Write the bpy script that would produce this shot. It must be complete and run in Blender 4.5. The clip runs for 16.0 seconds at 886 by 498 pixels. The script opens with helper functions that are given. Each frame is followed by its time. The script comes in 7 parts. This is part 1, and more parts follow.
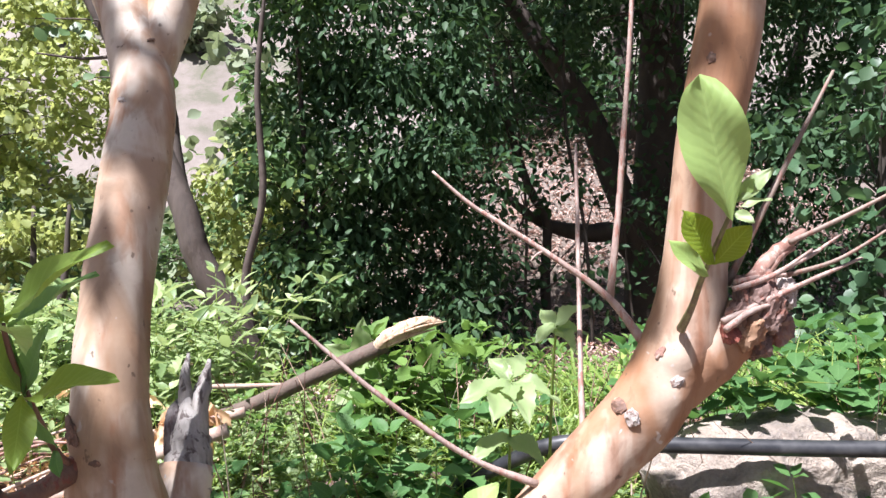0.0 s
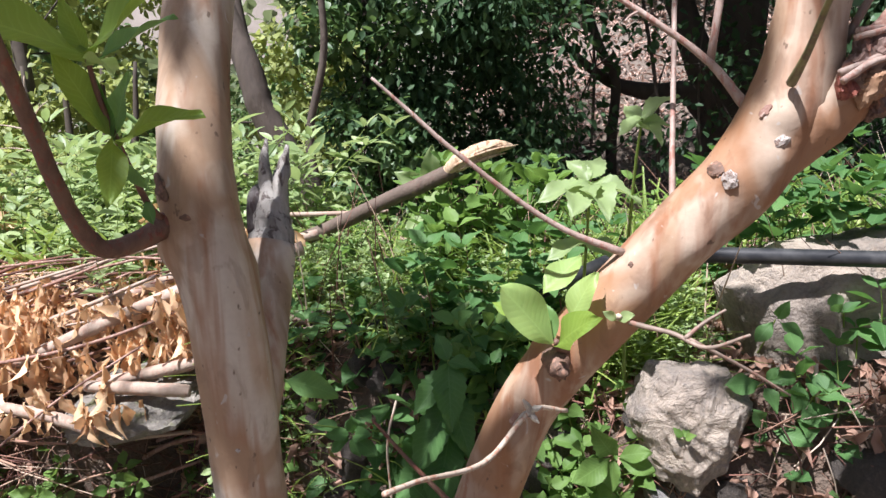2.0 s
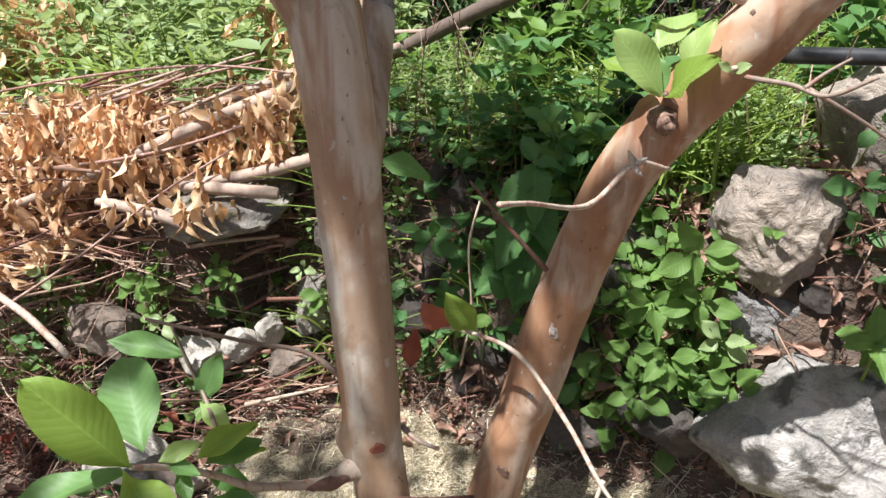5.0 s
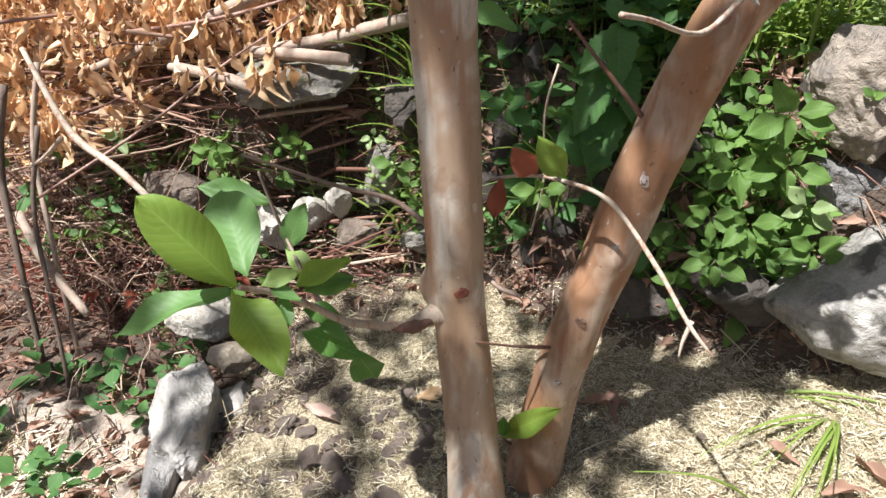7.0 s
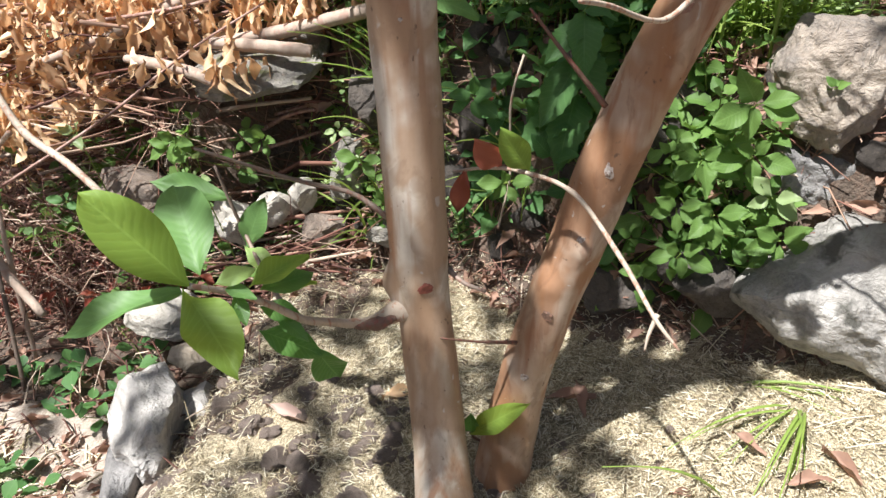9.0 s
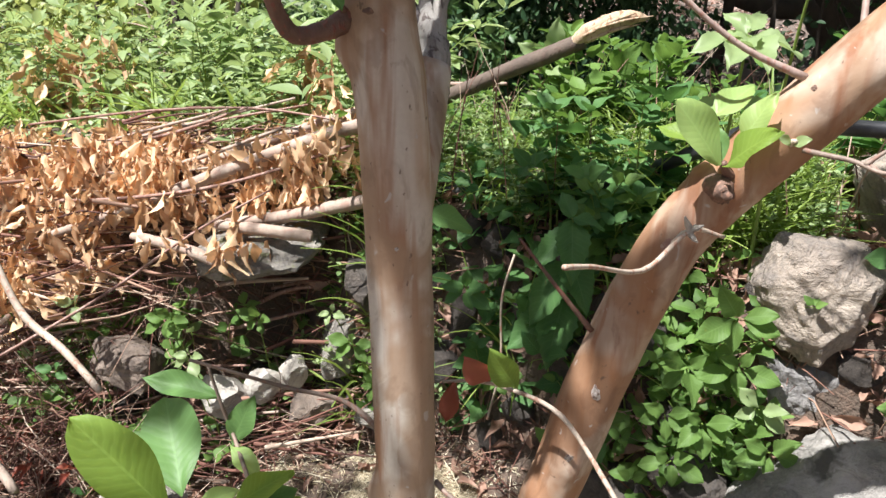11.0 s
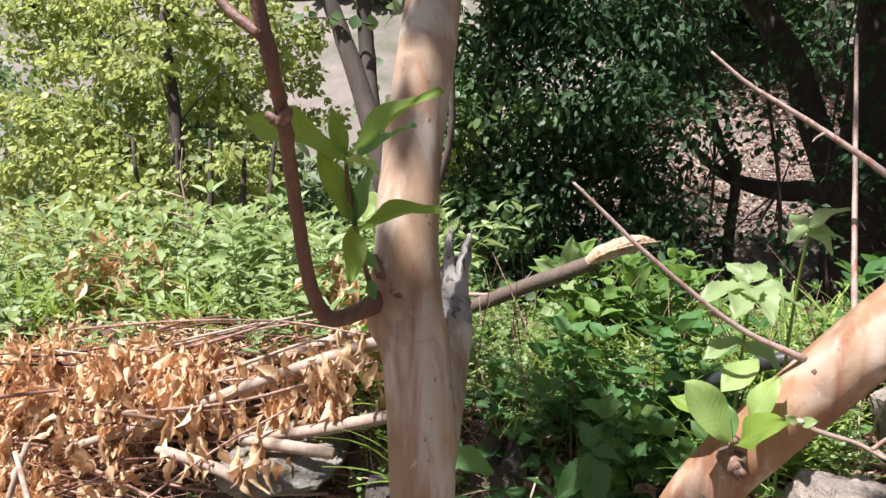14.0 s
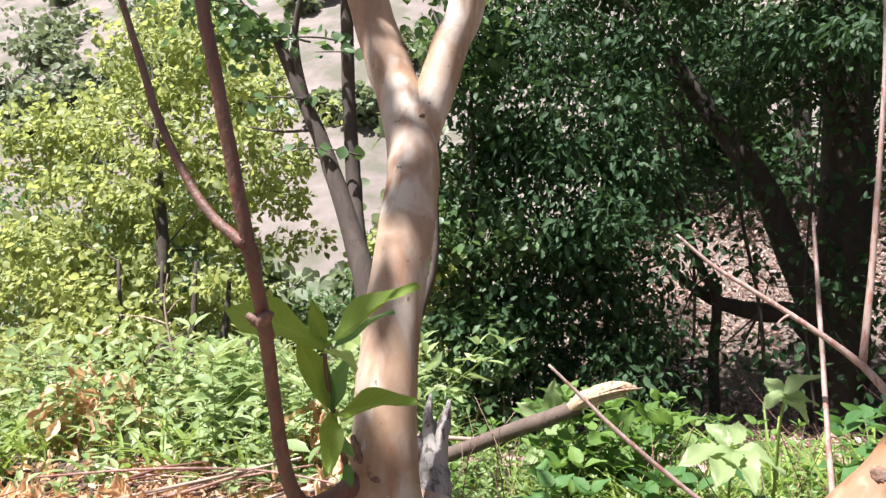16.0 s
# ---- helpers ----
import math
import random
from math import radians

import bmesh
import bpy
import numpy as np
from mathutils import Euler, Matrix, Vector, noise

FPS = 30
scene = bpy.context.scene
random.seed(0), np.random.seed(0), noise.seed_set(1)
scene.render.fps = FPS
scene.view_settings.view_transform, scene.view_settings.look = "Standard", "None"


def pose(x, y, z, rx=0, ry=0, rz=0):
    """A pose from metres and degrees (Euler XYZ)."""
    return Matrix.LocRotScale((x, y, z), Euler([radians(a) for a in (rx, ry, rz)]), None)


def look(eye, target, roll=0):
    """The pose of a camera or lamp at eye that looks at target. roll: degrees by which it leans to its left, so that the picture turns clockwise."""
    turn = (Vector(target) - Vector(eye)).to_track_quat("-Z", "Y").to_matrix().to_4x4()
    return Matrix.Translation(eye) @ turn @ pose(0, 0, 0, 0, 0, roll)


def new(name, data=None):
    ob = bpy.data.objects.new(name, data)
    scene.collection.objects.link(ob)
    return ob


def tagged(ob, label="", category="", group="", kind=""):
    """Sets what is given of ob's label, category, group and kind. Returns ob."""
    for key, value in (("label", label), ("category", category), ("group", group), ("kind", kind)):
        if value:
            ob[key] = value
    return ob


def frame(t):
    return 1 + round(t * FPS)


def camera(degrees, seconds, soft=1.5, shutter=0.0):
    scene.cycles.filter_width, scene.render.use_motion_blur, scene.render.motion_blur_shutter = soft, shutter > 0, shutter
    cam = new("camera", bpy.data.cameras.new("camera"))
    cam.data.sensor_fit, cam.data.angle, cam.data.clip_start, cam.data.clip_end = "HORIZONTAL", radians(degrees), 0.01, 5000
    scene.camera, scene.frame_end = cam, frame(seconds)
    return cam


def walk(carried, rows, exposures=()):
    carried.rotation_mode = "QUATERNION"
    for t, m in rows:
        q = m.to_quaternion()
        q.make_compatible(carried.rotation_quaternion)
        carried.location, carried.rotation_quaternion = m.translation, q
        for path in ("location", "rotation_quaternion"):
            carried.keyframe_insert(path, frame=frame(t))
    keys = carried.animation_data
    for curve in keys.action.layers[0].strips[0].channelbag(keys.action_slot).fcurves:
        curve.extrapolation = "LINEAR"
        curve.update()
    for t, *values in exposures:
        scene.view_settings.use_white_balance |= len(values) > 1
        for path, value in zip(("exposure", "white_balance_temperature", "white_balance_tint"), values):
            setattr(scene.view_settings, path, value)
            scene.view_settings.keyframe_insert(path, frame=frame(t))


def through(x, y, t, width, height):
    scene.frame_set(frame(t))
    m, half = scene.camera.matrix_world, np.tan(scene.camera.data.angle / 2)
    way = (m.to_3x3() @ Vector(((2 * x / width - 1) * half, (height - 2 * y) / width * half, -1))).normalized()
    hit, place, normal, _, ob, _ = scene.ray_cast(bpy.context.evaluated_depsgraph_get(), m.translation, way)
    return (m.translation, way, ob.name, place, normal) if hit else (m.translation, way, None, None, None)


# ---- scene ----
cam = camera(63.5, 16.0, soft=1.5)
# seconds, eye, yaw, pitch, roll; LEVEL turns the rows upright and sets the bed's height to zero
ROWS = [
    (0, 0.0927, -0.1771, 1.0028, 3.56, 5.23, -1.10),
    (0.5, 0.0882, -0.1732, 0.9761, 4.28, 2.47, -1.06),
    (1, 0.0848, -0.1541, 0.9471, 4.77, -0.94, -1.32),
    (1.5, 0.0744, -0.1554, 0.9248, 6.92, -2.72, -1.41),
    (2, 0.0656, -0.1546, 0.8994, 8.44, -4.74, -0.66),
    (2.5, 0.0578, -0.1549, 0.8750, 9.40, -7.06, -0.10),
    (3, 0.0507, -0.1611, 0.8569, 10.13, -8.63, -0.25),
    (3.5, 0.0457, -0.1667, 0.8371, 10.90, -9.27, 0.11),
    (4, 0.0391, -0.1691, 0.8165, 12.25, -11.37, 0.12),
    (4.2, 0.0383, -0.1717, 0.8091, 12.52, -12.25, 0.27),
    (6.3, -0.0079, -0.2171, 0.7471, 15.56, -19.46, 0.53),
    (6.5, -0.0135, -0.2196, 0.7387, 16.23, -20.49, 0.50),
    (7, -0.0175, -0.2251, 0.7185, 16.55, -22.31, 1.04),
    (7.5, -0.0229, -0.2296, 0.6971, 17.22, -24.54, 1.44),
    (8, -0.0219, -0.2265, 0.6750, 16.77, -27.09, 1.70),
    (8.5, -0.0151, -0.2166, 0.6869, 15.61, -25.94, 0.54),
    (9, -0.0107, -0.2037, 0.7120, 14.25, -22.76, 1.25),
    (9.5, -0.0131, -0.1986, 0.7340, 14.00, -19.04, 2.45),
    (10, -0.0100, -0.1921, 0.7519, 13.54, -16.47, 2.92),
    (10.2, -0.0098, -0.1935, 0.7622, 13.62, -15.25, 3.06),
    (12.3, -0.0217, -0.2102, 0.8392, 15.16, -6.24, 3.07),
    (12.5, -0.0225, -0.2155, 0.8483, 15.35, -5.31, 3.16),
    (13, -0.0223, -0.2243, 0.8672, 15.72, -3.10, 3.57),
    (13.5, -0.0167, -0.2276, 0.8847, 15.85, -1.10, 3.39),
    (14, -0.0131, -0.2387, 0.9077, 16.31, 1.51, 3.19),
    (14.5, -0.0099, -0.2459, 0.9218, 16.67, 3.21, 3.42),
    (15, -0.0116, -0.2504, 0.9353, 17.01, 4.96, 3.71),
    (15.5, -0.0095, -0.2572, 0.9535, 16.83, 7.12, 3.57),
    (16, -0.0027, -0.2599, 0.9761, 15.64, 10.60, 3.05),
]
LEVEL = pose(0, 0, 0.0671, -7, 0, 0)


def aim(x, y, z, yaw, pitch, roll):
    a, b = radians(yaw), radians(pitch)
    ahead = Vector((-math.sin(a) * math.cos(b), math.cos(a) * math.cos(b), math.sin(b)))
    return look((x, y, z), Vector((x, y, z)) + ahead, roll)


walk(cam, [(t, LEVEL @ aim(*row)) for t, *row in ROWS], [(0, 1.46, 5950, 18), (1.5, 1.09, 6000, 16), (4, 1.09, 6150, 12), (8, 1.12, 6200, 9), (10, 1.20, 6200, 10), (12.5, 1.06, 6250, 12), (14.5, 1.18, 6250, 15), (16, 1.38, 6250, 16)])

# ---------------------------------------------------------------- light
SUN = Vector((-0.27, -0.34, 0.90)).normalized()
world = bpy.data.worlds.new("world")
scene.world = world
world.use_nodes = True
sky = world.node_tree.nodes.new("ShaderNodeTexSky")
sky.sky_type, sky.sun_disc = "NISHITA", False
sky.dust_density, sky.ozone_density = 3.0, 0.7
sky.sun_elevation, sky.sun_rotation = math.asin(SUN.z), math.atan2(SUN.x, SUN.y)
world.node_tree.links.new(sky.outputs[0], world.node_tree.nodes["Background"].inputs[0])
world.node_tree.nodes["Background"].inputs[1].default_value = 0.036
sun = new("sun", bpy.data.lights.new("sun", "SUN"))
sun.data.energy, sun.data.angle, sun.data.color = 5.0, radians(0.6), (1.0, 0.97, 0.93)
sun.matrix_world = look(SUN * 30, (0, 0, 0))


# ---------------------------------------------------------------- materials
def material(name, rough=0.6):
    m = bpy.data.materials.new(name)
    m.use_nodes = True
    m.node_tree.nodes["Principled BSDF"].inputs["Roughness"].default_value = rough
    return m, m.node_tree, m.node_tree.nodes["Principled BSDF"]


def node(tree, kind, **values):
    n = tree.nodes.new(kind)
    for key, value in values.items():
        key = key.replace("_", " ")
        if key in n.inputs:
            n.inputs[key].default_value = value
    return n


def coords(tree, scale=(1, 1, 1), which="Object"):
    tc = tree.nodes.new("ShaderNodeTexCoord")
    mp = tree.nodes.new("ShaderNodeMapping")
    mp.inputs["Scale"].default_value = scale
    tree.links.new(tc.outputs[which], mp.inputs[0])
    return mp.outputs[0]


def noise_tex(tree, where, scale, detail=4.0, rough=0.55, distortion=0.0):
    n = node(tree, "ShaderNodeTexNoise", Scale=scale, Detail=detail, Roughness=rough, Distortion=distortion)
    tree.links.new(where, n.inputs["Vector"])
    return n.outputs["Fac"]


def ramp(tree, fac, stops):
    r = tree.nodes.new("ShaderNodeValToRGB")
    while len(r.color_ramp.elements) < len(stops):
        r.color_ramp.elements.new(0.5)
    for e, (at, col) in zip(r.color_ramp.elements, stops):
        e.position, e.color = at, (*col, 1)
    tree.links.new(fac, r.inputs[0])
    return r.outputs[0]


def mix(tree, fac, a, b, blend="MIX"):
    n = tree.nodes.new("ShaderNodeMix")
    n.data_type, n.blend_type = "RGBA", blend
    for slot, v in ((0, fac), (6, a), (7, b)):
        if isinstance(v, bpy.types.NodeSocket):
            tree.links.new(v, n.inputs[slot])
        else:
            n.inputs[slot].default_value = v if slot == 0 else (*v, 1)
    return n.outputs[2]


def calc(tree, op, a, b=0.0):
    n = tree.nodes.new("ShaderNodeMath")
    n.operation = op
    for slot, v in ((0, a), (1, b)):
        if isinstance(v, bpy.types.NodeSocket):
            tree.links.new(v, n.inputs[slot])
        else:
            n.inputs[slot].default_value = v
    return n.outputs[0]


def bump(tree, bsdf, height, strength=0.3, distance=0.01):
    b = node(tree, "ShaderNodeBump", Strength=strength, Distance=distance)
    tree.links.new(height, b.inputs["Height"])
    tree.links.new(b.outputs[0], bsdf.inputs["Normal"])


def leaf_material(name, dark, light, through, share=0.4, rough=0.42, veins=0.0, spots=None, gloss=0.42):
    """Green or dry blades: colour by island, a paler midrib and side veins along the blade, light that shines through."""
    m, tree, bsdf = material(name, rough)
    geo = tree.nodes.new("ShaderNodeNewGeometry")
    col = ramp(tree, geo.outputs["Random Per Island"], [(0.0, dark), (1.0, light)])
    where = coords(tree)
    blotch = noise_tex(tree, where, 60, 3)
    col = mix(tree, calc(tree, "MULTIPLY", blotch, 0.35), col, tuple(c * 1.35 for c in light))
    if spots:
        f = noise_tex(tree, where, 14, 3)
        col = mix(tree, calc(tree, "SMOOTH_MIN", calc(tree, "MULTIPLY", calc(tree, "GREATER_THAN", f, 0.64), 0.8), 1.0), col, spots)
    if veins:
        uv = tree.nodes.new("ShaderNodeUVMap")
        sep = tree.nodes.new("ShaderNodeSeparateXYZ")
        tree.links.new(uv.outputs[0], sep.inputs[0])
        side = calc(tree, "ABSOLUTE", calc(tree, "SUBTRACT", sep.outputs[0], 0.5))
        wave = calc(tree, "SINE", calc(tree, "MULTIPLY", calc(tree, "SUBTRACT", sep.outputs[1], calc(tree, "ADD", calc(tree, "MULTIPLY", side, 0.42), calc(tree, "MULTIPLY", noise_tex(tree, where, 45, 2), 0.10))), 72.0))
        vein = calc(tree, "POWER", calc(tree, "ADD", calc(tree, "MULTIPLY", wave, 0.5), 0.5), 7.0)
        rib = calc(tree, "LESS_THAN", side, 0.022)
        both = calc(tree, "MAXIMUM", calc(tree, "MULTIPLY", vein, 0.55), rib)
        col = mix(tree, calc(tree, "MULTIPLY", both, veins), col, tuple(min(1, c * 1.9 + 0.04) for c in light))
        soft = calc(tree, "ADD", calc(tree, "MULTIPLY", wave, -0.5), calc(tree, "MULTIPLY", noise_tex(tree, where, 90, 2), 0.8))
        bump(tree, bsdf, soft, 0.02 + 0.4 * veins, 0.002)
    tree.links.new(col, bsdf.inputs["Base Color"])
    bsdf.inputs["Specular IOR Level"].default_value = gloss
    trans = tree.nodes.new("ShaderNodeBsdfTranslucent")
    tcol = mix(tree, 0.55, col, through)
    tree.links.new(tcol, trans.inputs[0])
    mx = tree.nodes.new("ShaderNodeMixShader")
    mx.inputs[0].default_value = share
    tree.links.new(bsdf.outputs[0], mx.inputs[1])
    tree.links.new(trans.outputs[0], mx.inputs[2])
    tree.links.new(mx.outputs[0], tree.nodes["Material Output"].inputs[0])
    return m


def bark_material(name, stops, patch, scale=9.0, stretch=0.35, rough=0.55, rise=0.25, fine=120.0, stops2=None):
    m, tree, bsdf = material(name, rough)
    where = coords(tree, (1, 1, stretch))
    a = noise_tex(tree, where, scale, 5, 0.6, 0.6)
    b = noise_tex(tree, where, scale * 3.1, 4, 0.6, 0.3)
    c = noise_tex(tree, coords(tree), fine, 3)
    col = ramp(tree, a, stops)
    col = mix(tree, ramp(tree, b, [(0.54, (0, 0, 0)), (0.60, (1, 1, 1))]), col, patch)
    if stops2:
        d = noise_tex(tree, coords(tree, (1, 1, 0.8)), scale * 1.3, 3, 0.5)
        col = mix(tree, ramp(tree, d, [(0.55, (0, 0, 0)), (0.64, (0.85, 0.85, 0.85))]), col, stops2)
    col = mix(tree, calc(tree, "MULTIPLY", c, 0.30), col, (0.10, 0.07, 0.05))
    tree.links.new(col, bsdf.inputs["Base Color"])
    bump(tree, bsdf, calc(tree, "ADD", calc(tree, "MULTIPLY", b, 0.6), calc(tree, "MULTIPLY", c, 0.25)), rise, 0.006)
    return m


def rock_material(name, stops, rough=0.85, scale=7.0, lichen=None, specks=0.28):
    m, tree, bsdf = material(name, rough)
    where = coords(tree)
    a = noise_tex(tree, where, scale, 6, 0.65, 0.4)
    b = noise_tex(tree, coords(tree, (1, 1, 4)), scale * 6, 4, 0.6)
    c = noise_tex(tree, where, 190, 3, 0.6)
    col = ramp(tree, a, stops)
    stain = noise_tex(tree, where, scale * 2.6, 5, 0.7, 1.2)
    col = mix(tree, ramp(tree, stain, [(0.50, (0, 0, 0)), (0.62, (0.65, 0.65, 0.65))]), col, tuple(x * 0.5 for x in stops[0][1]))
    col = mix(tree, calc(tree, "MULTIPLY", b, 0.32), col, tuple(x * 0.55 for x in stops[0][1]))
    col = mix(tree, calc(tree, "MULTIPLY", c, specks), col, (0.75, 0.72, 0.68))
    if lichen:
        col = mix(tree, ramp(tree, noise_tex(tree, where, scale * 2.2, 4), [(0.58, (0, 0, 0)), (0.66, (1, 1, 1))]), col, lichen)
    tree.links.new(col, bsdf.inputs["Base Color"])
    d = noise_tex(tree, where, scale * 3, 6, 0.7, 0.8)
    bump(tree, bsdf, calc(tree, "ADD", calc(tree, "MULTIPLY", d, 2.2), calc(tree, "ADD", calc(tree, "MULTIPLY", b, 0.25), calc(tree, "MULTIPLY", c, 0.4))), 0.7, 0.014)
    return m


def island_material(name, stops, rough=0.8, grain=70.0):
    """Straw, sticks and litter: colour by island with a fine grain."""
    m, tree, bsdf = material(name, rough)
    geo = tree.nodes.new("ShaderNodeNewGeometry")
    col = ramp(tree, geo.outputs["Random Per Island"], stops)
    n = noise_tex(tree, coords(tree), grain, 3)
    col = mix(tree, calc(tree, "MULTIPLY", n, 0.22), col, tuple(c * 0.45 for c in stops[0][1]))
    tree.links.new(col, bsdf.inputs["Base Color"])
    return m


def guava_bark(name, tones, pale, rust, seed, young, share):
    """Smooth shedding bark: long soft bands, pale new patches, rust streaks, specks."""
    m, tree, bsdf = material(name, 0.42)
    tc = tree.nodes.new("ShaderNodeTexCoord")

    def shifted(scale):
        mp = tree.nodes.new("ShaderNodeMapping")
        mp.inputs["Scale"].default_value, mp.inputs["Location"].default_value = scale, (seed, seed * 0.7, seed * 1.3)
        tree.links.new(tc.outputs["Object"], mp.inputs[0])
        return mp.outputs[0]

    band = noise_tex(tree, shifted((1, 1, 0.16)), 17, 2, 0.45, 0.3)
    patch = noise_tex(tree, shifted((1, 1, 0.35)), 15, 3, 0.5, 0.5)
    streak = noise_tex(tree, shifted((1, 1, 0.10)), 42, 3, 0.55, 0.3)
    grain = noise_tex(tree, shifted((1, 1, 1)), 190, 3)
    col = ramp(tree, band, tones)
    col = mix(tree, ramp(tree, patch, [(0.42, (0, 0, 0)), (0.56, (0.7, 0.7, 0.7)), (0.8, (0.85, 0.85, 0.85))]), col, pale)
    col = mix(tree, ramp(tree, streak, [(0.50, (0, 0, 0)), (0.66, (0.8, 0.8, 0.8))]), col, rust)
    col = mix(tree, ramp(tree, noise_tex(tree, shifted((1, 1, 0.8)), 9, 3, 0.5, 0.6), [(0.47, (0, 0, 0)), (0.55, (0.8, 0.8, 0.8))]), col, tuple(c * 0.86 for c in tones[3][1]))
    col = mix(tree, ramp(tree, noise_tex(tree, shifted((1, 1, 0.7)), 110, 2), [(0.69, (0, 0, 0)), (0.75, (0.75, 0.75, 0.75))]), col, (0.10, 0.065, 0.045))
    col = mix(tree, ramp(tree, noise_tex(tree, shifted((1, 1, 0.7)), 75, 2, 0.5, 0.5), [(0.70, (0, 0, 0)), (0.74, (0.8, 0.8, 0.8))]), col, (0.52, 0.47, 0.42))
    col = mix(tree, ramp(tree, noise_tex(tree, shifted((1, 1, 0.45)), 34, 4, 0.6, 0.8), [(0.52, (0, 0, 0)), (0.60, (0.32, 0.32, 0.32))]), col, tuple(c * 0.9 for c in tones[0][1]))
    col = mix(tree, calc(tree, "MULTIPLY", grain, 0.2), col, (0.14, 0.095, 0.07))
    tree.links.new(col, bsdf.inputs["Base Color"])
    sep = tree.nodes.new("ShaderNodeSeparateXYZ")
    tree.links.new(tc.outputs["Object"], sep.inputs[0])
    # Paler with height: young bark, with sunlit brightness also put into the colour.
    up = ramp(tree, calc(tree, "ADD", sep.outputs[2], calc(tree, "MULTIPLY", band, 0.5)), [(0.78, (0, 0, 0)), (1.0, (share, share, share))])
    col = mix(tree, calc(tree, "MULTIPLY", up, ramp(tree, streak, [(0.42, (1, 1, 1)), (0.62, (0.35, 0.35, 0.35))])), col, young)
    tree.links.new(ramp(tree, patch, [(0.4, (0.58, 0.58, 0.58)), (0.6, (0.78, 0.78, 0.78))]), bsdf.inputs["Roughness"])
    bsdf.inputs["Specular IOR Level"].default_value = 0.3
    bump(tree, bsdf, calc(tree, "ADD", calc(tree, "MULTIPLY", patch, 0.8), calc(tree, "MULTIPLY", grain, 0.2)), 0.25, 0.006)
    return m


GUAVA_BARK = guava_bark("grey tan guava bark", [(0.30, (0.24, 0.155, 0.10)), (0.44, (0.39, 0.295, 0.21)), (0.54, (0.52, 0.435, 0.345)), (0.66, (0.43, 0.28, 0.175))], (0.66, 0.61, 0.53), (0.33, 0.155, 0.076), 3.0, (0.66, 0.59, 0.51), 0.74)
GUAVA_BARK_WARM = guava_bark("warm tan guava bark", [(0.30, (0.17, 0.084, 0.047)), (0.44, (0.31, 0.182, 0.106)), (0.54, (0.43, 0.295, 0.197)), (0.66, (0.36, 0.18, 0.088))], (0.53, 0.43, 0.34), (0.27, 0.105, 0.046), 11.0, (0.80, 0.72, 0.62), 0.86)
SCAR = bark_material("dark bark scar", [(0.3, (0.09, 0.055, 0.04)), (0.7, (0.22, 0.12, 0.08))], (0.28, 0.15, 0.10), 60, 1.0, 0.7, 0.3, 300)
RED_SCAR = bark_material("red bark wound", [(0.3, (0.16, 0.035, 0.022)), (0.7, (0.30, 0.08, 0.05))], (0.20, 0.05, 0.035), 60, 1.0, 0.6, 0.3, 300)
PALE_SCAR = bark_material("pale bark scar", [(0.3, (0.34, 0.28, 0.24)), (0.7, (0.60, 0.55, 0.51))], (0.20, 0.13, 0.10), 90, 1.0, 0.5, 0.25, 300)
TWIG = bark_material("twig bark", [(0.3, (0.16, 0.115, 0.09)), (0.7, (0.33, 0.25, 0.195))], (0.24, 0.13, 0.095), 40, 0.3, 0.6, 0.3, 300)
PINKTWIG = bark_material("pale pinkish twig bark", [(0.3, (0.30, 0.20, 0.165)), (0.7, (0.52, 0.41, 0.35))], (0.34, 0.17, 0.13), 60, 0.3, 0.6, 0.3, 300)
SHOOT = bark_material("shoot bark", [(0.3, (0.10, 0.050, 0.034)), (0.7, (0.21, 0.112, 0.078))], (0.21, 0.065, 0.043), 60, 0.4, 0.6, 0.6, 220)
DRYTWIG = bark_material("dry twig", [(0.3, (0.42, 0.33, 0.25)), (0.7, (0.58, 0.48, 0.38))], (0.40, 0.22, 0.15), 40, 0.3, 0.7, 0.3, 300)
REDWOOD = bark_material("cut red twig wood", [(0.3, (0.20, 0.085, 0.06)), (0.7, (0.42, 0.26, 0.20))], (0.46, 0.32, 0.26), 40, 0.2, 0.65, 0.4, 200)
TORN = bark_material("purple brown torn bark", [(0.3, (0.075, 0.042, 0.036)), (0.5, (0.18, 0.108, 0.088)), (0.75, (0.34, 0.245, 0.21))], (0.22, 0.09, 0.06), 30, 0.5, 0.75, 0.6, 160)
DARKRED = bark_material("dark flaking bark", [(0.3, (0.06, 0.04, 0.036)), (0.6, (0.17, 0.105, 0.085)), (0.8, (0.32, 0.25, 0.22))], (0.26, 0.12, 0.085), 45, 0.5, 0.8, 0.9, 160)
DEADWOOD_PALE = bark_material("pale weathered wood", [(0.3, (0.15, 0.135, 0.12)), (0.5, (0.38, 0.355, 0.32)), (0.75, (0.56, 0.53, 0.48))], (0.13, 0.105, 0.095), 40, 0.12, 0.85, 0.9, 150)
DEADWOOD = bark_material("grey weathered wood", [(0.38, (0.022, 0.017, 0.018)), (0.5, (0.10, 0.085, 0.085)), (0.7, (0.27, 0.25, 0.24))], (0.06, 0.04, 0.042), 40, 0.12, 0.85, 0.9, 150)
BAREWOOD = bark_material("bare split wood", [(0.3, (0.42, 0.28, 0.17)), (0.7, (0.66, 0.50, 0.34))], (0.30, 0.17, 0.09), 40, 0.15, 0.75, 0.8, 200)
LOGBARK = bark_material("branch bark", [(0.3, (0.085, 0.062, 0.048)), (0.7, (0.17, 0.125, 0.095))], (0.13, 0.085, 0.065), 25, 0.4, 0.8, 0.6, 200)
PALELOG = bark_material("dry cut branch", [(0.3, (0.34, 0.25, 0.19)), (0.7, (0.50, 0.40, 0.32))], (0.40, 0.26, 0.20), 25, 0.4, 0.8, 0.5, 200)
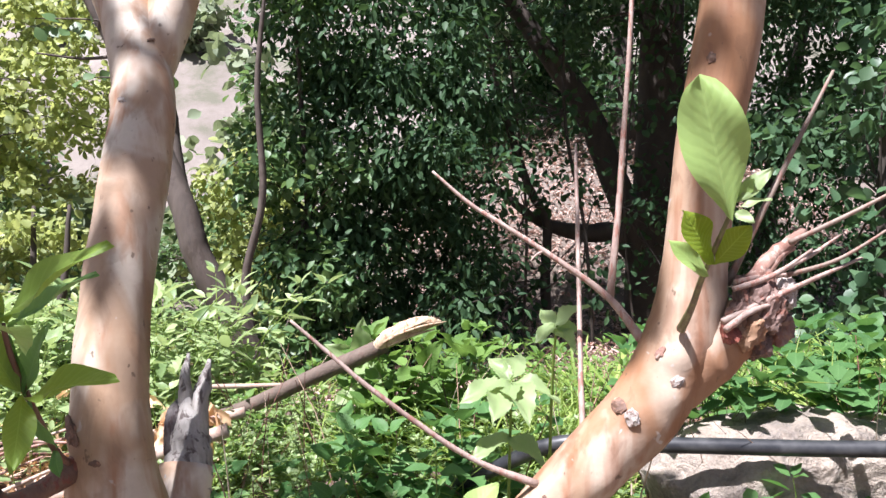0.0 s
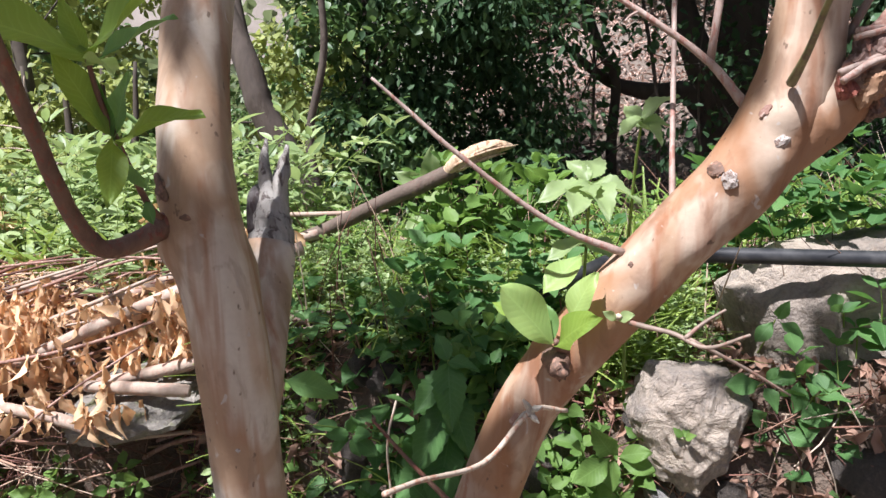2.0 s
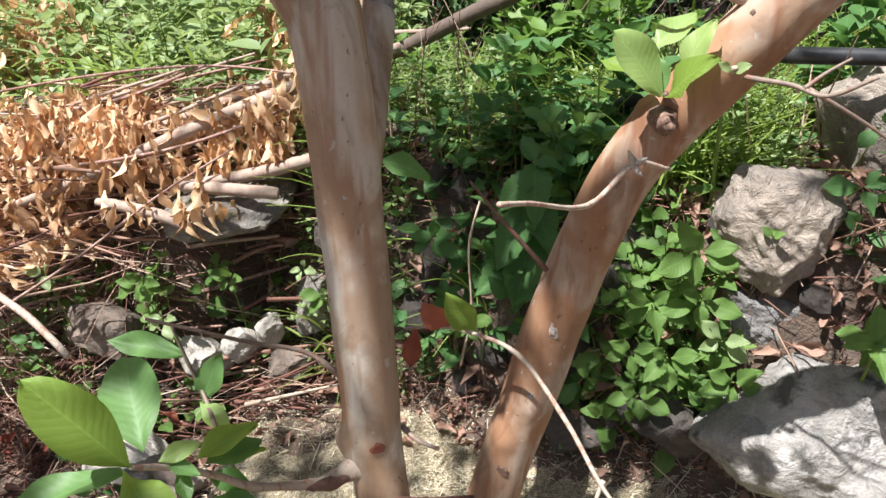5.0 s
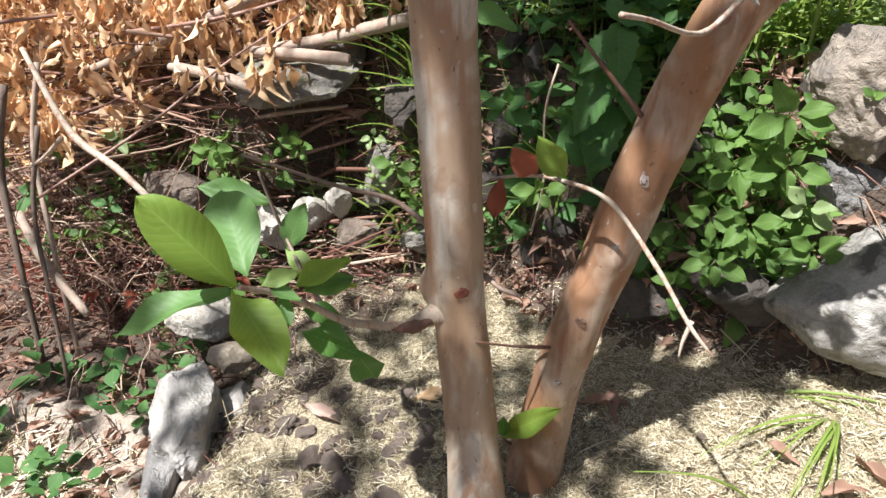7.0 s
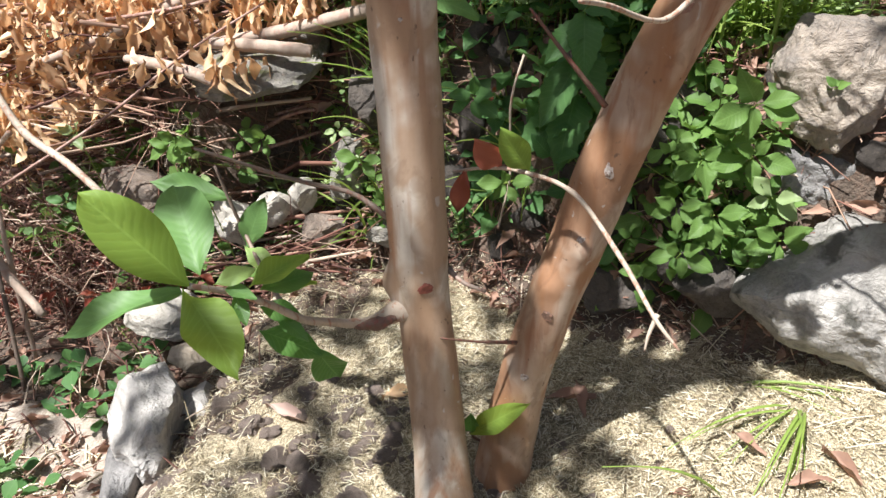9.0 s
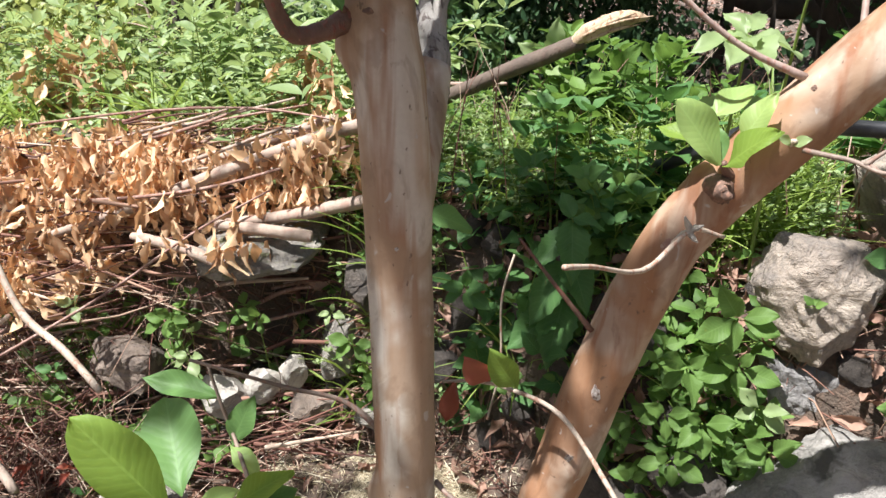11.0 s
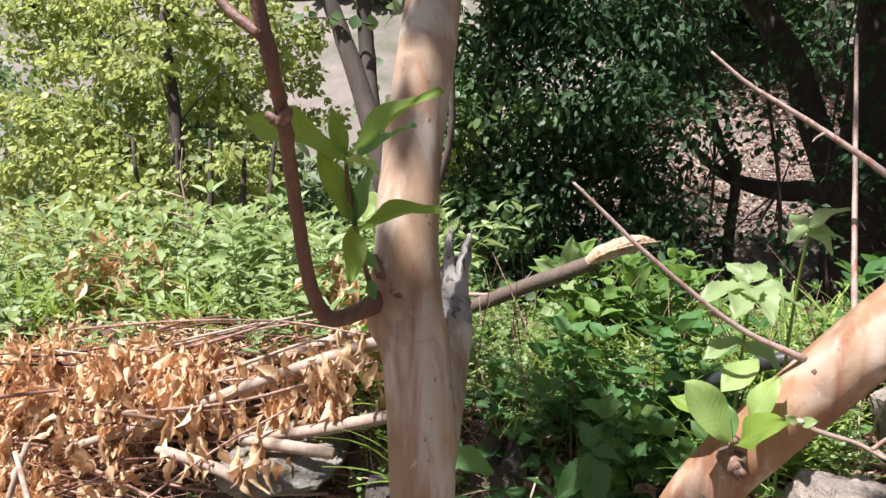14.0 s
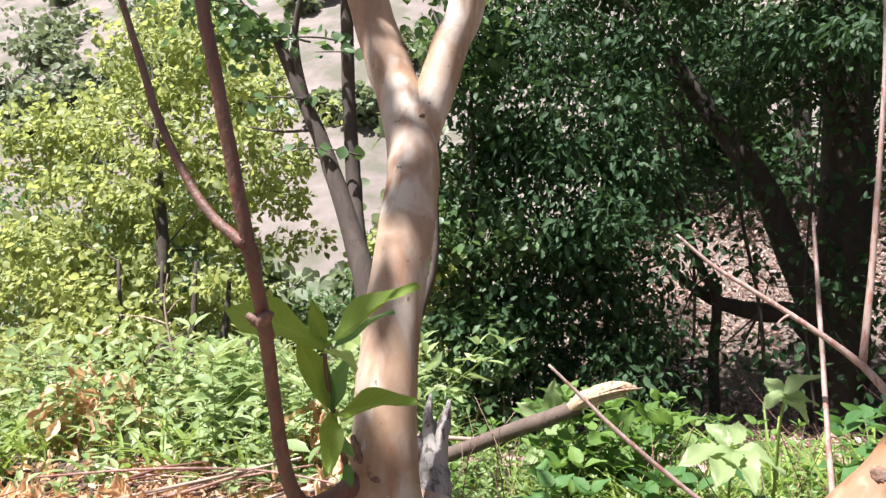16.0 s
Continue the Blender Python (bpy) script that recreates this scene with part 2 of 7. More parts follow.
DARKBARK = bark_material("dark rough bark", [(0.3, (0.030, 0.025, 0.020)), (0.7, (0.075, 0.060, 0.048))], (0.05, 0.04, 0.03), 6, 0.4, 0.9, 0.9, 40)
GREYBARK = bark_material("grey brown bark", [(0.3, (0.045, 0.034, 0.028)), (0.7, (0.12, 0.095, 0.078))], (0.065, 0.048, 0.038), 8, 0.4, 0.85, 0.8, 50)
ROCK_PALE = rock_material("pale rough rock", [(0.34, (0.25, 0.23, 0.205)), (0.5, (0.47, 0.435, 0.395)), (0.68, (0.64, 0.60, 0.555))], 0.9, 6)
ROCK_GREY = rock_material("grey rock", [(0.35, (0.085, 0.08, 0.08)), (0.5, (0.19, 0.178, 0.17)), (0.68, (0.34, 0.32, 0.30))], 0.88, 9)
ROCK_WARM = rock_material("tan banded rock", [(0.35, (0.14, 0.102, 0.072)), (0.5, (0.30, 0.232, 0.168)), (0.7, (0.48, 0.395, 0.30))], 0.9, 8)
ROCK_WORN = rock_material("weathered grey white rock", [(0.34, (0.13, 0.118, 0.10)), (0.5, (0.34, 0.315, 0.28)), (0.66, (0.56, 0.53, 0.49))], 0.92, 8, (0.10, 0.095, 0.08))
ROCK_MOSSY = rock_material("mossy grey brown rock", [(0.35, (0.10, 0.085, 0.065)), (0.5, (0.21, 0.185, 0.145)), (0.68, (0.36, 0.32, 0.26))], 0.9, 11, (0.17, 0.17, 0.085))
# Brownish bank stone, its colour darkened for the shade under plants and boulder.
ROCK_SHADED = rock_material("wall stone with shade in its colour", [(0.3, (0.032, 0.024, 0.018)), (0.55, (0.072, 0.054, 0.041)), (0.75, (0.14, 0.108, 0.083))], 0.85, 9, None, 0.08)
ROCK_BROWN = rock_material("brown earthy rock", [(0.34, (0.10, 0.07, 0.05)), (0.5, (0.23, 0.165, 0.12)), (0.68, (0.38, 0.29, 0.22))], 0.9, 9, None, 0.15)
ROCK_CREAM = rock_material("cream stone", [(0.3, (0.42, 0.37, 0.30)), (0.6, (0.58, 0.53, 0.45)), (0.8, (0.66, 0.62, 0.54))], 0.9, 9)
ROCK_TAN = rock_material("tan stone", [(0.3, (0.30, 0.23, 0.15)), (0.6, (0.46, 0.37, 0.26)), (0.8, (0.56, 0.48, 0.36))], 0.9, 12)
CLOD = rock_material("dry clod", [(0.3, (0.13, 0.088, 0.066)), (0.5, (0.26, 0.19, 0.148)), (0.7, (0.40, 0.31, 0.25))], 0.95, 30, None, 0.12)
STRAW = island_material("straw", [(0.0, (0.09, 0.066, 0.04)), (0.28, (0.40, 0.32, 0.19)), (0.6, (0.76, 0.665, 0.45)), (1.0, (0.92, 0.86, 0.69))])
REDLITTER = island_material("reddish litter", [(0.0, (0.06, 0.024, 0.018)), (0.45, (0.20, 0.085, 0.06)), (0.8, (0.40, 0.25, 0.17)), (1.0, (0.66, 0.54, 0.42))])
GUAVA_LEAF = leaf_material("guava leaf", (0.125, 0.22, 0.03), (0.23, 0.34, 0.065), (0.46, 0.62, 0.05), 0.44, 0.50, 0.20, gloss=0.30)
PALE_GUAVA = leaf_material("pale young guava leaf", (0.24, 0.38, 0.10), (0.34, 0.47, 0.16), (0.55, 0.70, 0.14), 0.42, 0.45, 0.13, gloss=0.4)
GUAVA_MID = leaf_material("glossy guava leaf", (0.085, 0.19, 0.055), (0.15, 0.27, 0.085), (0.26, 0.50, 0.08), 0.36, 0.50, 0.16, gloss=0.36)
# Lit-through and shaded copies of the guava leaf: the light is in the colour.
GUAVA_LIT = leaf_material("lit-through yellow green guava leaf", (0.10, 0.16, 0.012), (0.19, 0.26, 0.03), (0.50, 0.60, 0.02), 0.5, 0.45, 0.4, gloss=0.3)
GUAVA_SHADED = leaf_material("shaded guava leaf", (0.055, 0.15, 0.035), (0.11, 0.22, 0.05), (0.20, 0.48, 0.06), 0.4, 0.40, 0.4)
WEED = leaf_material("weed leaf", (0.036, 0.092, 0.020), (0.165, 0.268, 0.070), (0.28, 0.46, 0.07), 0.38, 0.5, 0.2, gloss=0.18)
WEED_PALE = leaf_material("pale weed leaf", (0.085, 0.16, 0.048), (0.36, 0.45, 0.21), (0.46, 0.58, 0.18), 0.40, 0.45)
NETTLE = leaf_material("broad weed leaf", (0.030, 0.088, 0.030), (0.115, 0.225, 0.072), (0.18, 0.38, 0.06), 0.36, 0.5, 0.2, gloss=0.20)
GRASS = leaf_material("grass blade", (0.12, 0.21, 0.035), (0.28, 0.36, 0.09), (0.38, 0.52, 0.08), 0.36, 0.5)
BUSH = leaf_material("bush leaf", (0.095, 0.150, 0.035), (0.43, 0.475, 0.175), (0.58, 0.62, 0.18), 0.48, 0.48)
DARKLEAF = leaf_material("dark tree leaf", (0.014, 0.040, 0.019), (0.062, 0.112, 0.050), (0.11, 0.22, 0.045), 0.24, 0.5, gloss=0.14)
VINELEAF = leaf_material("vine leaf", (0.028, 0.072, 0.034), (0.095, 0.165, 0.080), (0.16, 0.30, 0.08), 0.3, 0.45)
OLIVE = bark_material("olive green shoot", [(0.3, (0.10, 0.09, 0.035)), (0.7, (0.20, 0.19, 0.075))], (0.12, 0.085, 0.05), 40, 0.3, 0.5, 0.3, 300)
MIDLEAF = leaf_material("tree leaf", (0.05, 0.11, 0.04), (0.12, 0.20, 0.075), (0.24, 0.38, 0.09), 0.34, 0.45)
# Leaf colour paled to carry the hillside's haze.
FARLEAF = leaf_material("haze-paled hillside leaf", (0.13, 0.17, 0.10), (0.24, 0.28, 0.17), (0.34, 0.42, 0.16), 0.3, 0.6)
DRYLEAF = leaf_material("dry leaf", (0.24, 0.095, 0.035), (0.95, 0.70, 0.43), (0.85, 0.44, 0.17), 0.32, 0.65)
BROWNLEAF = leaf_material("brown fallen leaf", (0.15, 0.08, 0.055), (0.38, 0.235, 0.17), (0.40, 0.2, 0.1), 0.2, 0.7)
PINKLITTER = leaf_material("pinkish dry leaf", (0.30, 0.18, 0.14), (0.62, 0.46, 0.39), (0.5, 0.3, 0.2), 0.15, 0.8)
YELLOWLEAF = leaf_material("yellow petal", (0.60, 0.48, 0.02), (0.75, 0.62, 0.05), (0.8, 0.7, 0.05), 0.3, 0.5)
REDLEAF = leaf_material("red dying leaf", (0.20, 0.045, 0.03), (0.34, 0.11, 0.07), (0.6, 0.12, 0.05), 0.3, 0.6)

PIPE, _t, _b = material("black pipe plastic", 0.42)
_c = ramp(_t, noise_tex(_t, coords(_t), 30, 4), [(0.4, (0.022, 0.023, 0.026)), (0.75, (0.075, 0.075, 0.075))])
_t.links.new(_c, _b.inputs["Base Color"])

SOIL, _t, _b = material("dry soil with litter", 0.95)
_w = coords(_t)
_a, _n2, _n3 = noise_tex(_t, _w, 3.5, 5), noise_tex(_t, _w, 38, 5, 0.65), noise_tex(_t, _w, 150, 3)
_c = ramp(_t, _a, [(0.35, (0.04, 0.028, 0.021)), (0.58, (0.085, 0.06, 0.045)), (0.75, (0.15, 0.11, 0.085))])
_c = mix(_t, ramp(_t, _n2, [(0.45, (0, 0, 0)), (0.68, (0.9, 0.9, 0.9))]), _c, (0.13, 0.075, 0.05))
_c = mix(_t, calc(_t, "MULTIPLY", _n3, 0.25), _c, (0.36, 0.28, 0.21))
_sep = _t.nodes.new("ShaderNodeSeparateXYZ")
_t.links.new(_w, _sep.inputs[0])
# Far ground turns to a hill tone with distance haze mixed into its colour.
_far = ramp(_t, calc(_t, "DIVIDE", _sep.outputs[1], 40.0), [(0.12, (0, 0, 0)), (0.3, (1, 1, 1))])
_hill = ramp(_t, noise_tex(_t, coords(_t), 0.55, 8, 0.65), [(0.40, (0.13, 0.125, 0.09)), (0.5, (0.19, 0.163, 0.14)), (0.68, (0.26, 0.225, 0.20))])
_c = mix(_t, _far, _c, _hill)
_t.links.new(_c, _b.inputs["Base Color"])
bump(_t, _b, calc(_t, "ADD", _n2, calc(_t, "MULTIPLY", _n3, 0.6)), 0.8, 0.015)


def chaff_material(name, stops, fine):
    """Trodden chaff or dust: short crossed fibres over a soft mottle."""
    m, tree, bsdf = material(name, 0.95)
    a = noise_tex(tree, coords(tree, (1, 5, 1)), fine, 4, 0.6, 1.5)
    b = noise_tex(tree, coords(tree, (5, 1, 1)), fine, 4, 0.6, 1.5)
    # Gaps between fibres are darkened in the colour, like shade between straws.
    col = ramp(tree, calc(tree, "MAXIMUM", a, b), stops)
    col = mix(tree, ramp(tree, noise_tex(tree, coords(tree), 9, 5, 0.6), [(0.52, (0, 0, 0)), (0.66, (0.6, 0.6, 0.6))]), col, tuple(c * 0.6 for c in stops[0][1]))
    tree.links.new(col, bsdf.inputs["Base Color"])
    bump(tree, bsdf, calc(tree, "MAXIMUM", a, b), 0.8, 0.006)
    return m


CHAFF = chaff_material("straw chaff", [(0.44, (0.09, 0.068, 0.042)), (0.54, (0.40, 0.325, 0.205)), (0.67, (0.82, 0.73, 0.54))], 130)
DUST = chaff_material("pale dirt", [(0.40, (0.20, 0.15, 0.115)), (0.55, (0.42, 0.345, 0.28)), (0.70, (0.58, 0.50, 0.42))], 60)


# ---------------------------------------------------------------- mesh tools
RNG = np.random.default_rng(7)


def mesh_from(name, verts, faces, uvs=None, smooth=True):
    me = bpy.data.meshes.new(name)
    me.from_pydata([tuple(v) for v in verts] if not isinstance(verts, np.ndarray) else verts.tolist(), [], faces)
    if uvs is not None:
        layer = me.uv_layers.new(name="UVMap")
        loops = np.empty(len(me.loops), dtype=np.int32)
        me.loops.foreach_get("vertex_index", loops)
        layer.data.foreach_set("uv", np.asarray(uvs, dtype=np.float32)[loops].ravel())
    if smooth:
        me.polygons.foreach_set("use_smooth", np.ones(len(me.polygons), dtype=bool))
    me.update()
    return me


def put(name, me, mat, parent=None, label="", category="", group="", kind=""):
    ob = new(name, me)
    if mat is not None and not me.materials:
        me.materials.append(mat)
    ob.parent = parent
    return tagged(ob, label, category, group, kind)


def empty(name, where, label="", category="", group="", kind=""):
    ob = new(name)
    ob.empty_display_size = 0.05
    ob.location = where
    bpy.context.view_layer.update()
    return tagged(ob, label, category, group, kind)


def under(ob, parent):
    """Hang ob under parent and leave it where it stands."""
    ob.parent = parent
    top = Matrix.Identity(4)
    p = parent
    if p.type == "EMPTY":
        top = Matrix.Translation(p.location)
    ob.matrix_parent_inverse = top.inverted()
    return ob


def glide(points, radii, steps=6):
    """Catmull-Rom through the points, with radii."""
    p = [np.array(q, float) for q in points]
    p = [2 * p[0] - p[1]] + p + [2 * p[-1] - p[-2]]
    r = list(radii) if hasattr(radii, "__len__") else [radii] * len(points)
    out, rad = [], []
    for k in range(1, len(p) - 2):
        for s in range(steps):
            u = s / steps
            a, b, c, d = p[k - 1], p[k], p[k + 1], p[k + 2]
            out.append(0.5 * (2 * b + (c - a) * u + (2 * a - 5 * b + 4 * c - d) * u * u + (3 * b - a - 3 * c + d) * u**3))
            rad.append(r[k - 1] + (r[k] - r[k - 1]) * u)
    out.append(p[-2])
    rad.append(r[-1])
    return np.array(out), np.array(rad)


def tube_mesh(name, points, radii, sides=10, steps=6, rough=0.0, knots=(), seed=0, ragged=0.0):
    """A limb: round, tapering, with swellings at knots (along 0..1, angle, height, reach) and an uneven skin; closed at both ends."""
    path, rad = glide(points, radii, steps)
    tang = np.gradient(path, axis=0)
    tang /= np.linalg.norm(tang, axis=1)[:, None]
    n = len(path)
    ref = np.array([1.0, 0.0, 0.0]) if abs(tang[0][0]) < 0.8 else np.array([0.0, 1.0, 0.0])
    verts, faces = [], []
    u = ref - tang[0] * (ref @ tang[0])
    for i in range(n):
        u = u - tang[i] * (u @ tang[i])
        u /= np.linalg.norm(u)
        v = np.cross(tang[i], u)
        for j in range(sides):
            a = 2 * math.pi * j / sides
            r = rad[i]
            way = u * math.cos(a) + v * math.sin(a)
            if rough:
                q = path[i] + way * r
                r *= 1 + rough * noise.noise(Vector(q) * (0.55 / max(rad[i], 1e-4)) + Vector((seed, 0, 0)))
            for along, ang, high, reach in knots:
                d = ((i / (n - 1) - along) / reach) ** 2 + ((a - ang + math.pi) % (2 * math.pi) - math.pi) ** 2 / 0.16
                r += high * math.exp(-d)
            q = path[i] + way * r
            if ragged and i >= n - 2:
                q = q + tang[i] * ragged * noise.noise(Vector((j * 1.7, seed, 0.3)))
            verts.append(q)
    for i in range(n - 1):
        for j in range(sides):
            k = (j + 1) % sides
            faces.append((i * sides + j, i * sides + k, (i + 1) * sides + k, (i + 1) * sides + j))
    verts.append(path[0])
    verts.append(path[-1] + tang[-1] * rad[-1] * 0.25)
    for j in range(sides):
        k = (j + 1) % sides
        faces.append((len(verts) - 2, k, j))
        faces.append((len(verts) - 1, (n - 1) * sides + j, (n - 1) * sides + k))
    return mesh_from(name, verts, faces)


def smooth(a, b, x):
    u = min(1.0, max(0.0, (x - a) / (b - a)))
    return u * u * (3 - 2 * u)


def blade(across=2, along=6, wide=0.5, peak=0.42, fold=0.25, curl=0.25, wave=0.0, point=1.0, teeth=0.0):
    """A leaf 1 long in +y with its face to +z: verts, faces, uvs."""
    verts, faces, uvs = [], [], []
    cols = 2 * across + 1
    k = math.log(0.5) / math.log(peak)
    for i in range(along + 1):
        v = i / along
        w = 0.5 * wide * max(math.sin(math.pi * min(1, v**k)), 0.0) ** (0.9 if point >= 1 else 0.9 - 0.4 * smooth(0.35, 0.75, v))
        if i == 0:
            w = 0.02 * wide
        if i == along:
            w = 0.01
        if teeth and 0 < i < along:
            w *= 1 + teeth * (1 if i % 2 else -1)
        for j in range(cols):
            s = (j - across) / across
            x = s * w
            y = v - 0.10 * curl * v * v
            z = fold * abs(x) - curl * v * v * 0.5 + wave * math.sin(v * 9 + s * 2) * abs(s) * 0.12
            verts.append((x, y, z))
            uvs.append((0.5 + 0.5 * s, v))
    for i in range(along):
        for j in range(cols - 1):
            a = i * cols + j
            faces.append((a, a + 1, a + cols + 1, a + cols))
    return np.array(verts), np.array(faces), np.array(uvs)


def frames_for(places, ways, ups, sizes):
    """Stacked 3x3 turns and places for blades that point along ways and face ups."""
    y = ways / (np.linalg.norm(ways, axis=1)[:, None] + 1e-9)
    x = np.cross(y, ups)
    x /= np.linalg.norm(x, axis=1)[:, None] + 1e-9
    z = np.cross(x, y)
    return places, np.stack([x, y, z], 2) * sizes[:, None, None]


def scatter_mesh(name, templates, places, turns):
    """One mesh of many pieces: each takes one of the templates in turn."""
    vs, fs, us, base = [], [], [], 0
    for k, (tv, tf, tu) in enumerate(templates):
        p, t = places[k :: len(templates)], turns[k :: len(templates)]
        if not len(p):
            continue
        v = np.einsum("nij,mj->nmi", t, tv) + p[:, None]
        f = tf[None] + (np.arange(len(p)) * len(tv))[:, None, None] + base
        vs.append(v.reshape(-1, 3))
        fs.append(f.reshape(-1, tf.shape[1]))
        us.append(np.tile(tu, (len(p), 1)))
        base += len(p) * len(tv)
    v, f, u = np.concatenate(vs), np.concatenate(fs), np.concatenate(us)
    me = bpy.data.meshes.new(name)
    me.vertices.add(len(v))
    me.vertices.foreach_set("co", v.astype(np.float32).ravel())
    me.loops.add(f.size)
    me.loops.foreach_set("vertex_index", f.astype(np.int32).ravel())
    me.polygons.add(len(f))
    me.polygons.foreach_set("loop_start", (np.arange(len(f)) * f.shape[1]).astype(np.int32))
    me.polygons.foreach_set("use_smooth", np.ones(len(f), dtype=bool))
    layer = me.uv_layers.new(name="UVMap")
    layer.data.foreach_set("uv", u[f.ravel()].astype(np.float32).ravel())
    me.update(calc_edges=True)
    me.validate()
    return me


def unit(n):
    v = RNG.normal(size=(n, 3))
    return v / np.linalg.norm(v, axis=1)[:, None]


def straw_piece(bend=0.1):
    """A three-sided stalk 1 long, 0.1 thick, slightly bent."""
    v, f = [], []
    for i in range(3):
        for j in range(3):
            a = 2 * math.pi * j / 3
            v.append((0.05 * math.cos(a), i / 2 - 0.5, 0.05 * math.sin(a) + bend * (1 - (i - 1) ** 2)))
    for i in range(2):
        for j in range(3):
            k = (j + 1) % 3
            f.append((i * 3 + j, i * 3 + k, i * 3 + 3 + k, i * 3 + 3 + j))
    return np.array(v), np.array(f), np.zeros((9, 2))


def rock_mesh(name, size, seed, cuts=7, detail=4, lumps=0.14, fine=0.05, box=0.55):
    """A broken stone: a blocky ball cut flat by planes, roughened, with sharp breaks."""
    rng = random.Random(seed)
    bm = bmesh.new()
    bmesh.ops.create_icosphere(bm, subdivisions=detail, radius=1.0)
    planes = []
    for _ in range(cuts):
        d = Vector((rng.uniform(-1, 1), rng.uniform(-1, 1), rng.uniform(-1, 1))).normalized()
        planes.append((d, rng.uniform(0.62, 0.92)))
    for v in bm.verts:
        most = max(abs(v.co.x), abs(v.co.y), abs(v.co.z))
        v.co = v.co * (1 - box) + v.co / most * box * 0.92
        for d, h in planes:
            over = v.co.dot(d) - h
            if over > 0:
                v.co -= d * over
        n = v.co.normalized()
        v.co += n * (lumps * noise.noise(v.co * 1.7 + Vector((seed, 3, 1))) + fine * noise.noise(v.co * 5 + Vector((seed, 0, 7))) + fine * 0.8 * noise.noise(v.co * 12 + Vector((0, seed, 0))))
        v.co = Vector((v.co.x * size[0], v.co.y * size[1], v.co.z * size[2]))
    me = bpy.data.meshes.new(name)
    bm.to_mesh(me)
    bm.free()
    me.polygons.foreach_set("use_smooth", np.ones(len(me.polygons), dtype=bool))
    me.set_sharp_from_angle(angle=radians(24))
    return me


def shaped_rock(name, outline, depth, seed, bands=0.0, lumps=0.02, fine=0.006):
    """A stone with a chosen silhouette (x, z corners round its middle) and a rounded front and back, roughened and banded."""
    corners = sorted((math.atan2(z, x), math.hypot(x, z)) for x, z in outline)
    corners = [(corners[-1][0] - 2 * math.pi, corners[-1][1])] + corners + [(corners[0][0] + 2 * math.pi, corners[0][1])]

    def reach(a):
        for (a0, r0), (a1, r1) in zip(corners, corners[1:]):
            if a <= a1:
                return r0 * r1 * math.sin(a1 - a0) / max(1e-6, r0 * math.sin(a - a0) + r1 * math.sin(a1 - a))
        return corners[-1][1]

    bm = bmesh.new()
    bmesh.ops.create_icosphere(bm, subdivisions=6, radius=1.0)
    for v in bm.verts:
        a, d = math.atan2(v.co.z, v.co.x), v.co.y
        flat = min(1.0, max(-1.0, d * 1.25))
        s = max(0.0, 1 - abs(flat) ** 3.2) ** (1 / 3.2) if abs(flat) < 1 else math.hypot(v.co.x, v.co.z) / 0.6 * 0.35
        s = max(s, math.hypot(v.co.x, v.co.z) * 0.95)
        r = reach(a) * s
        q = Vector((r * math.cos(a), depth * flat, r * math.sin(a)))
        n = v.co.normalized()
        q += n * (lumps * noise.noise(q * 9 + Vector((seed, 3, 1))) + fine * noise.noise(q * 34 + Vector((seed, 0, 7))) + fine * 0.7 * noise.noise(q * 80 + Vector((0, seed, 0))))
        q += n * bands * noise.noise(Vector((q.x * 7 + seed, q.y * 7, q.z * 46 + 1.5 * noise.noise(q * 6))))
        v.co = q
    me = bpy.data.meshes.new(name)
    bm.to_mesh(me)
    bm.free()
    me.polygons.foreach_set("use_smooth", np.ones(len(me.polygons), dtype=bool))
    me.set_sharp_from_angle(angle=radians(32))
    return me


# ---------------------------------------------------------------- ground
WALL_LINE = [(-9.0, 1.5), (-1.6, 1.3), (-1.0, 1.08), (-0.55, 1.13), (-0.28, 1.08), (-0.05, 0.96), (0.1, 0.91), (0.3, 0.84), (0.8, 0.80), (9.0, 0.9)]


def wall_foot(x):
    for (x0, y0), (x1, y1) in zip(WALL_LINE, WALL_LINE[1:]):
        if x <= x1:
            return y0 + (y1 - y0) * (x - x0) / (x1 - x0) + 0.15 * math.exp(-(((x + 0.74) / 0.11) ** 2))
    return WALL_LINE[-1][1]


def height(x, y):
    """The ground's height: the straw bed, the terrace bank behind it, the dip beyond and the hillside."""
    low = -0.035 + 0.13 * (min(max(y, -1), 1.3) - 0.6) + 0.30 * max(0.0, min(x, 0.5) + 0.12) - 0.12 * smooth(-0.58, -0.80, x)
    low -= 0.25 * smooth(0.3, -0.5, y)
    foot = wall_foot(x)
    wide = 0.16 + 0.35 * smooth(-0.9, -1.6, x)
    high = 0.50 + 0.05 * smooth(1.1, 1.5, y) + 0.08 * smooth(0.2, 0.6, x) * smooth(2.5, 1.2, y)
    high -= 0.50 * smooth(1.7, 4.2, y) + 0.12 * smooth(-1.2, -2.6, x) * smooth(4.0, 1.5, y)
    z = low + (high - low) * smooth(foot - 0.02, foot + wide, y)
    start = 6.2 + min(8.0, 1.4 * max(0.0, -x - 0.3))
    z += max(0.0, y - start) * (0.52 + 0.40 * smooth(0, -9, x)) * smooth(start, start + 2.0, y)
    z += 0.012 * noise.noise(Vector((x * 5, y * 5, 0))) + 0.03 * noise.noise(Vector((x * 1.3, y * 1.3, 4))) * smooth(0.9, 1.6, abs(y - 0.4))
    z += smooth(5, 12, y) * 0.5 * noise.noise(Vector((x * 0.3, y * 0.3, 9)))
    return z


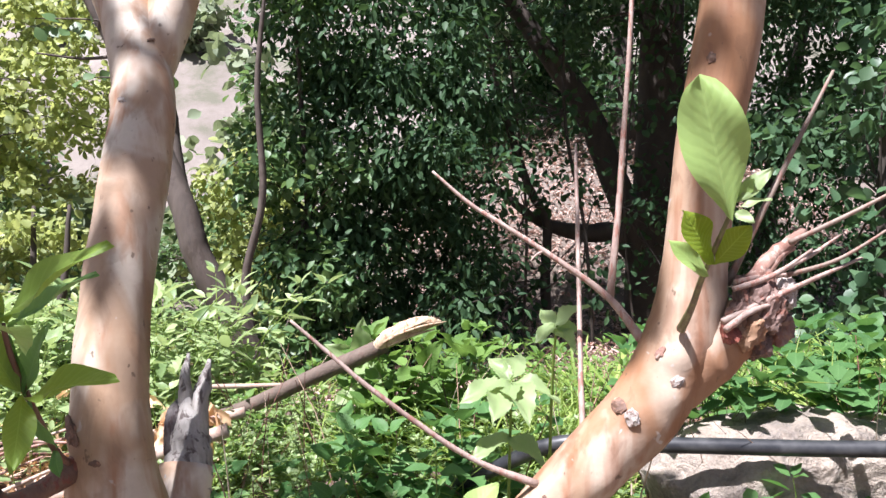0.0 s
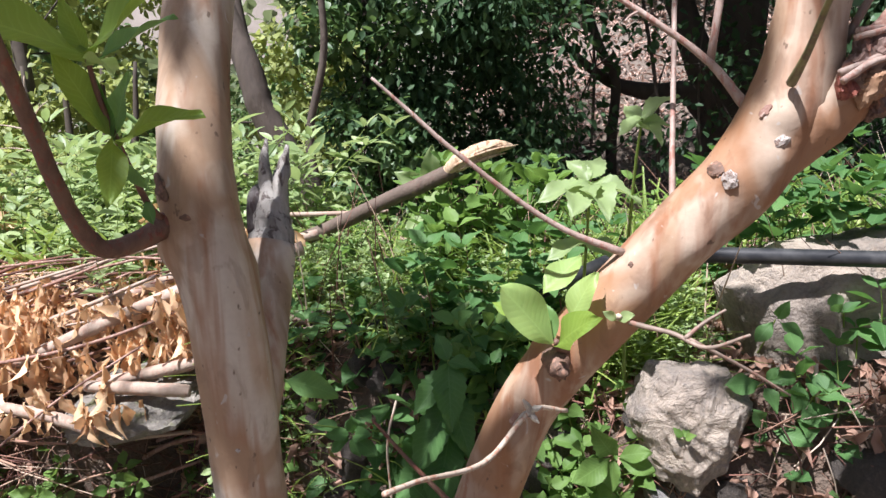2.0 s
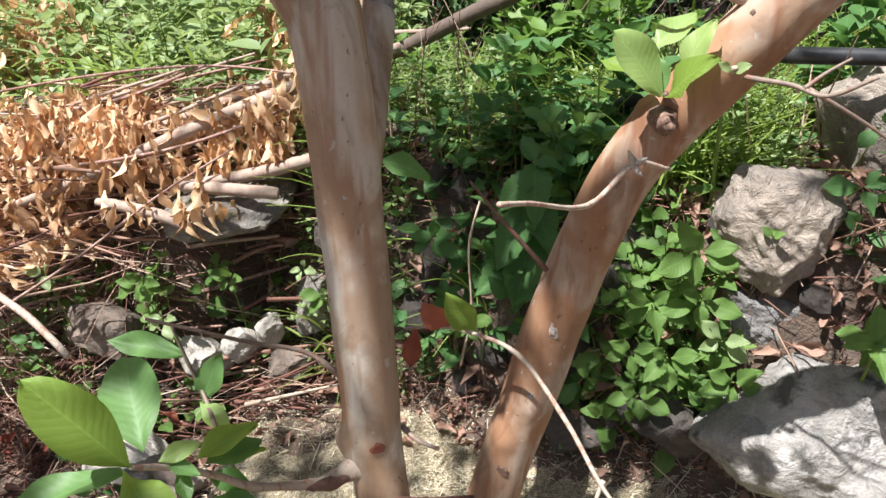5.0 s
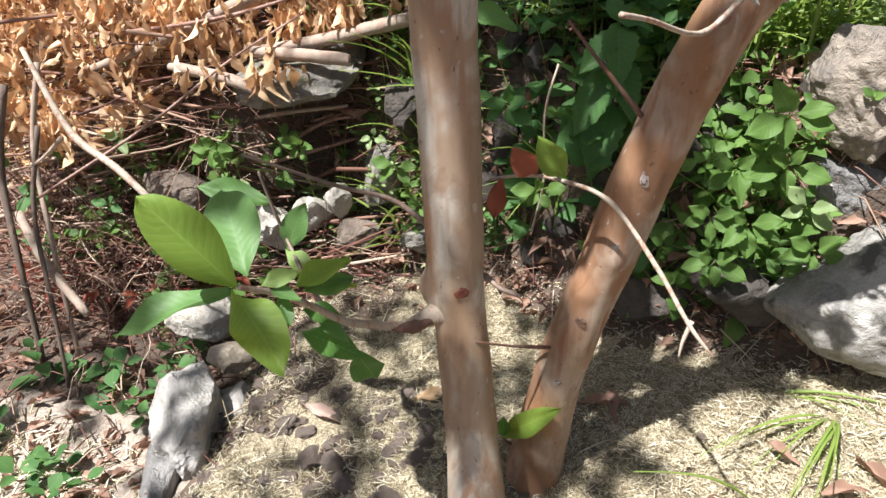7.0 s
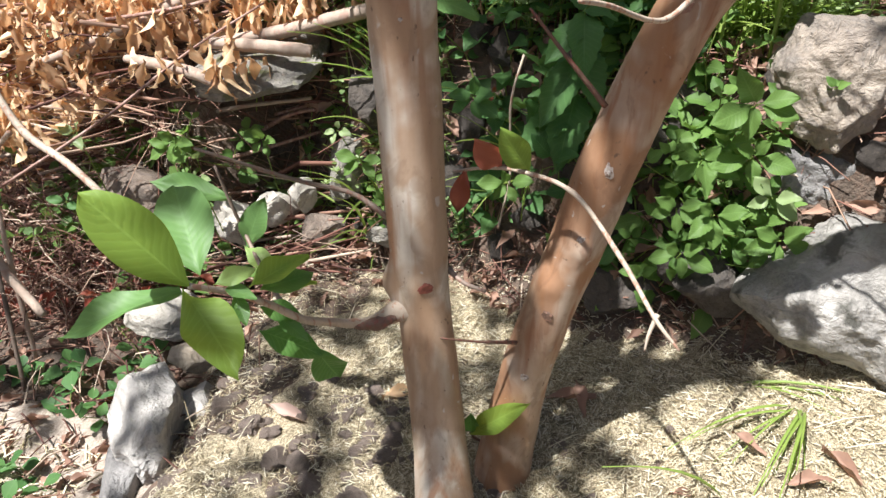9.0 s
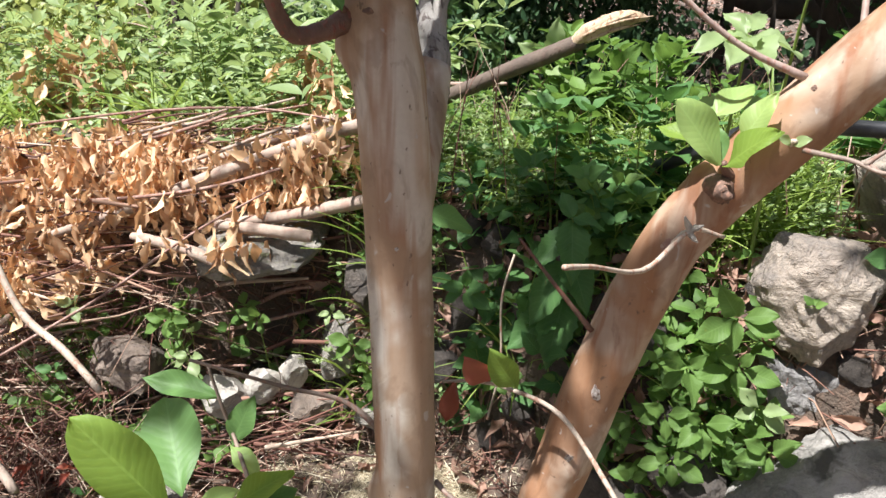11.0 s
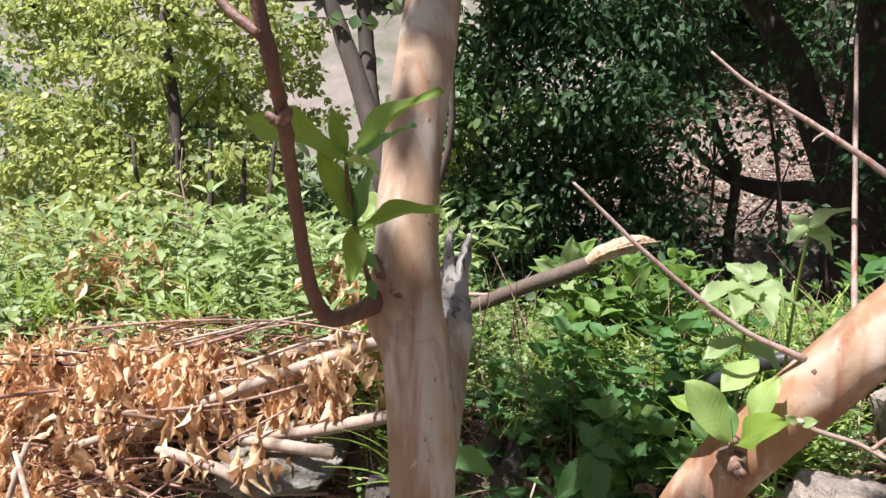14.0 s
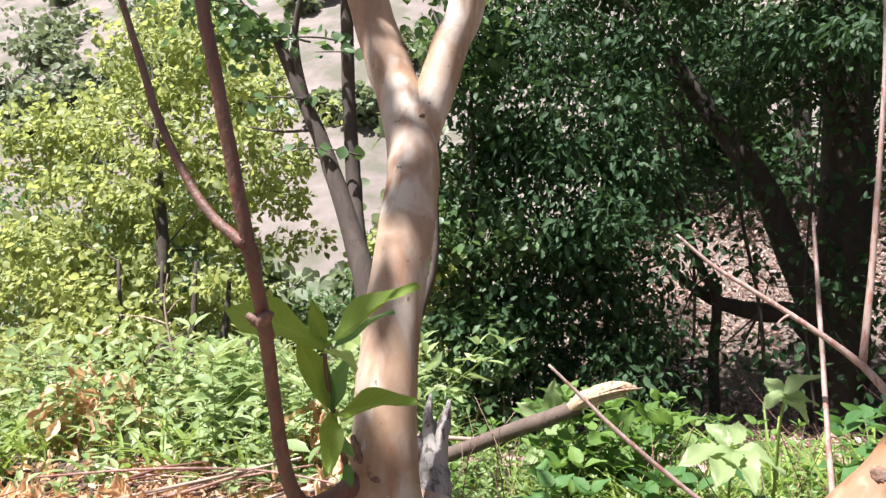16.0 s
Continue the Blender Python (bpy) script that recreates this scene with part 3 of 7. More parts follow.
def spaced(a, b, step, low, high):
    """Grid lines: even from a to b, then ever wider out to low and high."""
    out = [a + step * i for i in range(int((b - a) / step) + 1)]
    s, v = step, out[-1]
    while v < high:
        s *= 1.16
        v += s
        out.append(v)
    s, v = step, a
    while v > low:
        s *= 1.16
        v -= s
        out.insert(0, v)
    return out


XS, YS = spaced(-2.2, 1.0, 0.03, -160, 160), spaced(-0.4, 2.2, 0.03, -160, 160)
verts = [(x, y, height(x, y)) for y in YS for x in XS]
faces = [(j * len(XS) + i, j * len(XS) + i + 1, (j + 1) * len(XS) + i + 1, (j + 1) * len(XS) + i) for j in range(len(YS) - 1) for i in range(len(XS) - 1)]
put("ground", mesh_from("ground", verts, faces), SOIL, None, "dry brown garden soil with a terrace bank and hillside", "ground", "", "structure")

# ---------------------------------------------------------------- the guava tree
BASE = Vector((-0.16, 0.56, 0.0))
tree = empty("guava_tree", BASE, "guava tree with two smooth tan stems in a straw bed", "tree")


def limb(name, points, radii, mat, parent=tree, label="", **k):
    ob = put(name, tube_mesh(name, points, radii, **k), mat, None, label)
    return under(ob, parent)


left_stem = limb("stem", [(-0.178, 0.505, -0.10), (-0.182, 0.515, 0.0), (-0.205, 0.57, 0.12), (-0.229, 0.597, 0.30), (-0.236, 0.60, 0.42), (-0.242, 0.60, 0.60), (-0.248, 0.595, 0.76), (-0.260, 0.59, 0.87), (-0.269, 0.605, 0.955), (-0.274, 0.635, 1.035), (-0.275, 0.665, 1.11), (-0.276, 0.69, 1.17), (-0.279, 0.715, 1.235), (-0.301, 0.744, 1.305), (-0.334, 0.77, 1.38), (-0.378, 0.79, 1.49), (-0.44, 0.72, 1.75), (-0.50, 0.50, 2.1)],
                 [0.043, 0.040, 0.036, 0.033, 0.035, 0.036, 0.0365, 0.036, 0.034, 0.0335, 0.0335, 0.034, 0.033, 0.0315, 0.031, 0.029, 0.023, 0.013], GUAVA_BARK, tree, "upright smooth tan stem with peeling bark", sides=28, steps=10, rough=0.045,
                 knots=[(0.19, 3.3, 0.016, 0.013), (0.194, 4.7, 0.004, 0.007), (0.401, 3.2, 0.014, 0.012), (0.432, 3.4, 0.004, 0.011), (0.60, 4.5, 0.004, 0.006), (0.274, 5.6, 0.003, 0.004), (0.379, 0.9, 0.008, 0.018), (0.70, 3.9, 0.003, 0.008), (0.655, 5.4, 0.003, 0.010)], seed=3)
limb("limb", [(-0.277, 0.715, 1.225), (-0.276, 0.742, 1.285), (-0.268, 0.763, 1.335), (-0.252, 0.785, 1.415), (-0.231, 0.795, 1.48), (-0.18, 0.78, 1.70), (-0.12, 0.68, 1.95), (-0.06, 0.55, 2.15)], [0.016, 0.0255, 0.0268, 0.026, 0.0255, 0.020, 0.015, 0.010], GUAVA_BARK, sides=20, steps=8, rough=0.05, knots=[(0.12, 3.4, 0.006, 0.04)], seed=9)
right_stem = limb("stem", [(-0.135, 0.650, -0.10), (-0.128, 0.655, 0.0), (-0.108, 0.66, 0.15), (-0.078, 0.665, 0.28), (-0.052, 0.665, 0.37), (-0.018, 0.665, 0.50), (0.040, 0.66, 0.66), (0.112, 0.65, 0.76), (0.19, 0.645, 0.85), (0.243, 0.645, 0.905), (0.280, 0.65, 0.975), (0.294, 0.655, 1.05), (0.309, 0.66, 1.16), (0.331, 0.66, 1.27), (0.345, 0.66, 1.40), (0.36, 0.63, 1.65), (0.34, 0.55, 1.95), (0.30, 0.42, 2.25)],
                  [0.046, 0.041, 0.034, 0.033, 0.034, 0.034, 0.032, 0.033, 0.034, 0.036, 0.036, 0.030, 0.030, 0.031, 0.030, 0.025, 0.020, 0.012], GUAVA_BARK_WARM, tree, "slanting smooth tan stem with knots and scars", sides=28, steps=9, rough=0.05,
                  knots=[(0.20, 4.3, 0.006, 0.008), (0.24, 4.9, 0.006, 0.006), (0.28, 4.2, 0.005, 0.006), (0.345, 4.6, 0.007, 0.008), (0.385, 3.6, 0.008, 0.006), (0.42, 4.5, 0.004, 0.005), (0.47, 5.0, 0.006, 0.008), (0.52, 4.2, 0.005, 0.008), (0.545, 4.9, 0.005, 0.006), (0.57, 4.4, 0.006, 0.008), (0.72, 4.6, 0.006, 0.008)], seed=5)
limb("cut_limb", [(0.256, 0.645, 0.915), (0.300, 0.645, 0.957), (0.334, 0.645, 0.986), (0.350, 0.645, 1.000)], [0.026, 0.030, 0.024, 0.010], GUAVA_BARK_WARM, tree, "short cut limb with reddish bark", sides=22, steps=8, rough=0.2, seed=2)

# the weathered stub behind the upright stem
limb("limb", [(-0.243, 0.605, 0.60), (-0.247, 0.655, 0.70), (-0.252, 0.705, 0.78), (-0.252, 0.728, 0.822)], [0.022, 0.028, 0.030, 0.029], GUAVA_BARK, sides=18, steps=6, rough=0.05)
stub = limb("stub", [(-0.251, 0.716, 0.798), (-0.252, 0.728, 0.818), (-0.254, 0.742, 0.85), (-0.256, 0.760, 0.88)], [0.0285, 0.0275, 0.0215, 0.014], DEADWOOD_PALE, tree, "grey splintered dead stub", sides=16, steps=5, rough=0.3, ragged=0.02, seed=4)
for k, (dx, top, r, m) in enumerate([(-0.010, 0.940, 0.008, DEADWOOD_PALE), (0.011, 0.932, 0.0095, DEADWOOD_PALE), (0.000, 0.905, 0.009, DEADWOOD_PALE), (-0.016, 0.890, 0.0085, DEADWOOD), (-0.014, 0.868, 0.009, DEADWOOD)]):
    s = put("splinter", tube_mesh("splinter", [(-0.255 + dx * 0.85, 0.728 if m is DEADWOOD else 0.742, 0.835), (-0.257 + dx, 0.745 if m is DEADWOOD else 0.762, (0.84 + top) / 2 + 0.008), (-0.258 + dx * 1.25, 0.785, top)], [r * 1.1, r * 1.15, r * 0.25], 8, 5, 0.45, seed=k), m)
    under(s, stub)

# the hooked side shoot and its thin fork
hook = limb("side_shoot", [(-0.262, 0.588, 0.888), (-0.283, 0.572, 0.876), (-0.302, 0.548, 0.863), (-0.321, 0.518, 0.862), (-0.327, 0.49, 0.902), (-0.320, 0.45, 0.975), (-0.305, 0.40, 1.046), (-0.302, 0.365, 1.108), (-0.319, 0.34, 1.229), (-0.335, 0.33, 1.32), (-0.36, 0.30, 1.55), (-0.40, 0.2, 1.8)],
            [0.021, 0.0125, 0.0092, 0.0082, 0.0070, 0.0064, 0.0062, 0.0058, 0.0056, 0.0054, 0.0045, 0.003], SHOOT, tree, "hooked dark brown side shoot", sides=12, steps=7, rough=0.10, knots=[(0.53, 0.4, 0.004, 0.008), (0.62, 1.4, 0.003, 0.01), (0.3, 2.0, 0.0025, 0.01)], seed=6)
for a, b in [((-0.303, 0.393, 1.045), (-0.291, 0.386, 1.052)), ((-0.303, 0.393, 1.043), (-0.314, 0.388, 1.050))]:
    limb("stub", [a, (np.array(a) + np.array(b)) / 2, b], [0.0065, 0.0050, 0.0028], SCAR, tree, "dark red leaf scar on the shoot", sides=8, steps=4, rough=0.3)
limb("twig", [(-0.302, 0.362, 1.105), (-0.335, 0.367, 1.128), (-0.364, 0.372, 1.160), (-0.400, 0.38, 1.213), (-0.430, 0.39, 1.27), (-0.464, 0.40, 1.338), (-0.53, 0.40, 1.5)], [0.0050, 0.0042, 0.0038, 0.0036, 0.0034, 0.003, 0.002], SHOOT, sides=8, steps=6, rough=0.12)

LEAF = blade(3, 12, 0.46, 0.50, 0.30, 0.22, 0.35)
LEAF_B = blade(3, 12, 0.52, 0.54, 0.18, 0.35, 0.5)
LEAF_T = blade(3, 16, 0.56, 0.36, 0.35, 0.45, 0.5, 1.0, 0.07)
LEAF_R = blade(3, 16, 0.47, 0.52, 0.34, 0.20, 0.25, 0.5)
LEAF_O = blade(4, 18, 0.50, 0.56, 0.22, 0.22, 0.45, 0.5)


def leaf(base, tip, face, parent, mat=GUAVA_LEAF, kind=0, wide=1.0, name="leaf"):
    base, tip = np.array(base, float), np.array(tip, float)
    size = np.linalg.norm(tip - base) * 1.02
    p, t = frames_for(base[None], (tip - base)[None], np.array([face], float), np.array([size]))
    t = t.copy()
    t[:, :, 0] *= wide
    ob = put(name, scatter_mesh(name, [(LEAF, LEAF_B, LEAF_R, LEAF_O, LEAF_T)[kind]], p, t), mat)
    return under(ob, parent)


# leafy sprig in front of the upright stem
sprig = limb("leafy_twig", [(-0.285, 0.572, 0.875), (-0.287, 0.545, 0.895), (-0.288, 0.515, 0.945), (-0.288, 0.492, 0.99), (-0.285, 0.479, 1.018)], [0.0036, 0.0030, 0.0026, 0.0023, 0.002], SHOOT, tree, "dark twig with fresh guava leaves", sides=8)
O = (-0.284, 0.478, 1.02)
leaf(O, (-0.201, 0.47, 1.086), (-0.55, -0.60, 0.58), sprig, GUAVA_LEAF, 0, 0.82)
leaf(O, (-0.368, 0.44, 1.066), (0.35, -0.60, 0.72), sprig, GUAVA_LEAF, 1, 0.85)
leaf((-0.286, 0.478, 1.016), (-0.230, 0.43, 1.012), (0.05, 0.30, 0.95), sprig, PALE_GUAVA, 0, 0.60)
leaf((-0.282, 0.482, 1.014), (-0.238, 0.525, 1.060), (-0.6, -0.75, 0.15), sprig, GUAVA_MID, 0, 0.75)
leaf((-0.285, 0.480, 1.02), (-0.294, 0.465, 1.062), (0.2, -0.95, 0.1), sprig, GUAVA_LEAF, 0, 0.8)
leaf((-0.289, 0.500, 0.960), (-0.306, 0.470, 1.026), (0.75, -0.65, 0.1), sprig, GUAVA_LEAF, 0, 0.75)
leaf((-0.287, 0.505, 0.955), (-0.279, 0.515, 1.012), (-0.35, -0.9, 0.1), sprig, GUAVA_MID, 0, 0.95)
leaf((-0.288, 0.505, 0.955), (-0.292, 0.490, 1.005), (0.1, -1.0, 0.1), sprig, GUAVA_SHADED, 0, 0.7)
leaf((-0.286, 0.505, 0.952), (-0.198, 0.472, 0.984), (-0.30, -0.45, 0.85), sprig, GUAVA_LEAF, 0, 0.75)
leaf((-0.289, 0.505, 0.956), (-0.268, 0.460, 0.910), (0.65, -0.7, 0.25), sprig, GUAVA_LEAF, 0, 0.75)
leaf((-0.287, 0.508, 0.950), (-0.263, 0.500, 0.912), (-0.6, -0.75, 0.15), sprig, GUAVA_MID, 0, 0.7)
leaf((-0.286, 0.54, 0.90), (-0.272, 0.52, 0.884), (0, -0.9, 0.4), sprig, GUAVA_SHADED, 0, 0.9)

# the big low sprig
sprig = limb("leafy_twig", [(-0.220, 0.592, 0.300), (-0.248, 0.580, 0.299), (-0.272, 0.572, 0.288), (-0.293, 0.555, 0.287), (-0.315, 0.515, 0.312), (-0.332, 0.475, 0.341), (-0.350, 0.445, 0.376), (-0.367, 0.405, 0.415), (-0.385, 0.366, 0.444)], [0.019, 0.0165, 0.0105, 0.0066, 0.0052, 0.0046, 0.0040, 0.0034, 0.003], DRYTWIG, tree, "pale twig with a rosette of large guava leaves", sides=12, rough=0.16, seed=11)
under(put("bark_peel", tube_mesh("bark_peel", [(-0.254, 0.563, 0.296), (-0.274, 0.557, 0.289), (-0.291, 0.547, 0.289), (-0.299, 0.537, 0.293)], [0.0035, 0.0090, 0.0062, 0.002], 9, 5, 0.4, seed=4), SHOOT, None, "dark peeling bark"), sprig)
C = (-0.386, 0.365, 0.444)
leaf(C, (-0.447, 0.335, 0.546), (0.55, -0.55, 0.55), sprig, GUAVA_LEAF, 2, 0.92)
leaf((-0.392, 0.395, 0.438), (-0.457, 0.465, 0.500), (0.45, -0.85, 0.35), sprig, GUAVA_MID, 2, 1.12)
leaf((-0.394, 0.365, 0.438), (-0.494, 0.305, 0.417), (-0.05, -0.25, 1.0), sprig, GUAVA_MID, 0, 0.74)
leaf((-0.388, 0.362, 0.440), (-0.304, 0.298, 0.423), (0.35, -0.40, 0.85), sprig, GUAVA_LEAF, 1, 0.88)
leaf((-0.360, 0.425, 0.410), (-0.322, 0.487, 0.424), (-0.35, -0.80, 0.45), sprig, GUAVA_LEAF, 0, 1.0)
leaf((-0.352, 0.430, 0.404), (-0.318, 0.490, 0.398), (0.25, -0.50, 0.8), sprig, GUAVA_MID, 0, 1.0)
leaf((-0.345, 0.445, 0.395), (-0.318, 0.495, 0.385), (0.1, -0.3, 0.95), sprig, GUAVA_LEAF, 0, 0.8)
leaf((-0.323, 0.487, 0.409), (-0.318, 0.502, 0.402), (-0.3, -0.8, 0.5), sprig, REDLEAF, 1, 1.6)
leaf((-0.378, 0.392, 0.430), (-0.347, 0.420, 0.440), (-0.2, -0.8, 0.5), sprig, PALE_GUAVA, 1, 0.9)
leaf((-0.372, 0.398, 0.424), (-0.338, 0.400, 0.418), (0.0, -0.3, 0.95), sprig, GUAVA_MID, 0, 1.0)
leaf((-0.368, 0.41, 0.41), (-0.345, 0.385, 0.395), (0.1, -0.5, 0.85), sprig, GUAVA_SHADED, 0, 1.0)
leaf((-0.381, 0.46, 0.328), (-0.308, 0.468, 0.306), (0.05, -0.45, 0.9), sprig, GUAVA_SHADED, 1, 0.95)
leaf((-0.322, 0.478, 0.298), (-0.306, 0.50, 0.232), (0.3, -0.85, 0.4), sprig, GUAVA_SHADED, 1, 1.15)
leaf((-0.374, 0.46, 0.360), (-0.328, 0.47, 0.349), (0.0, -0.4, 0.9), sprig, GUAVA_SHADED, 0, 1.2)
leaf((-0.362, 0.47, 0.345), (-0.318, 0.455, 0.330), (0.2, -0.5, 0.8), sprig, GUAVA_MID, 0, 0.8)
leaf((-0.38, 0.352, 0.432), (-0.325, 0.325, 0.400), (0.3, -0.3, 0.9), sprig, GUAVA_SHADED, 1, 0.9)
inner = put("twig", tube_mesh("twig", [(-0.355, 0.485, 0.340), (-0.42, 0.56, 0.328), (-0.482, 0.63, 0.338), (-0.497, 0.628, 0.39), (-0.507, 0.621, 0.447)], [0.0036, 0.003, 0.0028, 0.0024, 0.002], 7), TWIG)
under(inner, sprig)
leaf((-0.489, 0.632, 0.325), (-0.462, 0.641, 0.394), (0.2, -0.95, 0.2), sprig, GUAVA_MID, 1, 0.95)
leaf((-0.498, 0.627, 0.40), (-0.592, 0.60, 0.432), (0.05, -0.55, 0.8), sprig, GUAVA_MID, 0, 0.75)
leaf((-0.482, 0.62, 0.335), (-0.425, 0.585, 0.325), (0.1, -0.4, 0.9), sprig, PALE_GUAVA, 1, 0.8)

# sprig on the slanting stem
sprig = limb("leafy_twig", [(0.084, 0.628, 0.738), (0.076, 0.612, 0.746), (0.072, 0.602, 0.756)], [0.006, 0.0042, 0.003], SHOOT, tree, "short twig with five pale guava leaves", sides=8)
leaf((0.068, 0.602, 0.753), (0.027, 0.580, 0.814), (0.65, -0.70, 0.20), sprig, PALE_GUAVA, 2, 1.15)
leaf((0.073, 0.596, 0.753), (0.097, 0.552, 0.798), (-0.50, -0.62, 0.60), sprig, GUAVA_LEAF, 1, 0.95)
leaf((0.084, 0.606, 0.772), (0.104, 0.602, 0.823), (-0.62, -0.78, 0.05), sprig, PALE_GUAVA, 1, 0.92)
leaf((0.060, 0.635, 0.792), (0.097, 0.665, 0.827), (-0.3, -0.75, 0.6), sprig, PALE_GUAVA, 0, 1.1)
leaf((0.062, 0.618, 0.765), (0.010, 0.642, 0.786), (0.2, -0.6, 0.75), sprig, GUAVA_LEAF, 0, 0.9)
leaf((0.070, 0.605, 0.756), (0.062, 0.612, 0.790), (0.1, -0.95, 0.2), sprig, GUAVA_MID, 0, 1.1)

# top sprig with one very large leaf
sprig = limb("leafy_twig", [(0.268, 0.612, 0.985), (0.268, 0.575, 1.010), (0.262, 0.525, 1.038), (0.264, 0.498, 1.062), (0.272, 0.478, 1.094)], [0.0044, 0.0030, 0.0024, 0.0020, 0.0016], OLIVE, tree, "green shoot with large guava leaves", sides=9)
leaf((0.269, 0.478, 1.084), (0.243, 0.455, 1.184), (-0.25, -0.90, 0.25), sprig, PALE_GUAVA, 3, 0.86)
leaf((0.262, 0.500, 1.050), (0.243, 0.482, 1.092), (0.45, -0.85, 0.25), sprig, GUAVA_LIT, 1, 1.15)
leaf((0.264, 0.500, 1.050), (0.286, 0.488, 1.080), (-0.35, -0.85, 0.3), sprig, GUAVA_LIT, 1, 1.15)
leaf((0.262, 0.512, 1.040), (0.233, 0.50, 1.070), (0.3, -0.9, 0.3), sprig, PALE_GUAVA, 0, 0.9)
leaf((0.272, 0.478, 1.095), (0.295, 0.468, 1.121), (-0.4, -0.8, 0.2), sprig, WEED_PALE, 1, 0.7)
leaf((0.274, 0.476, 1.092), (0.294, 0.468, 1.101), (-0.2, -0.5, 0.8), sprig, WEED_PALE, 1, 0.7)
leaf((0.270, 0.476, 1.090), (0.280, 0.462, 1.083), (-0.2, -0.9, 0.3), sprig, WEED_PALE, 1, 0.9)
leaf((0.274, 0.478, 1.098), (0.284, 0.470, 1.112), (0.2, -0.9, 0.3), sprig, PALE_GUAVA, 1, 0.9)

# scars and knots in the bark
def scar(where, size, mat, seed=0):
    """A low pad on the bark: it lies on the nearest skin of a stem, turned with it."""
    where = Vector(where)
    near = min(((v.co - where).length, tuple(v.co), tuple(v.normal)) for ob in (left_stem, right_stem) for v in ob.data.vertices)
    n = Vector(near[2])
    ob = put("scar", rock_mesh("scar", (size[0] * 0.8, size[2] * 0.8, size[1] * 0.45), seed, 2, 3, 0.45, 0.12, 0.0), mat)
    ob.matrix_basis = Matrix.Translation(Vector(near[1]) + n * size[1] * 0.02) @ n.to_track_quat("Z", "Y").to_matrix().to_4x4() @ Matrix.Rotation(seed * 0.7, 4, "Z")
    return under(ob, tree)


for k, (x, y, z, a, b, c, m) in enumerate([(-0.220, 0.571, 0.338, 0.011, 0.0035, 0.009, RED_SCAR), (-0.284, 0.568, 0.912, 0.010, 0.011, 0.017, SCAR), (-0.262, 0.561, 0.885, 0.004, 0.002, 0.006, SCAR), (-0.238, 0.566, 0.655, 0.003, 0.002, 0.0025, PALE_SCAR), (-0.283, 0.683, 1.225, 0.007, 0.003, 0.004, PALE_SCAR), (-0.262, 0.715, 1.30, 0.008, 0.004, 0.003, SCAR), (-0.235, 0.77, 1.455, 0.009, 0.003, 0.012, SCAR),
                                           (-0.019, 0.634, 0.486, 0.011, 0.005, 0.006, PALE_SCAR), (-0.074, 0.636, 0.285, 0.010, 0.006, 0.007, SCAR), (-0.100, 0.632, 0.185, 0.007, 0.005, 0.006, PALE_SCAR), (-0.045, 0.637, 0.39, 0.006, 0.005, 0.005, PALE_SCAR), (0.139, 0.618, 0.831, 0.003, 0.003, 0.003, SCAR),
                                           (0.220, 0.607, 0.905, 0.009, 0.006, 0.009, PALE_SCAR), (0.198, 0.608, 0.918, 0.011, 0.006, 0.008, SCAR), (0.265, 0.610, 0.940, 0.008, 0.005, 0.006, PALE_SCAR), (0.03, 0.625, 0.665, 0.010, 0.004, 0.007, REDWOOD), (0.305, 0.628, 1.235, 0.007, 0.004, 0.005, SCAR), (0.245, 0.612, 0.965, 0.005, 0.004, 0.008, REDWOOD)]):
    scar((x, y, z), (a, b, c), m, k)

limb("twig", [(0.184, 0.665, 0.86), (0.187, 0.70, 0.93), (0.194, 0.755, 1.04), (0.200, 0.807, 1.152), (0.202, 0.82, 1.18)], [0.0036, 0.0029, 0.0026, 0.0022, 0.0014], PINKTWIG, tree, "thin bare pinkish twig", sides=9, rough=0.15, knots=[(0.3, 1, 0.0014, 0.012), (0.55, 3, 0.0014, 0.012), (0.8, 2, 0.0012, 0.012)])
# torn end, dry splinters and twigs at the cut limb
for k, (x, y, z, a, b, c, tilt, m) in enumerate([(0.330, 0.622, 0.982, 0.015, 0.013, 0.019, 25, GUAVA_BARK_WARM), (0.354, 0.630, 0.996, 0.017, 0.015, 0.022, 40, TORN), (0.372, 0.645, 1.010, 0.015, 0.014, 0.018, 20, PALE_SCAR), (0.345, 0.632, 1.010, 0.015, 0.012, 0.021, 55, TORN), (0.321, 0.618, 0.996, 0.011, 0.009, 0.017, 35, TORN), (0.345, 0.640, 0.968, 0.016, 0.015, 0.018, 60, DARKRED), (0.370, 0.652, 0.981, 0.015, 0.015, 0.02, 30, TORN), (0.332, 0.630, 1.016, 0.011, 0.01, 0.02, 45, DARKRED), (0.314, 0.616, 0.980, 0.009, 0.008, 0.014, 40, RED_SCAR), (0.358, 0.645, 1.023, 0.012, 0.011, 0.017, 35, TORN)]):
    ob = put("torn_bark", rock_mesh("torn_bark", (a, b, c), 400 + k, 7, 4, 0.34, 0.14, 0.1), m)
    ob.matrix_basis = pose(x, y, z, 0, tilt, 12 * k)
    under(ob, tree)
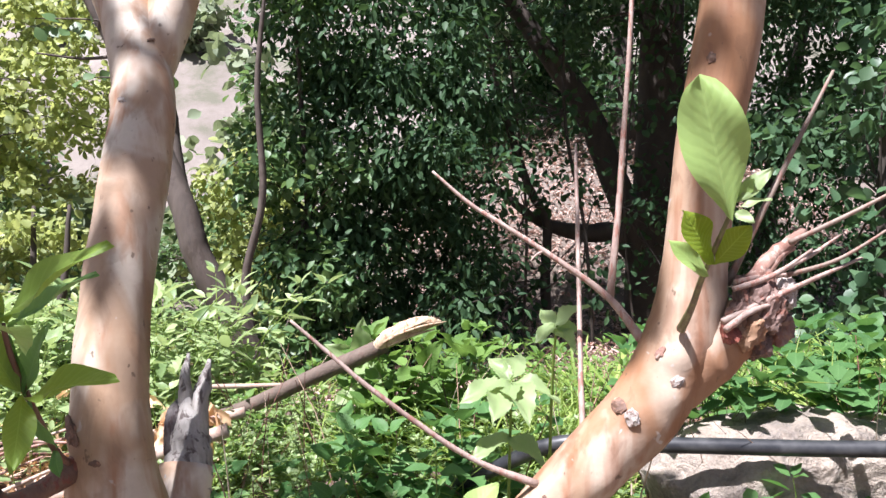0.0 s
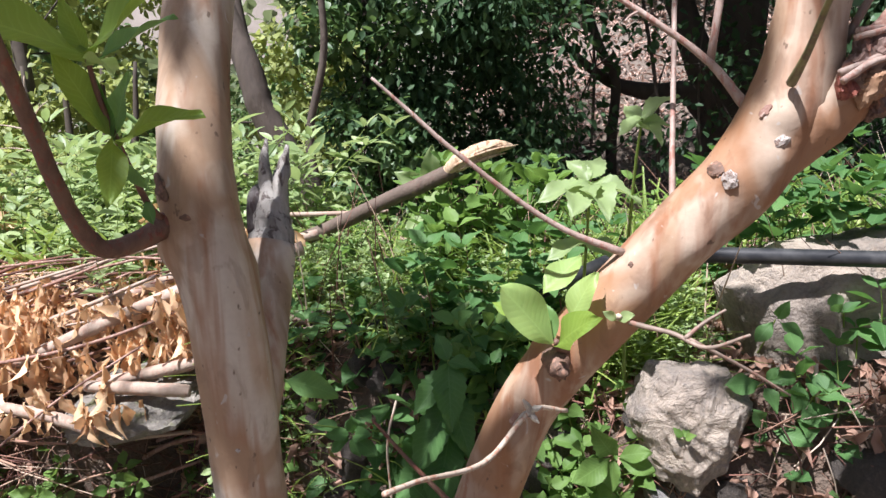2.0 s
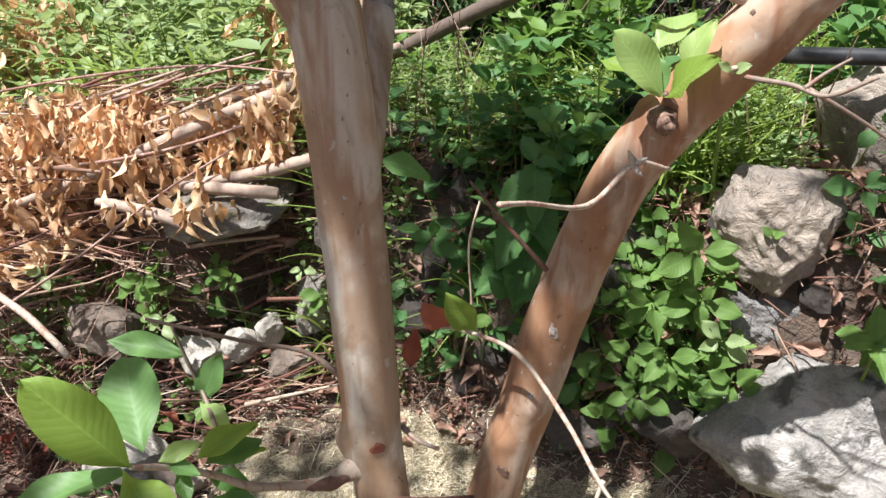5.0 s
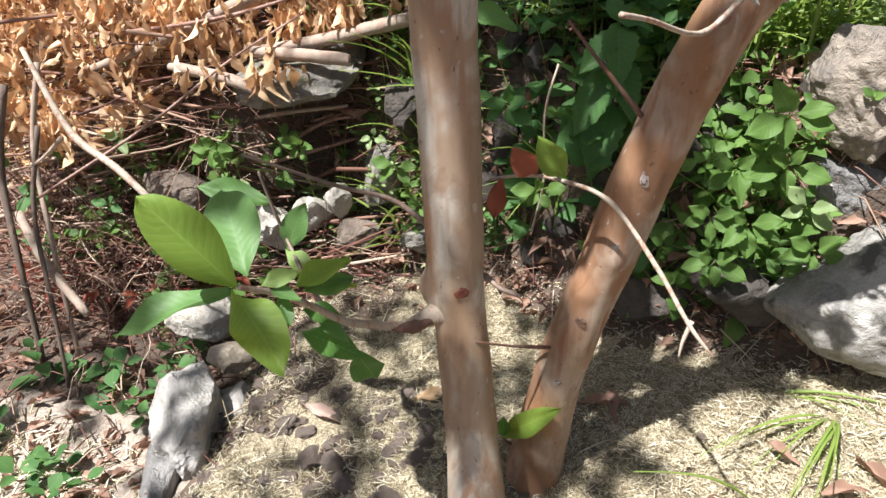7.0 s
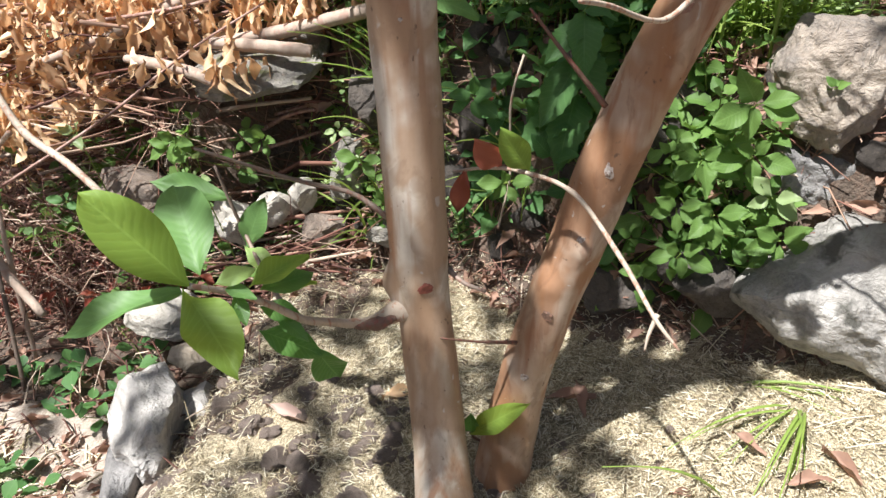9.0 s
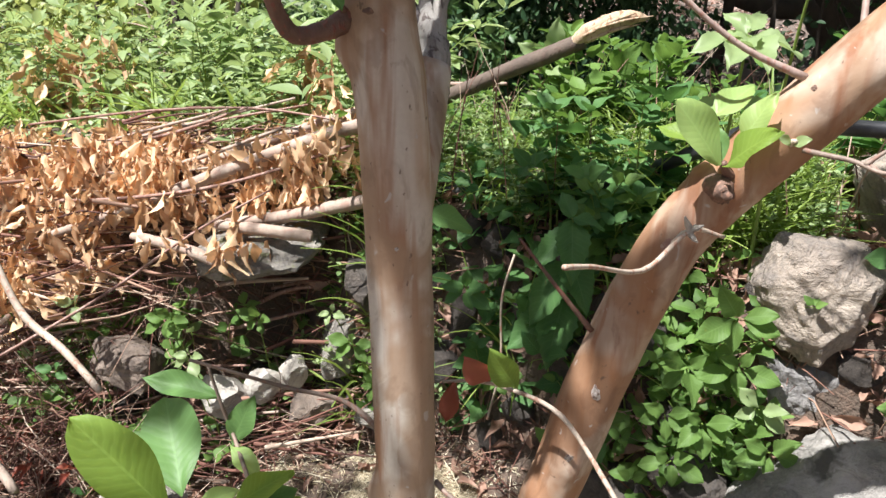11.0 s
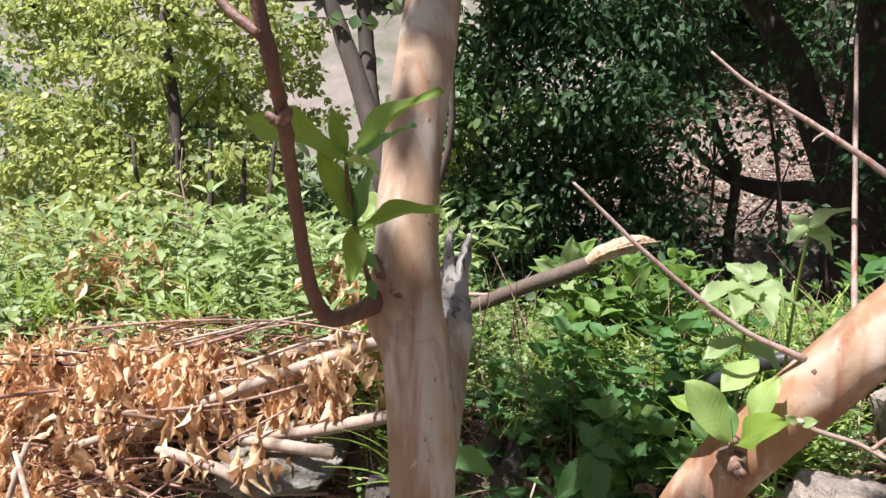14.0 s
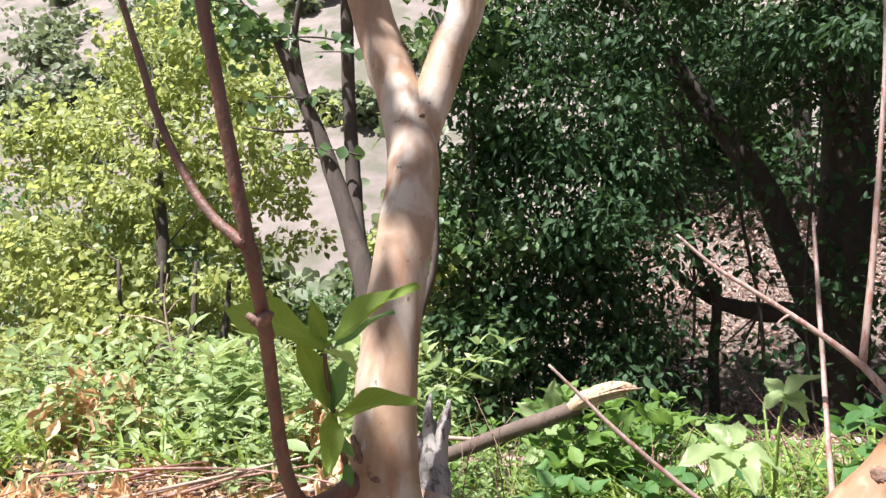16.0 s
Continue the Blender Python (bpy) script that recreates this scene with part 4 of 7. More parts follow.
for a, m, b, r in [((0.337, 0.635, 1.022), (0.369, 0.660, 1.047), (0.411, 0.690, 1.070), 0.0085), ((0.345, 0.640, 1.017), (0.374, 0.660, 1.046), (0.397, 0.680, 1.053), 0.0055), ((0.303, 0.605, 0.992), (0.370, 0.630, 1.016), (0.452, 0.660, 1.043), 0.0032), ((0.320, 0.620, 1.026), (0.354, 0.640, 1.029), (0.393, 0.660, 1.029), 0.003), ((0.368, 0.650, 1.031), (0.410, 0.670, 1.047), (0.442, 0.680, 1.065), 0.0026), ((0.317, 0.615, 1.020), (0.360, 0.630, 1.032), (0.402, 0.650, 1.053), 0.0028), ((0.304, 0.600, 0.985), (0.328, 0.610, 0.999), (0.352, 0.620, 1.005), 0.0036)]:
    limb("splinter", [a, m, b], [r, r * 0.9, r * 0.45], REDWOOD if r > 0.004 else PINKTWIG, sides=7, steps=5, rough=0.3, ragged=0.012, seed=int(r * 1e4))
for a, m, b, r in [((0.325, 0.66, 1.02), (0.372, 0.68, 1.10), (0.447, 0.70, 1.232), 0.0040), ((0.385, 0.66, 1.06), (0.44, 0.66, 1.085), (0.52, 0.66, 1.125), 0.0028), ((0.375, 0.64, 1.03), (0.43, 0.65, 1.045), (0.50, 0.66, 1.085), 0.0024)]:
    limb("twig", [a, m, b], [r, r * 0.85, r * 0.4], TWIG, sides=7, steps=6, rough=0.1)
limb("twig", [(0.135, 0.635, 0.833), (0.068, 0.627, 0.864), (-0.015, 0.612, 0.929), (-0.055, 0.606, 0.966), (-0.092, 0.60, 1.001)], [0.0040, 0.0028, 0.0024, 0.0021, 0.0014], PINKTWIG, tree, "bare reddish twig", sides=9, rough=0.14, knots=[(0.3, 2, 0.0012, 0.01), (0.45, 4, 0.0012, 0.008), (0.6, 1, 0.0018, 0.008), (0.72, 5, 0.0012, 0.008), (0.82, 3, 0.0018, 0.008)])
limb("twig", [(0.243, 0.655, 0.966), (0.216, 0.68, 1.006), (0.170, 0.685, 1.043), (0.115, 0.69, 1.081), (0.075, 0.695, 1.108), (0.037, 0.70, 1.143)], [0.0050, 0.0038, 0.0031, 0.0026, 0.0023, 0.0014], PINKTWIG, tree, "bare forked twig", sides=9, rough=0.14, knots=[(0.35, 2, 0.0016, 0.01), (0.55, 4, 0.0014, 0.01), (0.78, 1, 0.0018, 0.01)])
limb("twig", [(0.150, 0.687, 1.057), (0.141, 0.680, 1.052), (0.136, 0.676, 1.047)], [0.0016, 0.0012, 0.0008], PINKTWIG, sides=6)
limb("twig", [(0.216, 0.683, 1.008), (0.228, 0.69, 1.10), (0.233, 0.69, 1.161), (0.247, 0.70, 1.312), (0.25, 0.70, 1.45)], [0.0040, 0.0033, 0.0030, 0.0024, 0.0016], PINKTWIG, sides=9, rough=0.14, knots=[(0.35, 2, 0.0014, 0.01), (0.6, 4, 0.0014, 0.01)])
limb("twig", [(0.132, 0.638, 0.772), (0.145, 0.618, 0.769), (0.177, 0.60, 0.766), (0.203, 0.58, 0.760), (0.233, 0.56, 0.779)], [0.0042, 0.0028, 0.0024, 0.0020, 0.0014], TWIG, sides=8, rough=0.15)
limb("twig", [(0.186, 0.592, 0.764), (0.203, 0.60, 0.776), (0.222, 0.60, 0.789)], [0.0022, 0.0018, 0.0012], TWIG, sides=7)
limb("twig", [(0.190, 0.59, 0.764), (0.24, 0.60, 0.735), (0.285, 0.61, 0.705)], [0.0022, 0.0017, 0.001], TWIG, sides=7)
bud = limb("bud", [(0.125, 0.628, 0.772), (0.129, 0.616, 0.776), (0.131, 0.608, 0.779)], [0.004, 0.004, 0.002], DRYTWIG, tree, "pale opening leaf bud", sides=8)
leaf((0.129, 0.612, 0.775), (0.142, 0.602, 0.783), (-0.2, -0.8, 0.5), bud, WEED_PALE, 0, 1.3)
leaf((0.129, 0.612, 0.775), (0.116, 0.604, 0.784), (0.3, -0.9, 0.3), bud, WEED_PALE, 0, 1.1)
limb("twig", [(0.083, 0.612, 0.682), (0.050, 0.588, 0.692), (0.017, 0.545, 0.668), (-0.003, 0.51, 0.671), (-0.032, 0.455, 0.691), (-0.052, 0.414, 0.702)], [0.0022, 0.0026, 0.0026, 0.0024, 0.0021, 0.0024], DRYTWIG, tree, "curled dry twig", sides=8, rough=0.15, knots=[(0.45, 1, 0.0012, 0.02)])
for a, b in [((0.048, 0.586, 0.692), (0.033, 0.575, 0.682)), ((0.048, 0.586, 0.692), (0.060, 0.578, 0.701)), ((0.050, 0.586, 0.691), (0.042, 0.576, 0.708)), ((0.046, 0.586, 0.692), (0.057, 0.580, 0.683))]:
    limb("splinter", [a, (np.array(a) + np.array(b)) / 2, b], [0.0030, 0.0034, 0.0006], ROCK_CREAM, sides=6, steps=4, rough=0.6, seed=7)
limb("stub", [(0.072, 0.640, 0.728), (0.074, 0.612, 0.728), (0.079, 0.598, 0.722)], [0.016, 0.012, 0.006], SCAR, tree, "broken dark knot", sides=12, rough=0.4, ragged=0.01, seed=3)
dead = limb("twig", [(-0.206, 0.66, 0.453), (-0.165, 0.645, 0.468), (-0.119, 0.62, 0.479), (-0.057, 0.592, 0.472), (-0.0, 0.55, 0.423), (0.039, 0.505, 0.385), (0.066, 0.49, 0.360)], [0.0020, 0.0021, 0.0024, 0.0026, 0.0027, 0.0024, 0.0013], DRYTWIG, tree, "pale drooping dead twig", sides=9, rough=0.15, knots=[(0.5, 1, 0.002, 0.015), (0.83, 2, 0.002, 0.012)])
leaf((-0.110, 0.618, 0.482), (-0.135, 0.59, 0.535), (0.2, -0.9, 0.3), dead, GUAVA_LEAF, 0, 1.1)
leaf((-0.145, 0.635, 0.475), (-0.165, 0.60, 0.515), (0.1, -0.9, 0.3), dead, REDLEAF, 0, 1.2)
leaf((-0.19, 0.655, 0.46), (-0.198, 0.64, 0.405), (0.1, -0.9, 0.1), dead, REDLEAF, 1, 0.8)
limb("twig", [(0.042, 0.507, 0.388), (0.036, 0.50, 0.368), (0.034, 0.495, 0.350)], [0.0028, 0.002, 0.001], DRYTWIG, sides=6)
limb("twig", [(-0.268, 0.61, 0.402), (-0.320, 0.615, 0.432), (-0.374, 0.58, 0.459), (-0.446, 0.50, 0.523)], [0.0042, 0.0032, 0.0026, 0.0018], TWIG, tree, "thin bare twig", sides=8, rough=0.15)
limb("twig", [(-0.034, 0.645, 0.552), (-0.075, 0.64, 0.60), (-0.12, 0.645, 0.65)], [0.0034, 0.0024, 0.0016], SHOOT, sides=7)
limb("twig", [(-0.20, 0.61, 0.345), (-0.178, 0.60, 0.335), (-0.150, 0.595, 0.33)], [0.004, 0.003, 0.0026], TWIG, sides=7)
limb("twig", [(-0.115, 0.63, 0.235), (-0.16, 0.60, 0.25), (-0.20, 0.57, 0.27)], [0.003, 0.0018, 0.0012], SHOOT, sides=6)
side = limb("leafy_twig", [(-0.240, 0.63, 0.585), (-0.255, 0.70, 0.600), (-0.272, 0.785, 0.630)], [0.003, 0.0024, 0.0018], SHOOT, tree, "thin twig with one green leaf", sides=7)
leaf((-0.275, 0.79, 0.632), (-0.203, 0.80, 0.614), (0.15, -0.55, 0.85), side, GUAVA_MID, 1, 1.0)
low = limb("leafy_twig", [(-0.150, 0.675, 0.0), (-0.172, 0.650, 0.035), (-0.174, 0.630, 0.064)], [0.003, 0.0022, 0.0015], SHOOT, tree, "tiny sprout with two leaves", sides=6)
leaf((-0.174, 0.630, 0.064), (-0.100, 0.600, 0.155), (-0.2, -0.85, 0.5), low, GUAVA_LEAF, 0, 0.62)
leaf((-0.174, 0.630, 0.064), (-0.170, 0.61, 0.112), (0.3, -0.9, 0.2), low, GUAVA_SHADED, 0, 0.9)

# unseen crown over the bed: clumps set sunward of the spots they shade
CROWN_LEAF = blade(1, 4, 0.44, 0.5, 0.25, 0.25)
places, ways = [], []
for c, r, n in [((-0.80, 0.13, 3.0), 0.12, 30), ((-0.84, 0.02, 3.0), 0.20, 34), ((-0.84, -0.14, 3.0), 0.14, 20), ((-0.86, -0.31, 3.0), 0.14, 24), ((-1.0, -0.46, 3.0), 0.10, 24), ((-0.31, 0.05, 3.0), 0.12, 26), ((-1.98, -0.05, 3.05), 0.20, 18), ((-1.97, -0.38, 3.0), 0.18, 30), ((-1.52, -0.64, 3.05), 0.22, 22), ((-1.10, -0.34, 3.10), 0.17, 40), ((-1.46, -0.36, 3.05), 0.20, 24), ((-1.30, -0.80, 3.05), 0.18, 52), ((-1.24, -0.95, 3.10), 0.18, 30), ((-1.03, -0.64, 3.0), 0.11, 12), ((-1.62, -0.28, 3.2), 0.24, 30)]:
    d = unit(n)
    places.append(np.array(c) + d * (RNG.random((n, 1)) ** 0.4) * r)
    ways.append(d * 0.6 + unit(n) * 0.6 + np.array([0, 0, -0.25]))
    tip = np.array(c)
    limb("limb", [(-0.47, 0.59, 1.96), (np.array((-0.47, 0.59, 1.96)) + tip) / 2 + (-0.34, 0.30, 0.10), tip], [0.010, 0.007, 0.003], GUAVA_BARK, sides=8, steps=4)
places, ways = np.concatenate(places), np.concatenate(ways)
p, t = frames_for(places, ways, unit(len(places)) * 0.6 + np.array([0, 0, 1.0]), RNG.uniform(0.08, 0.13, len(places)))
under(put("crown", scatter_mesh("crown", [CROWN_LEAF], p, t), GUAVA_LEAF, None, "out-of-view guava leaf clumps placed for their shade"), tree)


# ---------------------------------------------------------------- stones
def stone(name, where, size, seed, mat, turn=(0, 0, 0), label="", category="rock", group="", parent=None, cuts=9, detail=4, lumps=0.16, fine=0.05):
    ob = put(name, rock_mesh(name, size, seed, cuts, detail, lumps, fine), mat, None, label, category if parent is None else "", group)
    ob.matrix_basis = pose(*where, *turn)
    if parent is not None:
        under(ob, parent)
    return ob


def set_rock(where, outline, depth, seed, mat, turn, label, category="rock", bands=0.0, lumps=0.02, name="rock"):
    ob = put(name, shaped_rock(name, outline, depth, seed, bands, lumps), mat, None, label, category)
    ob.matrix_basis = pose(*where, *turn)
    return ob


set_rock((0.270, 0.985, 0.500), [(-0.050, 0.088), (0.052, 0.084), (0.092, 0.040), (0.040, -0.062), (-0.002, -0.098), (-0.045, -0.074), (-0.086, 0.014)], 0.068, 21, ROCK_WARM, (-14, 0, 4), "pale rough squarish rock wedged in the bank", bands=0.0016, lumps=0.010)
set_rock((0.375, 0.885, 0.205), [(-0.195, -0.025), (-0.15, 0.045), (-0.07, 0.125), (0.09, 0.135), (0.22, 0.06), (0.20, -0.09), (0.03, -0.12), (-0.10, -0.075)], 0.12, 12, ROCK_WORN, (-34, 0, -6), "large pale weathered rock at the bed's edge", bands=0.0, lumps=0.03)
set_rock((0.285, 0.985, 0.365), [(-0.08, 0.03), (0.05, 0.045), (0.08, 0.0), (0.05, -0.045), (-0.06, -0.04)], 0.05, 33, ROCK_GREY, (-8, 6, 10), "grey stone under a larger rock", lumps=0.02)
stone("rock", (0.135, 0.905, 0.205), (0.080, 0.055, 0.048), 14, ROCK_SHADED, (0, 8, 10), "rounded stone half under leaves, coloured as shaded")
stone("rock", (0.02, 0.955, 0.135), (0.080, 0.05, 0.045), 15, ROCK_SHADED, (0, -6, -20), "dark stone at the foot of the bank")
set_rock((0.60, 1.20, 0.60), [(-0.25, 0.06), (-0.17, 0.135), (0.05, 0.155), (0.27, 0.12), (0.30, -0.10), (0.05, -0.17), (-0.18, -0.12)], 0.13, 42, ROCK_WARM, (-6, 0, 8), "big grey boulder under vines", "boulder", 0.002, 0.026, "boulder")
stone("rock", (0.40, 1.0, 0.40), (0.06, 0.06, 0.07), 29, ROCK_SHADED, (0, 15, 60), "dark stone in the bank")
slab = stone("slab", (-0.735, 1.195, 0.415), (0.130, 0.135, 0.044), 57, ROCK_MOSSY, (4, -10, 6), "flat grey slab jutting over a dark hollow", "stone", cuts=4, detail=4, lumps=0.10)
stone("rock", (-0.56, 1.175, 0.215), (0.045, 0.055, 0.075), 17, ROCK_MOSSY, (0, 6, 20), "upright grey stone in the bank")
stone("rock", (-0.50, 1.18, 0.36), (0.05, 0.06, 0.06), 61, ROCK_SHADED, (0, 6, 20), "dark stone beside a slab")
stone("rock", (-1.03, 1.09, 0.150), (0.085, 0.06, 0.055), 18, ROCK_BROWN, (0, 12, 5), "brown earthy rock below the brush")
stone("rock", (-0.785, 1.085, 0.105), (0.062, 0.045, 0.042), 23, ROCK_CREAM, (25, 18, 20), "cream sunlit stone below a slab")
stone("rock", (-0.70, 1.10, 0.135), (0.050, 0.035, 0.040), 24, ROCK_CREAM, (10, 40, 60), "small cream stone below a slab")
stone("rock", (-0.645, 1.115, 0.165), (0.038, 0.03, 0.034), 64, ROCK_CREAM, (30, 10, 100), "small pale broken stone below a slab")
stone("rock", (-0.60, 1.10, 0.10), (0.05, 0.04, 0.03), 65, ROCK_BROWN, (0, 10, 10), "flat brown stone at the foot of the bank")
for x, y, z, a, b, c, k in [(0.42, 1.03, 0.45, 0.07, 0.05, 0.05, 91), (0.50, 1.02, 0.37, 0.085, 0.06, 0.055, 92), (0.415, 0.985, 0.335, 0.05, 0.04, 0.035, 93), (0.57, 1.05, 0.47, 0.07, 0.06, 0.06, 94), (0.60, 1.0, 0.34, 0.08, 0.05, 0.05, 95)]:
    stone("rock", (x, y, z), (a, b, c), k, ROCK_GREY if k % 2 else ROCK_SHADED, (0, 5 * k % 23, 17 * k % 90), "grey stone in the bank under a boulder" if k % 2 else "stone in the bank under a boulder, coloured as shaded", detail=3)
stone("rock", (-0.43, 1.10, 0.11), (0.07, 0.04, 0.026), 66, ROCK_MOSSY, (0, -4, -8), "flat dark stone at the foot of the bank")
for k, (x, y, z, a, b, c, m, turn) in enumerate([(-0.840, 0.868, -0.012, 0.076, 0.058, 0.050, ROCK_CREAM, 8), (-0.752, 0.660, -0.060, 0.064, 0.150, 0.090, ROCK_PALE, 22), (-0.690, 0.715, -0.080, 0.046, 0.070, 0.050, ROCK_PALE, 35), (-0.735, 0.545, -0.148, 0.060, 0.098, 0.085, ROCK_GREY, 18), (-0.690, 0.500, -0.160, 0.060, 0.055, 0.055, ROCK_CREAM, 75), (-0.655, 0.418, -0.150, 0.068, 0.055, 0.060, ROCK_GREY, 10),
                                                 (-0.608, 0.529, -0.080, 0.050, 0.052, 0.044, ROCK_BROWN, 30), (-0.594, 0.466, -0.080, 0.036, 0.024, 0.026, ROCK_TAN, 15), (-0.574, 0.437, -0.090, 0.033, 0.022, 0.024, ROCK_TAN, 40), (-0.728, 0.775, -0.020, 0.046, 0.032, 0.028, ROCK_TAN, 20), (-0.735, 0.845, -0.015, 0.030, 0.028, 0.026, CLOD, 50), (-0.665, 0.590, -0.095, 0.050, 0.045, 0.042, CLOD, 10), (-0.690, 0.850, -0.020, 0.028, 0.022, 0.018, ROCK_TAN, 65), (-0.580, 0.355, -0.140, 0.045, 0.045, 0.045, ROCK_GREY, 35)]):
    stone("edging_stone", (x, y, z), (a, b, c), 70 + k, m, (0, 7 * (k % 3), turn), {ROCK_GREY: "bluish grey stone edging the straw bed", ROCK_TAN: "small tan stone beside the edging", CLOD: "brown earthy lump beside the edging", ROCK_BROWN: "rough brown stone beside the edging"}.get(m, "whitish grey stone edging the straw bed"), "stone", "edging stones", cuts=10, detail=5, lumps=0.13, fine=0.04)

wall = empty("terrace_wall", (-0.2, 1.1, 0.1), "low dry-stone bank half hidden by plants", "wall", "", "structure")
wall_rng = random.Random(5)
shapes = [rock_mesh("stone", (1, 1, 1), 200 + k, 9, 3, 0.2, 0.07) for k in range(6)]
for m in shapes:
    m.materials.append(ROCK_SHADED)
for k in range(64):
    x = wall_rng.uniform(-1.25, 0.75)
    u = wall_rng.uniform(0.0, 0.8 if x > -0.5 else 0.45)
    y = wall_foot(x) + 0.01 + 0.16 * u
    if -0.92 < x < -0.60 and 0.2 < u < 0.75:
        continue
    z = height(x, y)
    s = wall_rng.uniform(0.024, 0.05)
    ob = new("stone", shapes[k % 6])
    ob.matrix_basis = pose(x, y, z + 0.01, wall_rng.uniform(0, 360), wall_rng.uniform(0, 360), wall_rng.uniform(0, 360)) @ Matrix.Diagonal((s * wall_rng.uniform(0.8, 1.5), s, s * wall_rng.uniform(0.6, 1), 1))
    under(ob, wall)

clod_shapes = [rock_mesh("clod", (1, 1, 1), 300 + k, 6, 3, 0.30, 0.14) for k in range(5)]
for m in clod_shapes:
    m.materials.append(CLOD)
for k in range(190):
    x, y = wall_rng.uniform(-0.66, -0.22), wall_rng.uniform(0.35, 0.78)
    if k % 5 == 0:
        x, y = wall_rng.uniform(-0.25, 0.15), wall_rng.uniform(0.4, 0.72)
    s = wall_rng.uniform(0.005, 0.013) * (1.0 if k % 7 else 1.5) * (0.8 if x > -0.25 else 1.0)
    ob = new("clod", clod_shapes[k % 5])
    ob.matrix_basis = pose(x, y, height(x, y) + s * 0.35, wall_rng.uniform(-25, 25), wall_rng.uniform(-25, 25), wall_rng.uniform(0, 360)) @ Matrix.Diagonal((s * wall_rng.uniform(0.8, 1.5), s, s * 0.6, 1))
    tagged(ob, "small dry brown earth clod on straw", "clod", "clods on the straw")

for k, (x, y, a, b, c) in enumerate([(-0.545, 0.65, 0.020, 0.016, 0.022), (-0.510, 0.645, 0.016, 0.014, 0.020), (-0.475, 0.60, 0.026, 0.018, 0.026), (-0.440, 0.60, 0.024, 0.018, 0.028), (-0.335, 0.55, 0.026, 0.020, 0.022), (-0.310, 0.63, 0.022, 0.016, 0.018), (-0.60, 0.70, 0.018, 0.014, 0.014), (-0.40, 0.70, 0.018, 0.014, 0.012)]):
    ob = new("clod", clod_shapes[k % 5])
    ob.matrix_basis = pose(x, y, height(x, y) + c * 0.25, 8 * k % 30, 5 * k % 25, 37 * k) @ Matrix.Diagonal((a, b * 1.1, c * 0.55, 1))
    tagged(ob, "fist-sized dry brown earth clod on straw", "clod", "clods on the straw")

pipe = put("water_pipe", tube_mesh("water_pipe", [(-0.5, 1.30, 0.53), (-0.1, 1.24, 0.575), (0.08, 1.14, 0.67), (0.19, 1.085, 0.733), (0.31, 1.07, 0.737), (0.56, 1.05, 0.735), (0.80, 1.02, 0.735), (1.5, 0.95, 0.70), (2.6, 0.9, 0.62)], 0.0125, 16, 8), PIPE, None, "black plastic water pipe lying over rocks and weeds", "pipe")

# ---------------------------------------------------------------- straw and litter
def spread(n, box, inside=None):
    w, h = box[1] - box[0], box[3] - box[2]
    p = np.stack([RNG.uniform(box[0], box[1], n), RNG.uniform(box[2], box[3], n)], 1)
    if not inside:
        p += RNG.normal(0, 0.05, (n, 2)) * (w, h)
    if inside:
        p = p[[inside(x, y) for x, y in p]]
    return np.array([(x, y, height(x, y)) for x, y in p])


def patchy(n, box, scale=3.0, seed=0.0, least=0.0):
    """Spots that gather in patches."""
    out = []
    while len(out) < n:
        x, y = RNG.uniform(box[0], box[1]), RNG.uniform(box[2], box[3])
        if noise.noise(Vector((x * scale, y * scale, seed))) > least + RNG.normal(0, 0.08):
            out.append((x, y, height(x, y)))
    return np.array(out)


def flat_ways(n, rise=0.25):
    a = RNG.uniform(0, 2 * math.pi, n)
    return np.stack([np.cos(a), np.sin(a), RNG.normal(0, rise, n)], 1)


def strands_mesh(name, lines, radii, sides=4):
    vs, fs = [], []
    for line, r in zip(lines, radii):
        line = np.asarray(line, float)
        t = np.gradient(line, axis=0)
        t /= np.linalg.norm(t, axis=1)[:, None] + 1e-9
        ref = np.array([0.0, 0.0, 1.0]) if abs(t[0][2]) < 0.8 else np.array([1.0, 0.0, 0.0])
        base = len(vs)
        for i in range(len(line)):
            u = np.cross(t[i], ref)
            u /= np.linalg.norm(u) + 1e-9
            v = np.cross(t[i], u)
            rr = r * (1 - 0.6 * i / (len(line) - 1))
            for j in range(sides):
                a = 2 * math.pi * j / sides
                vs.append(line[i] + rr * (u * math.cos(a) + v * math.sin(a)))
        for i in range(len(line) - 1):
            for j in range(sides):
                k = (j + 1) % sides
                fs.append((base + i * sides + j, base + i * sides + k, base + (i + 1) * sides + k, base + (i + 1) * sides + j))
    return mesh_from(name, np.array(vs), fs)


def bed(x, y):
    return y < wall_foot(x) + 0.02 and (x > -0.76 + 0.42 * max(0.0, 0.8 - y) + 0.05 * noise.noise(Vector((x * 9, y * 9, 2)))) and not (x > 0.2 and y > 0.86)


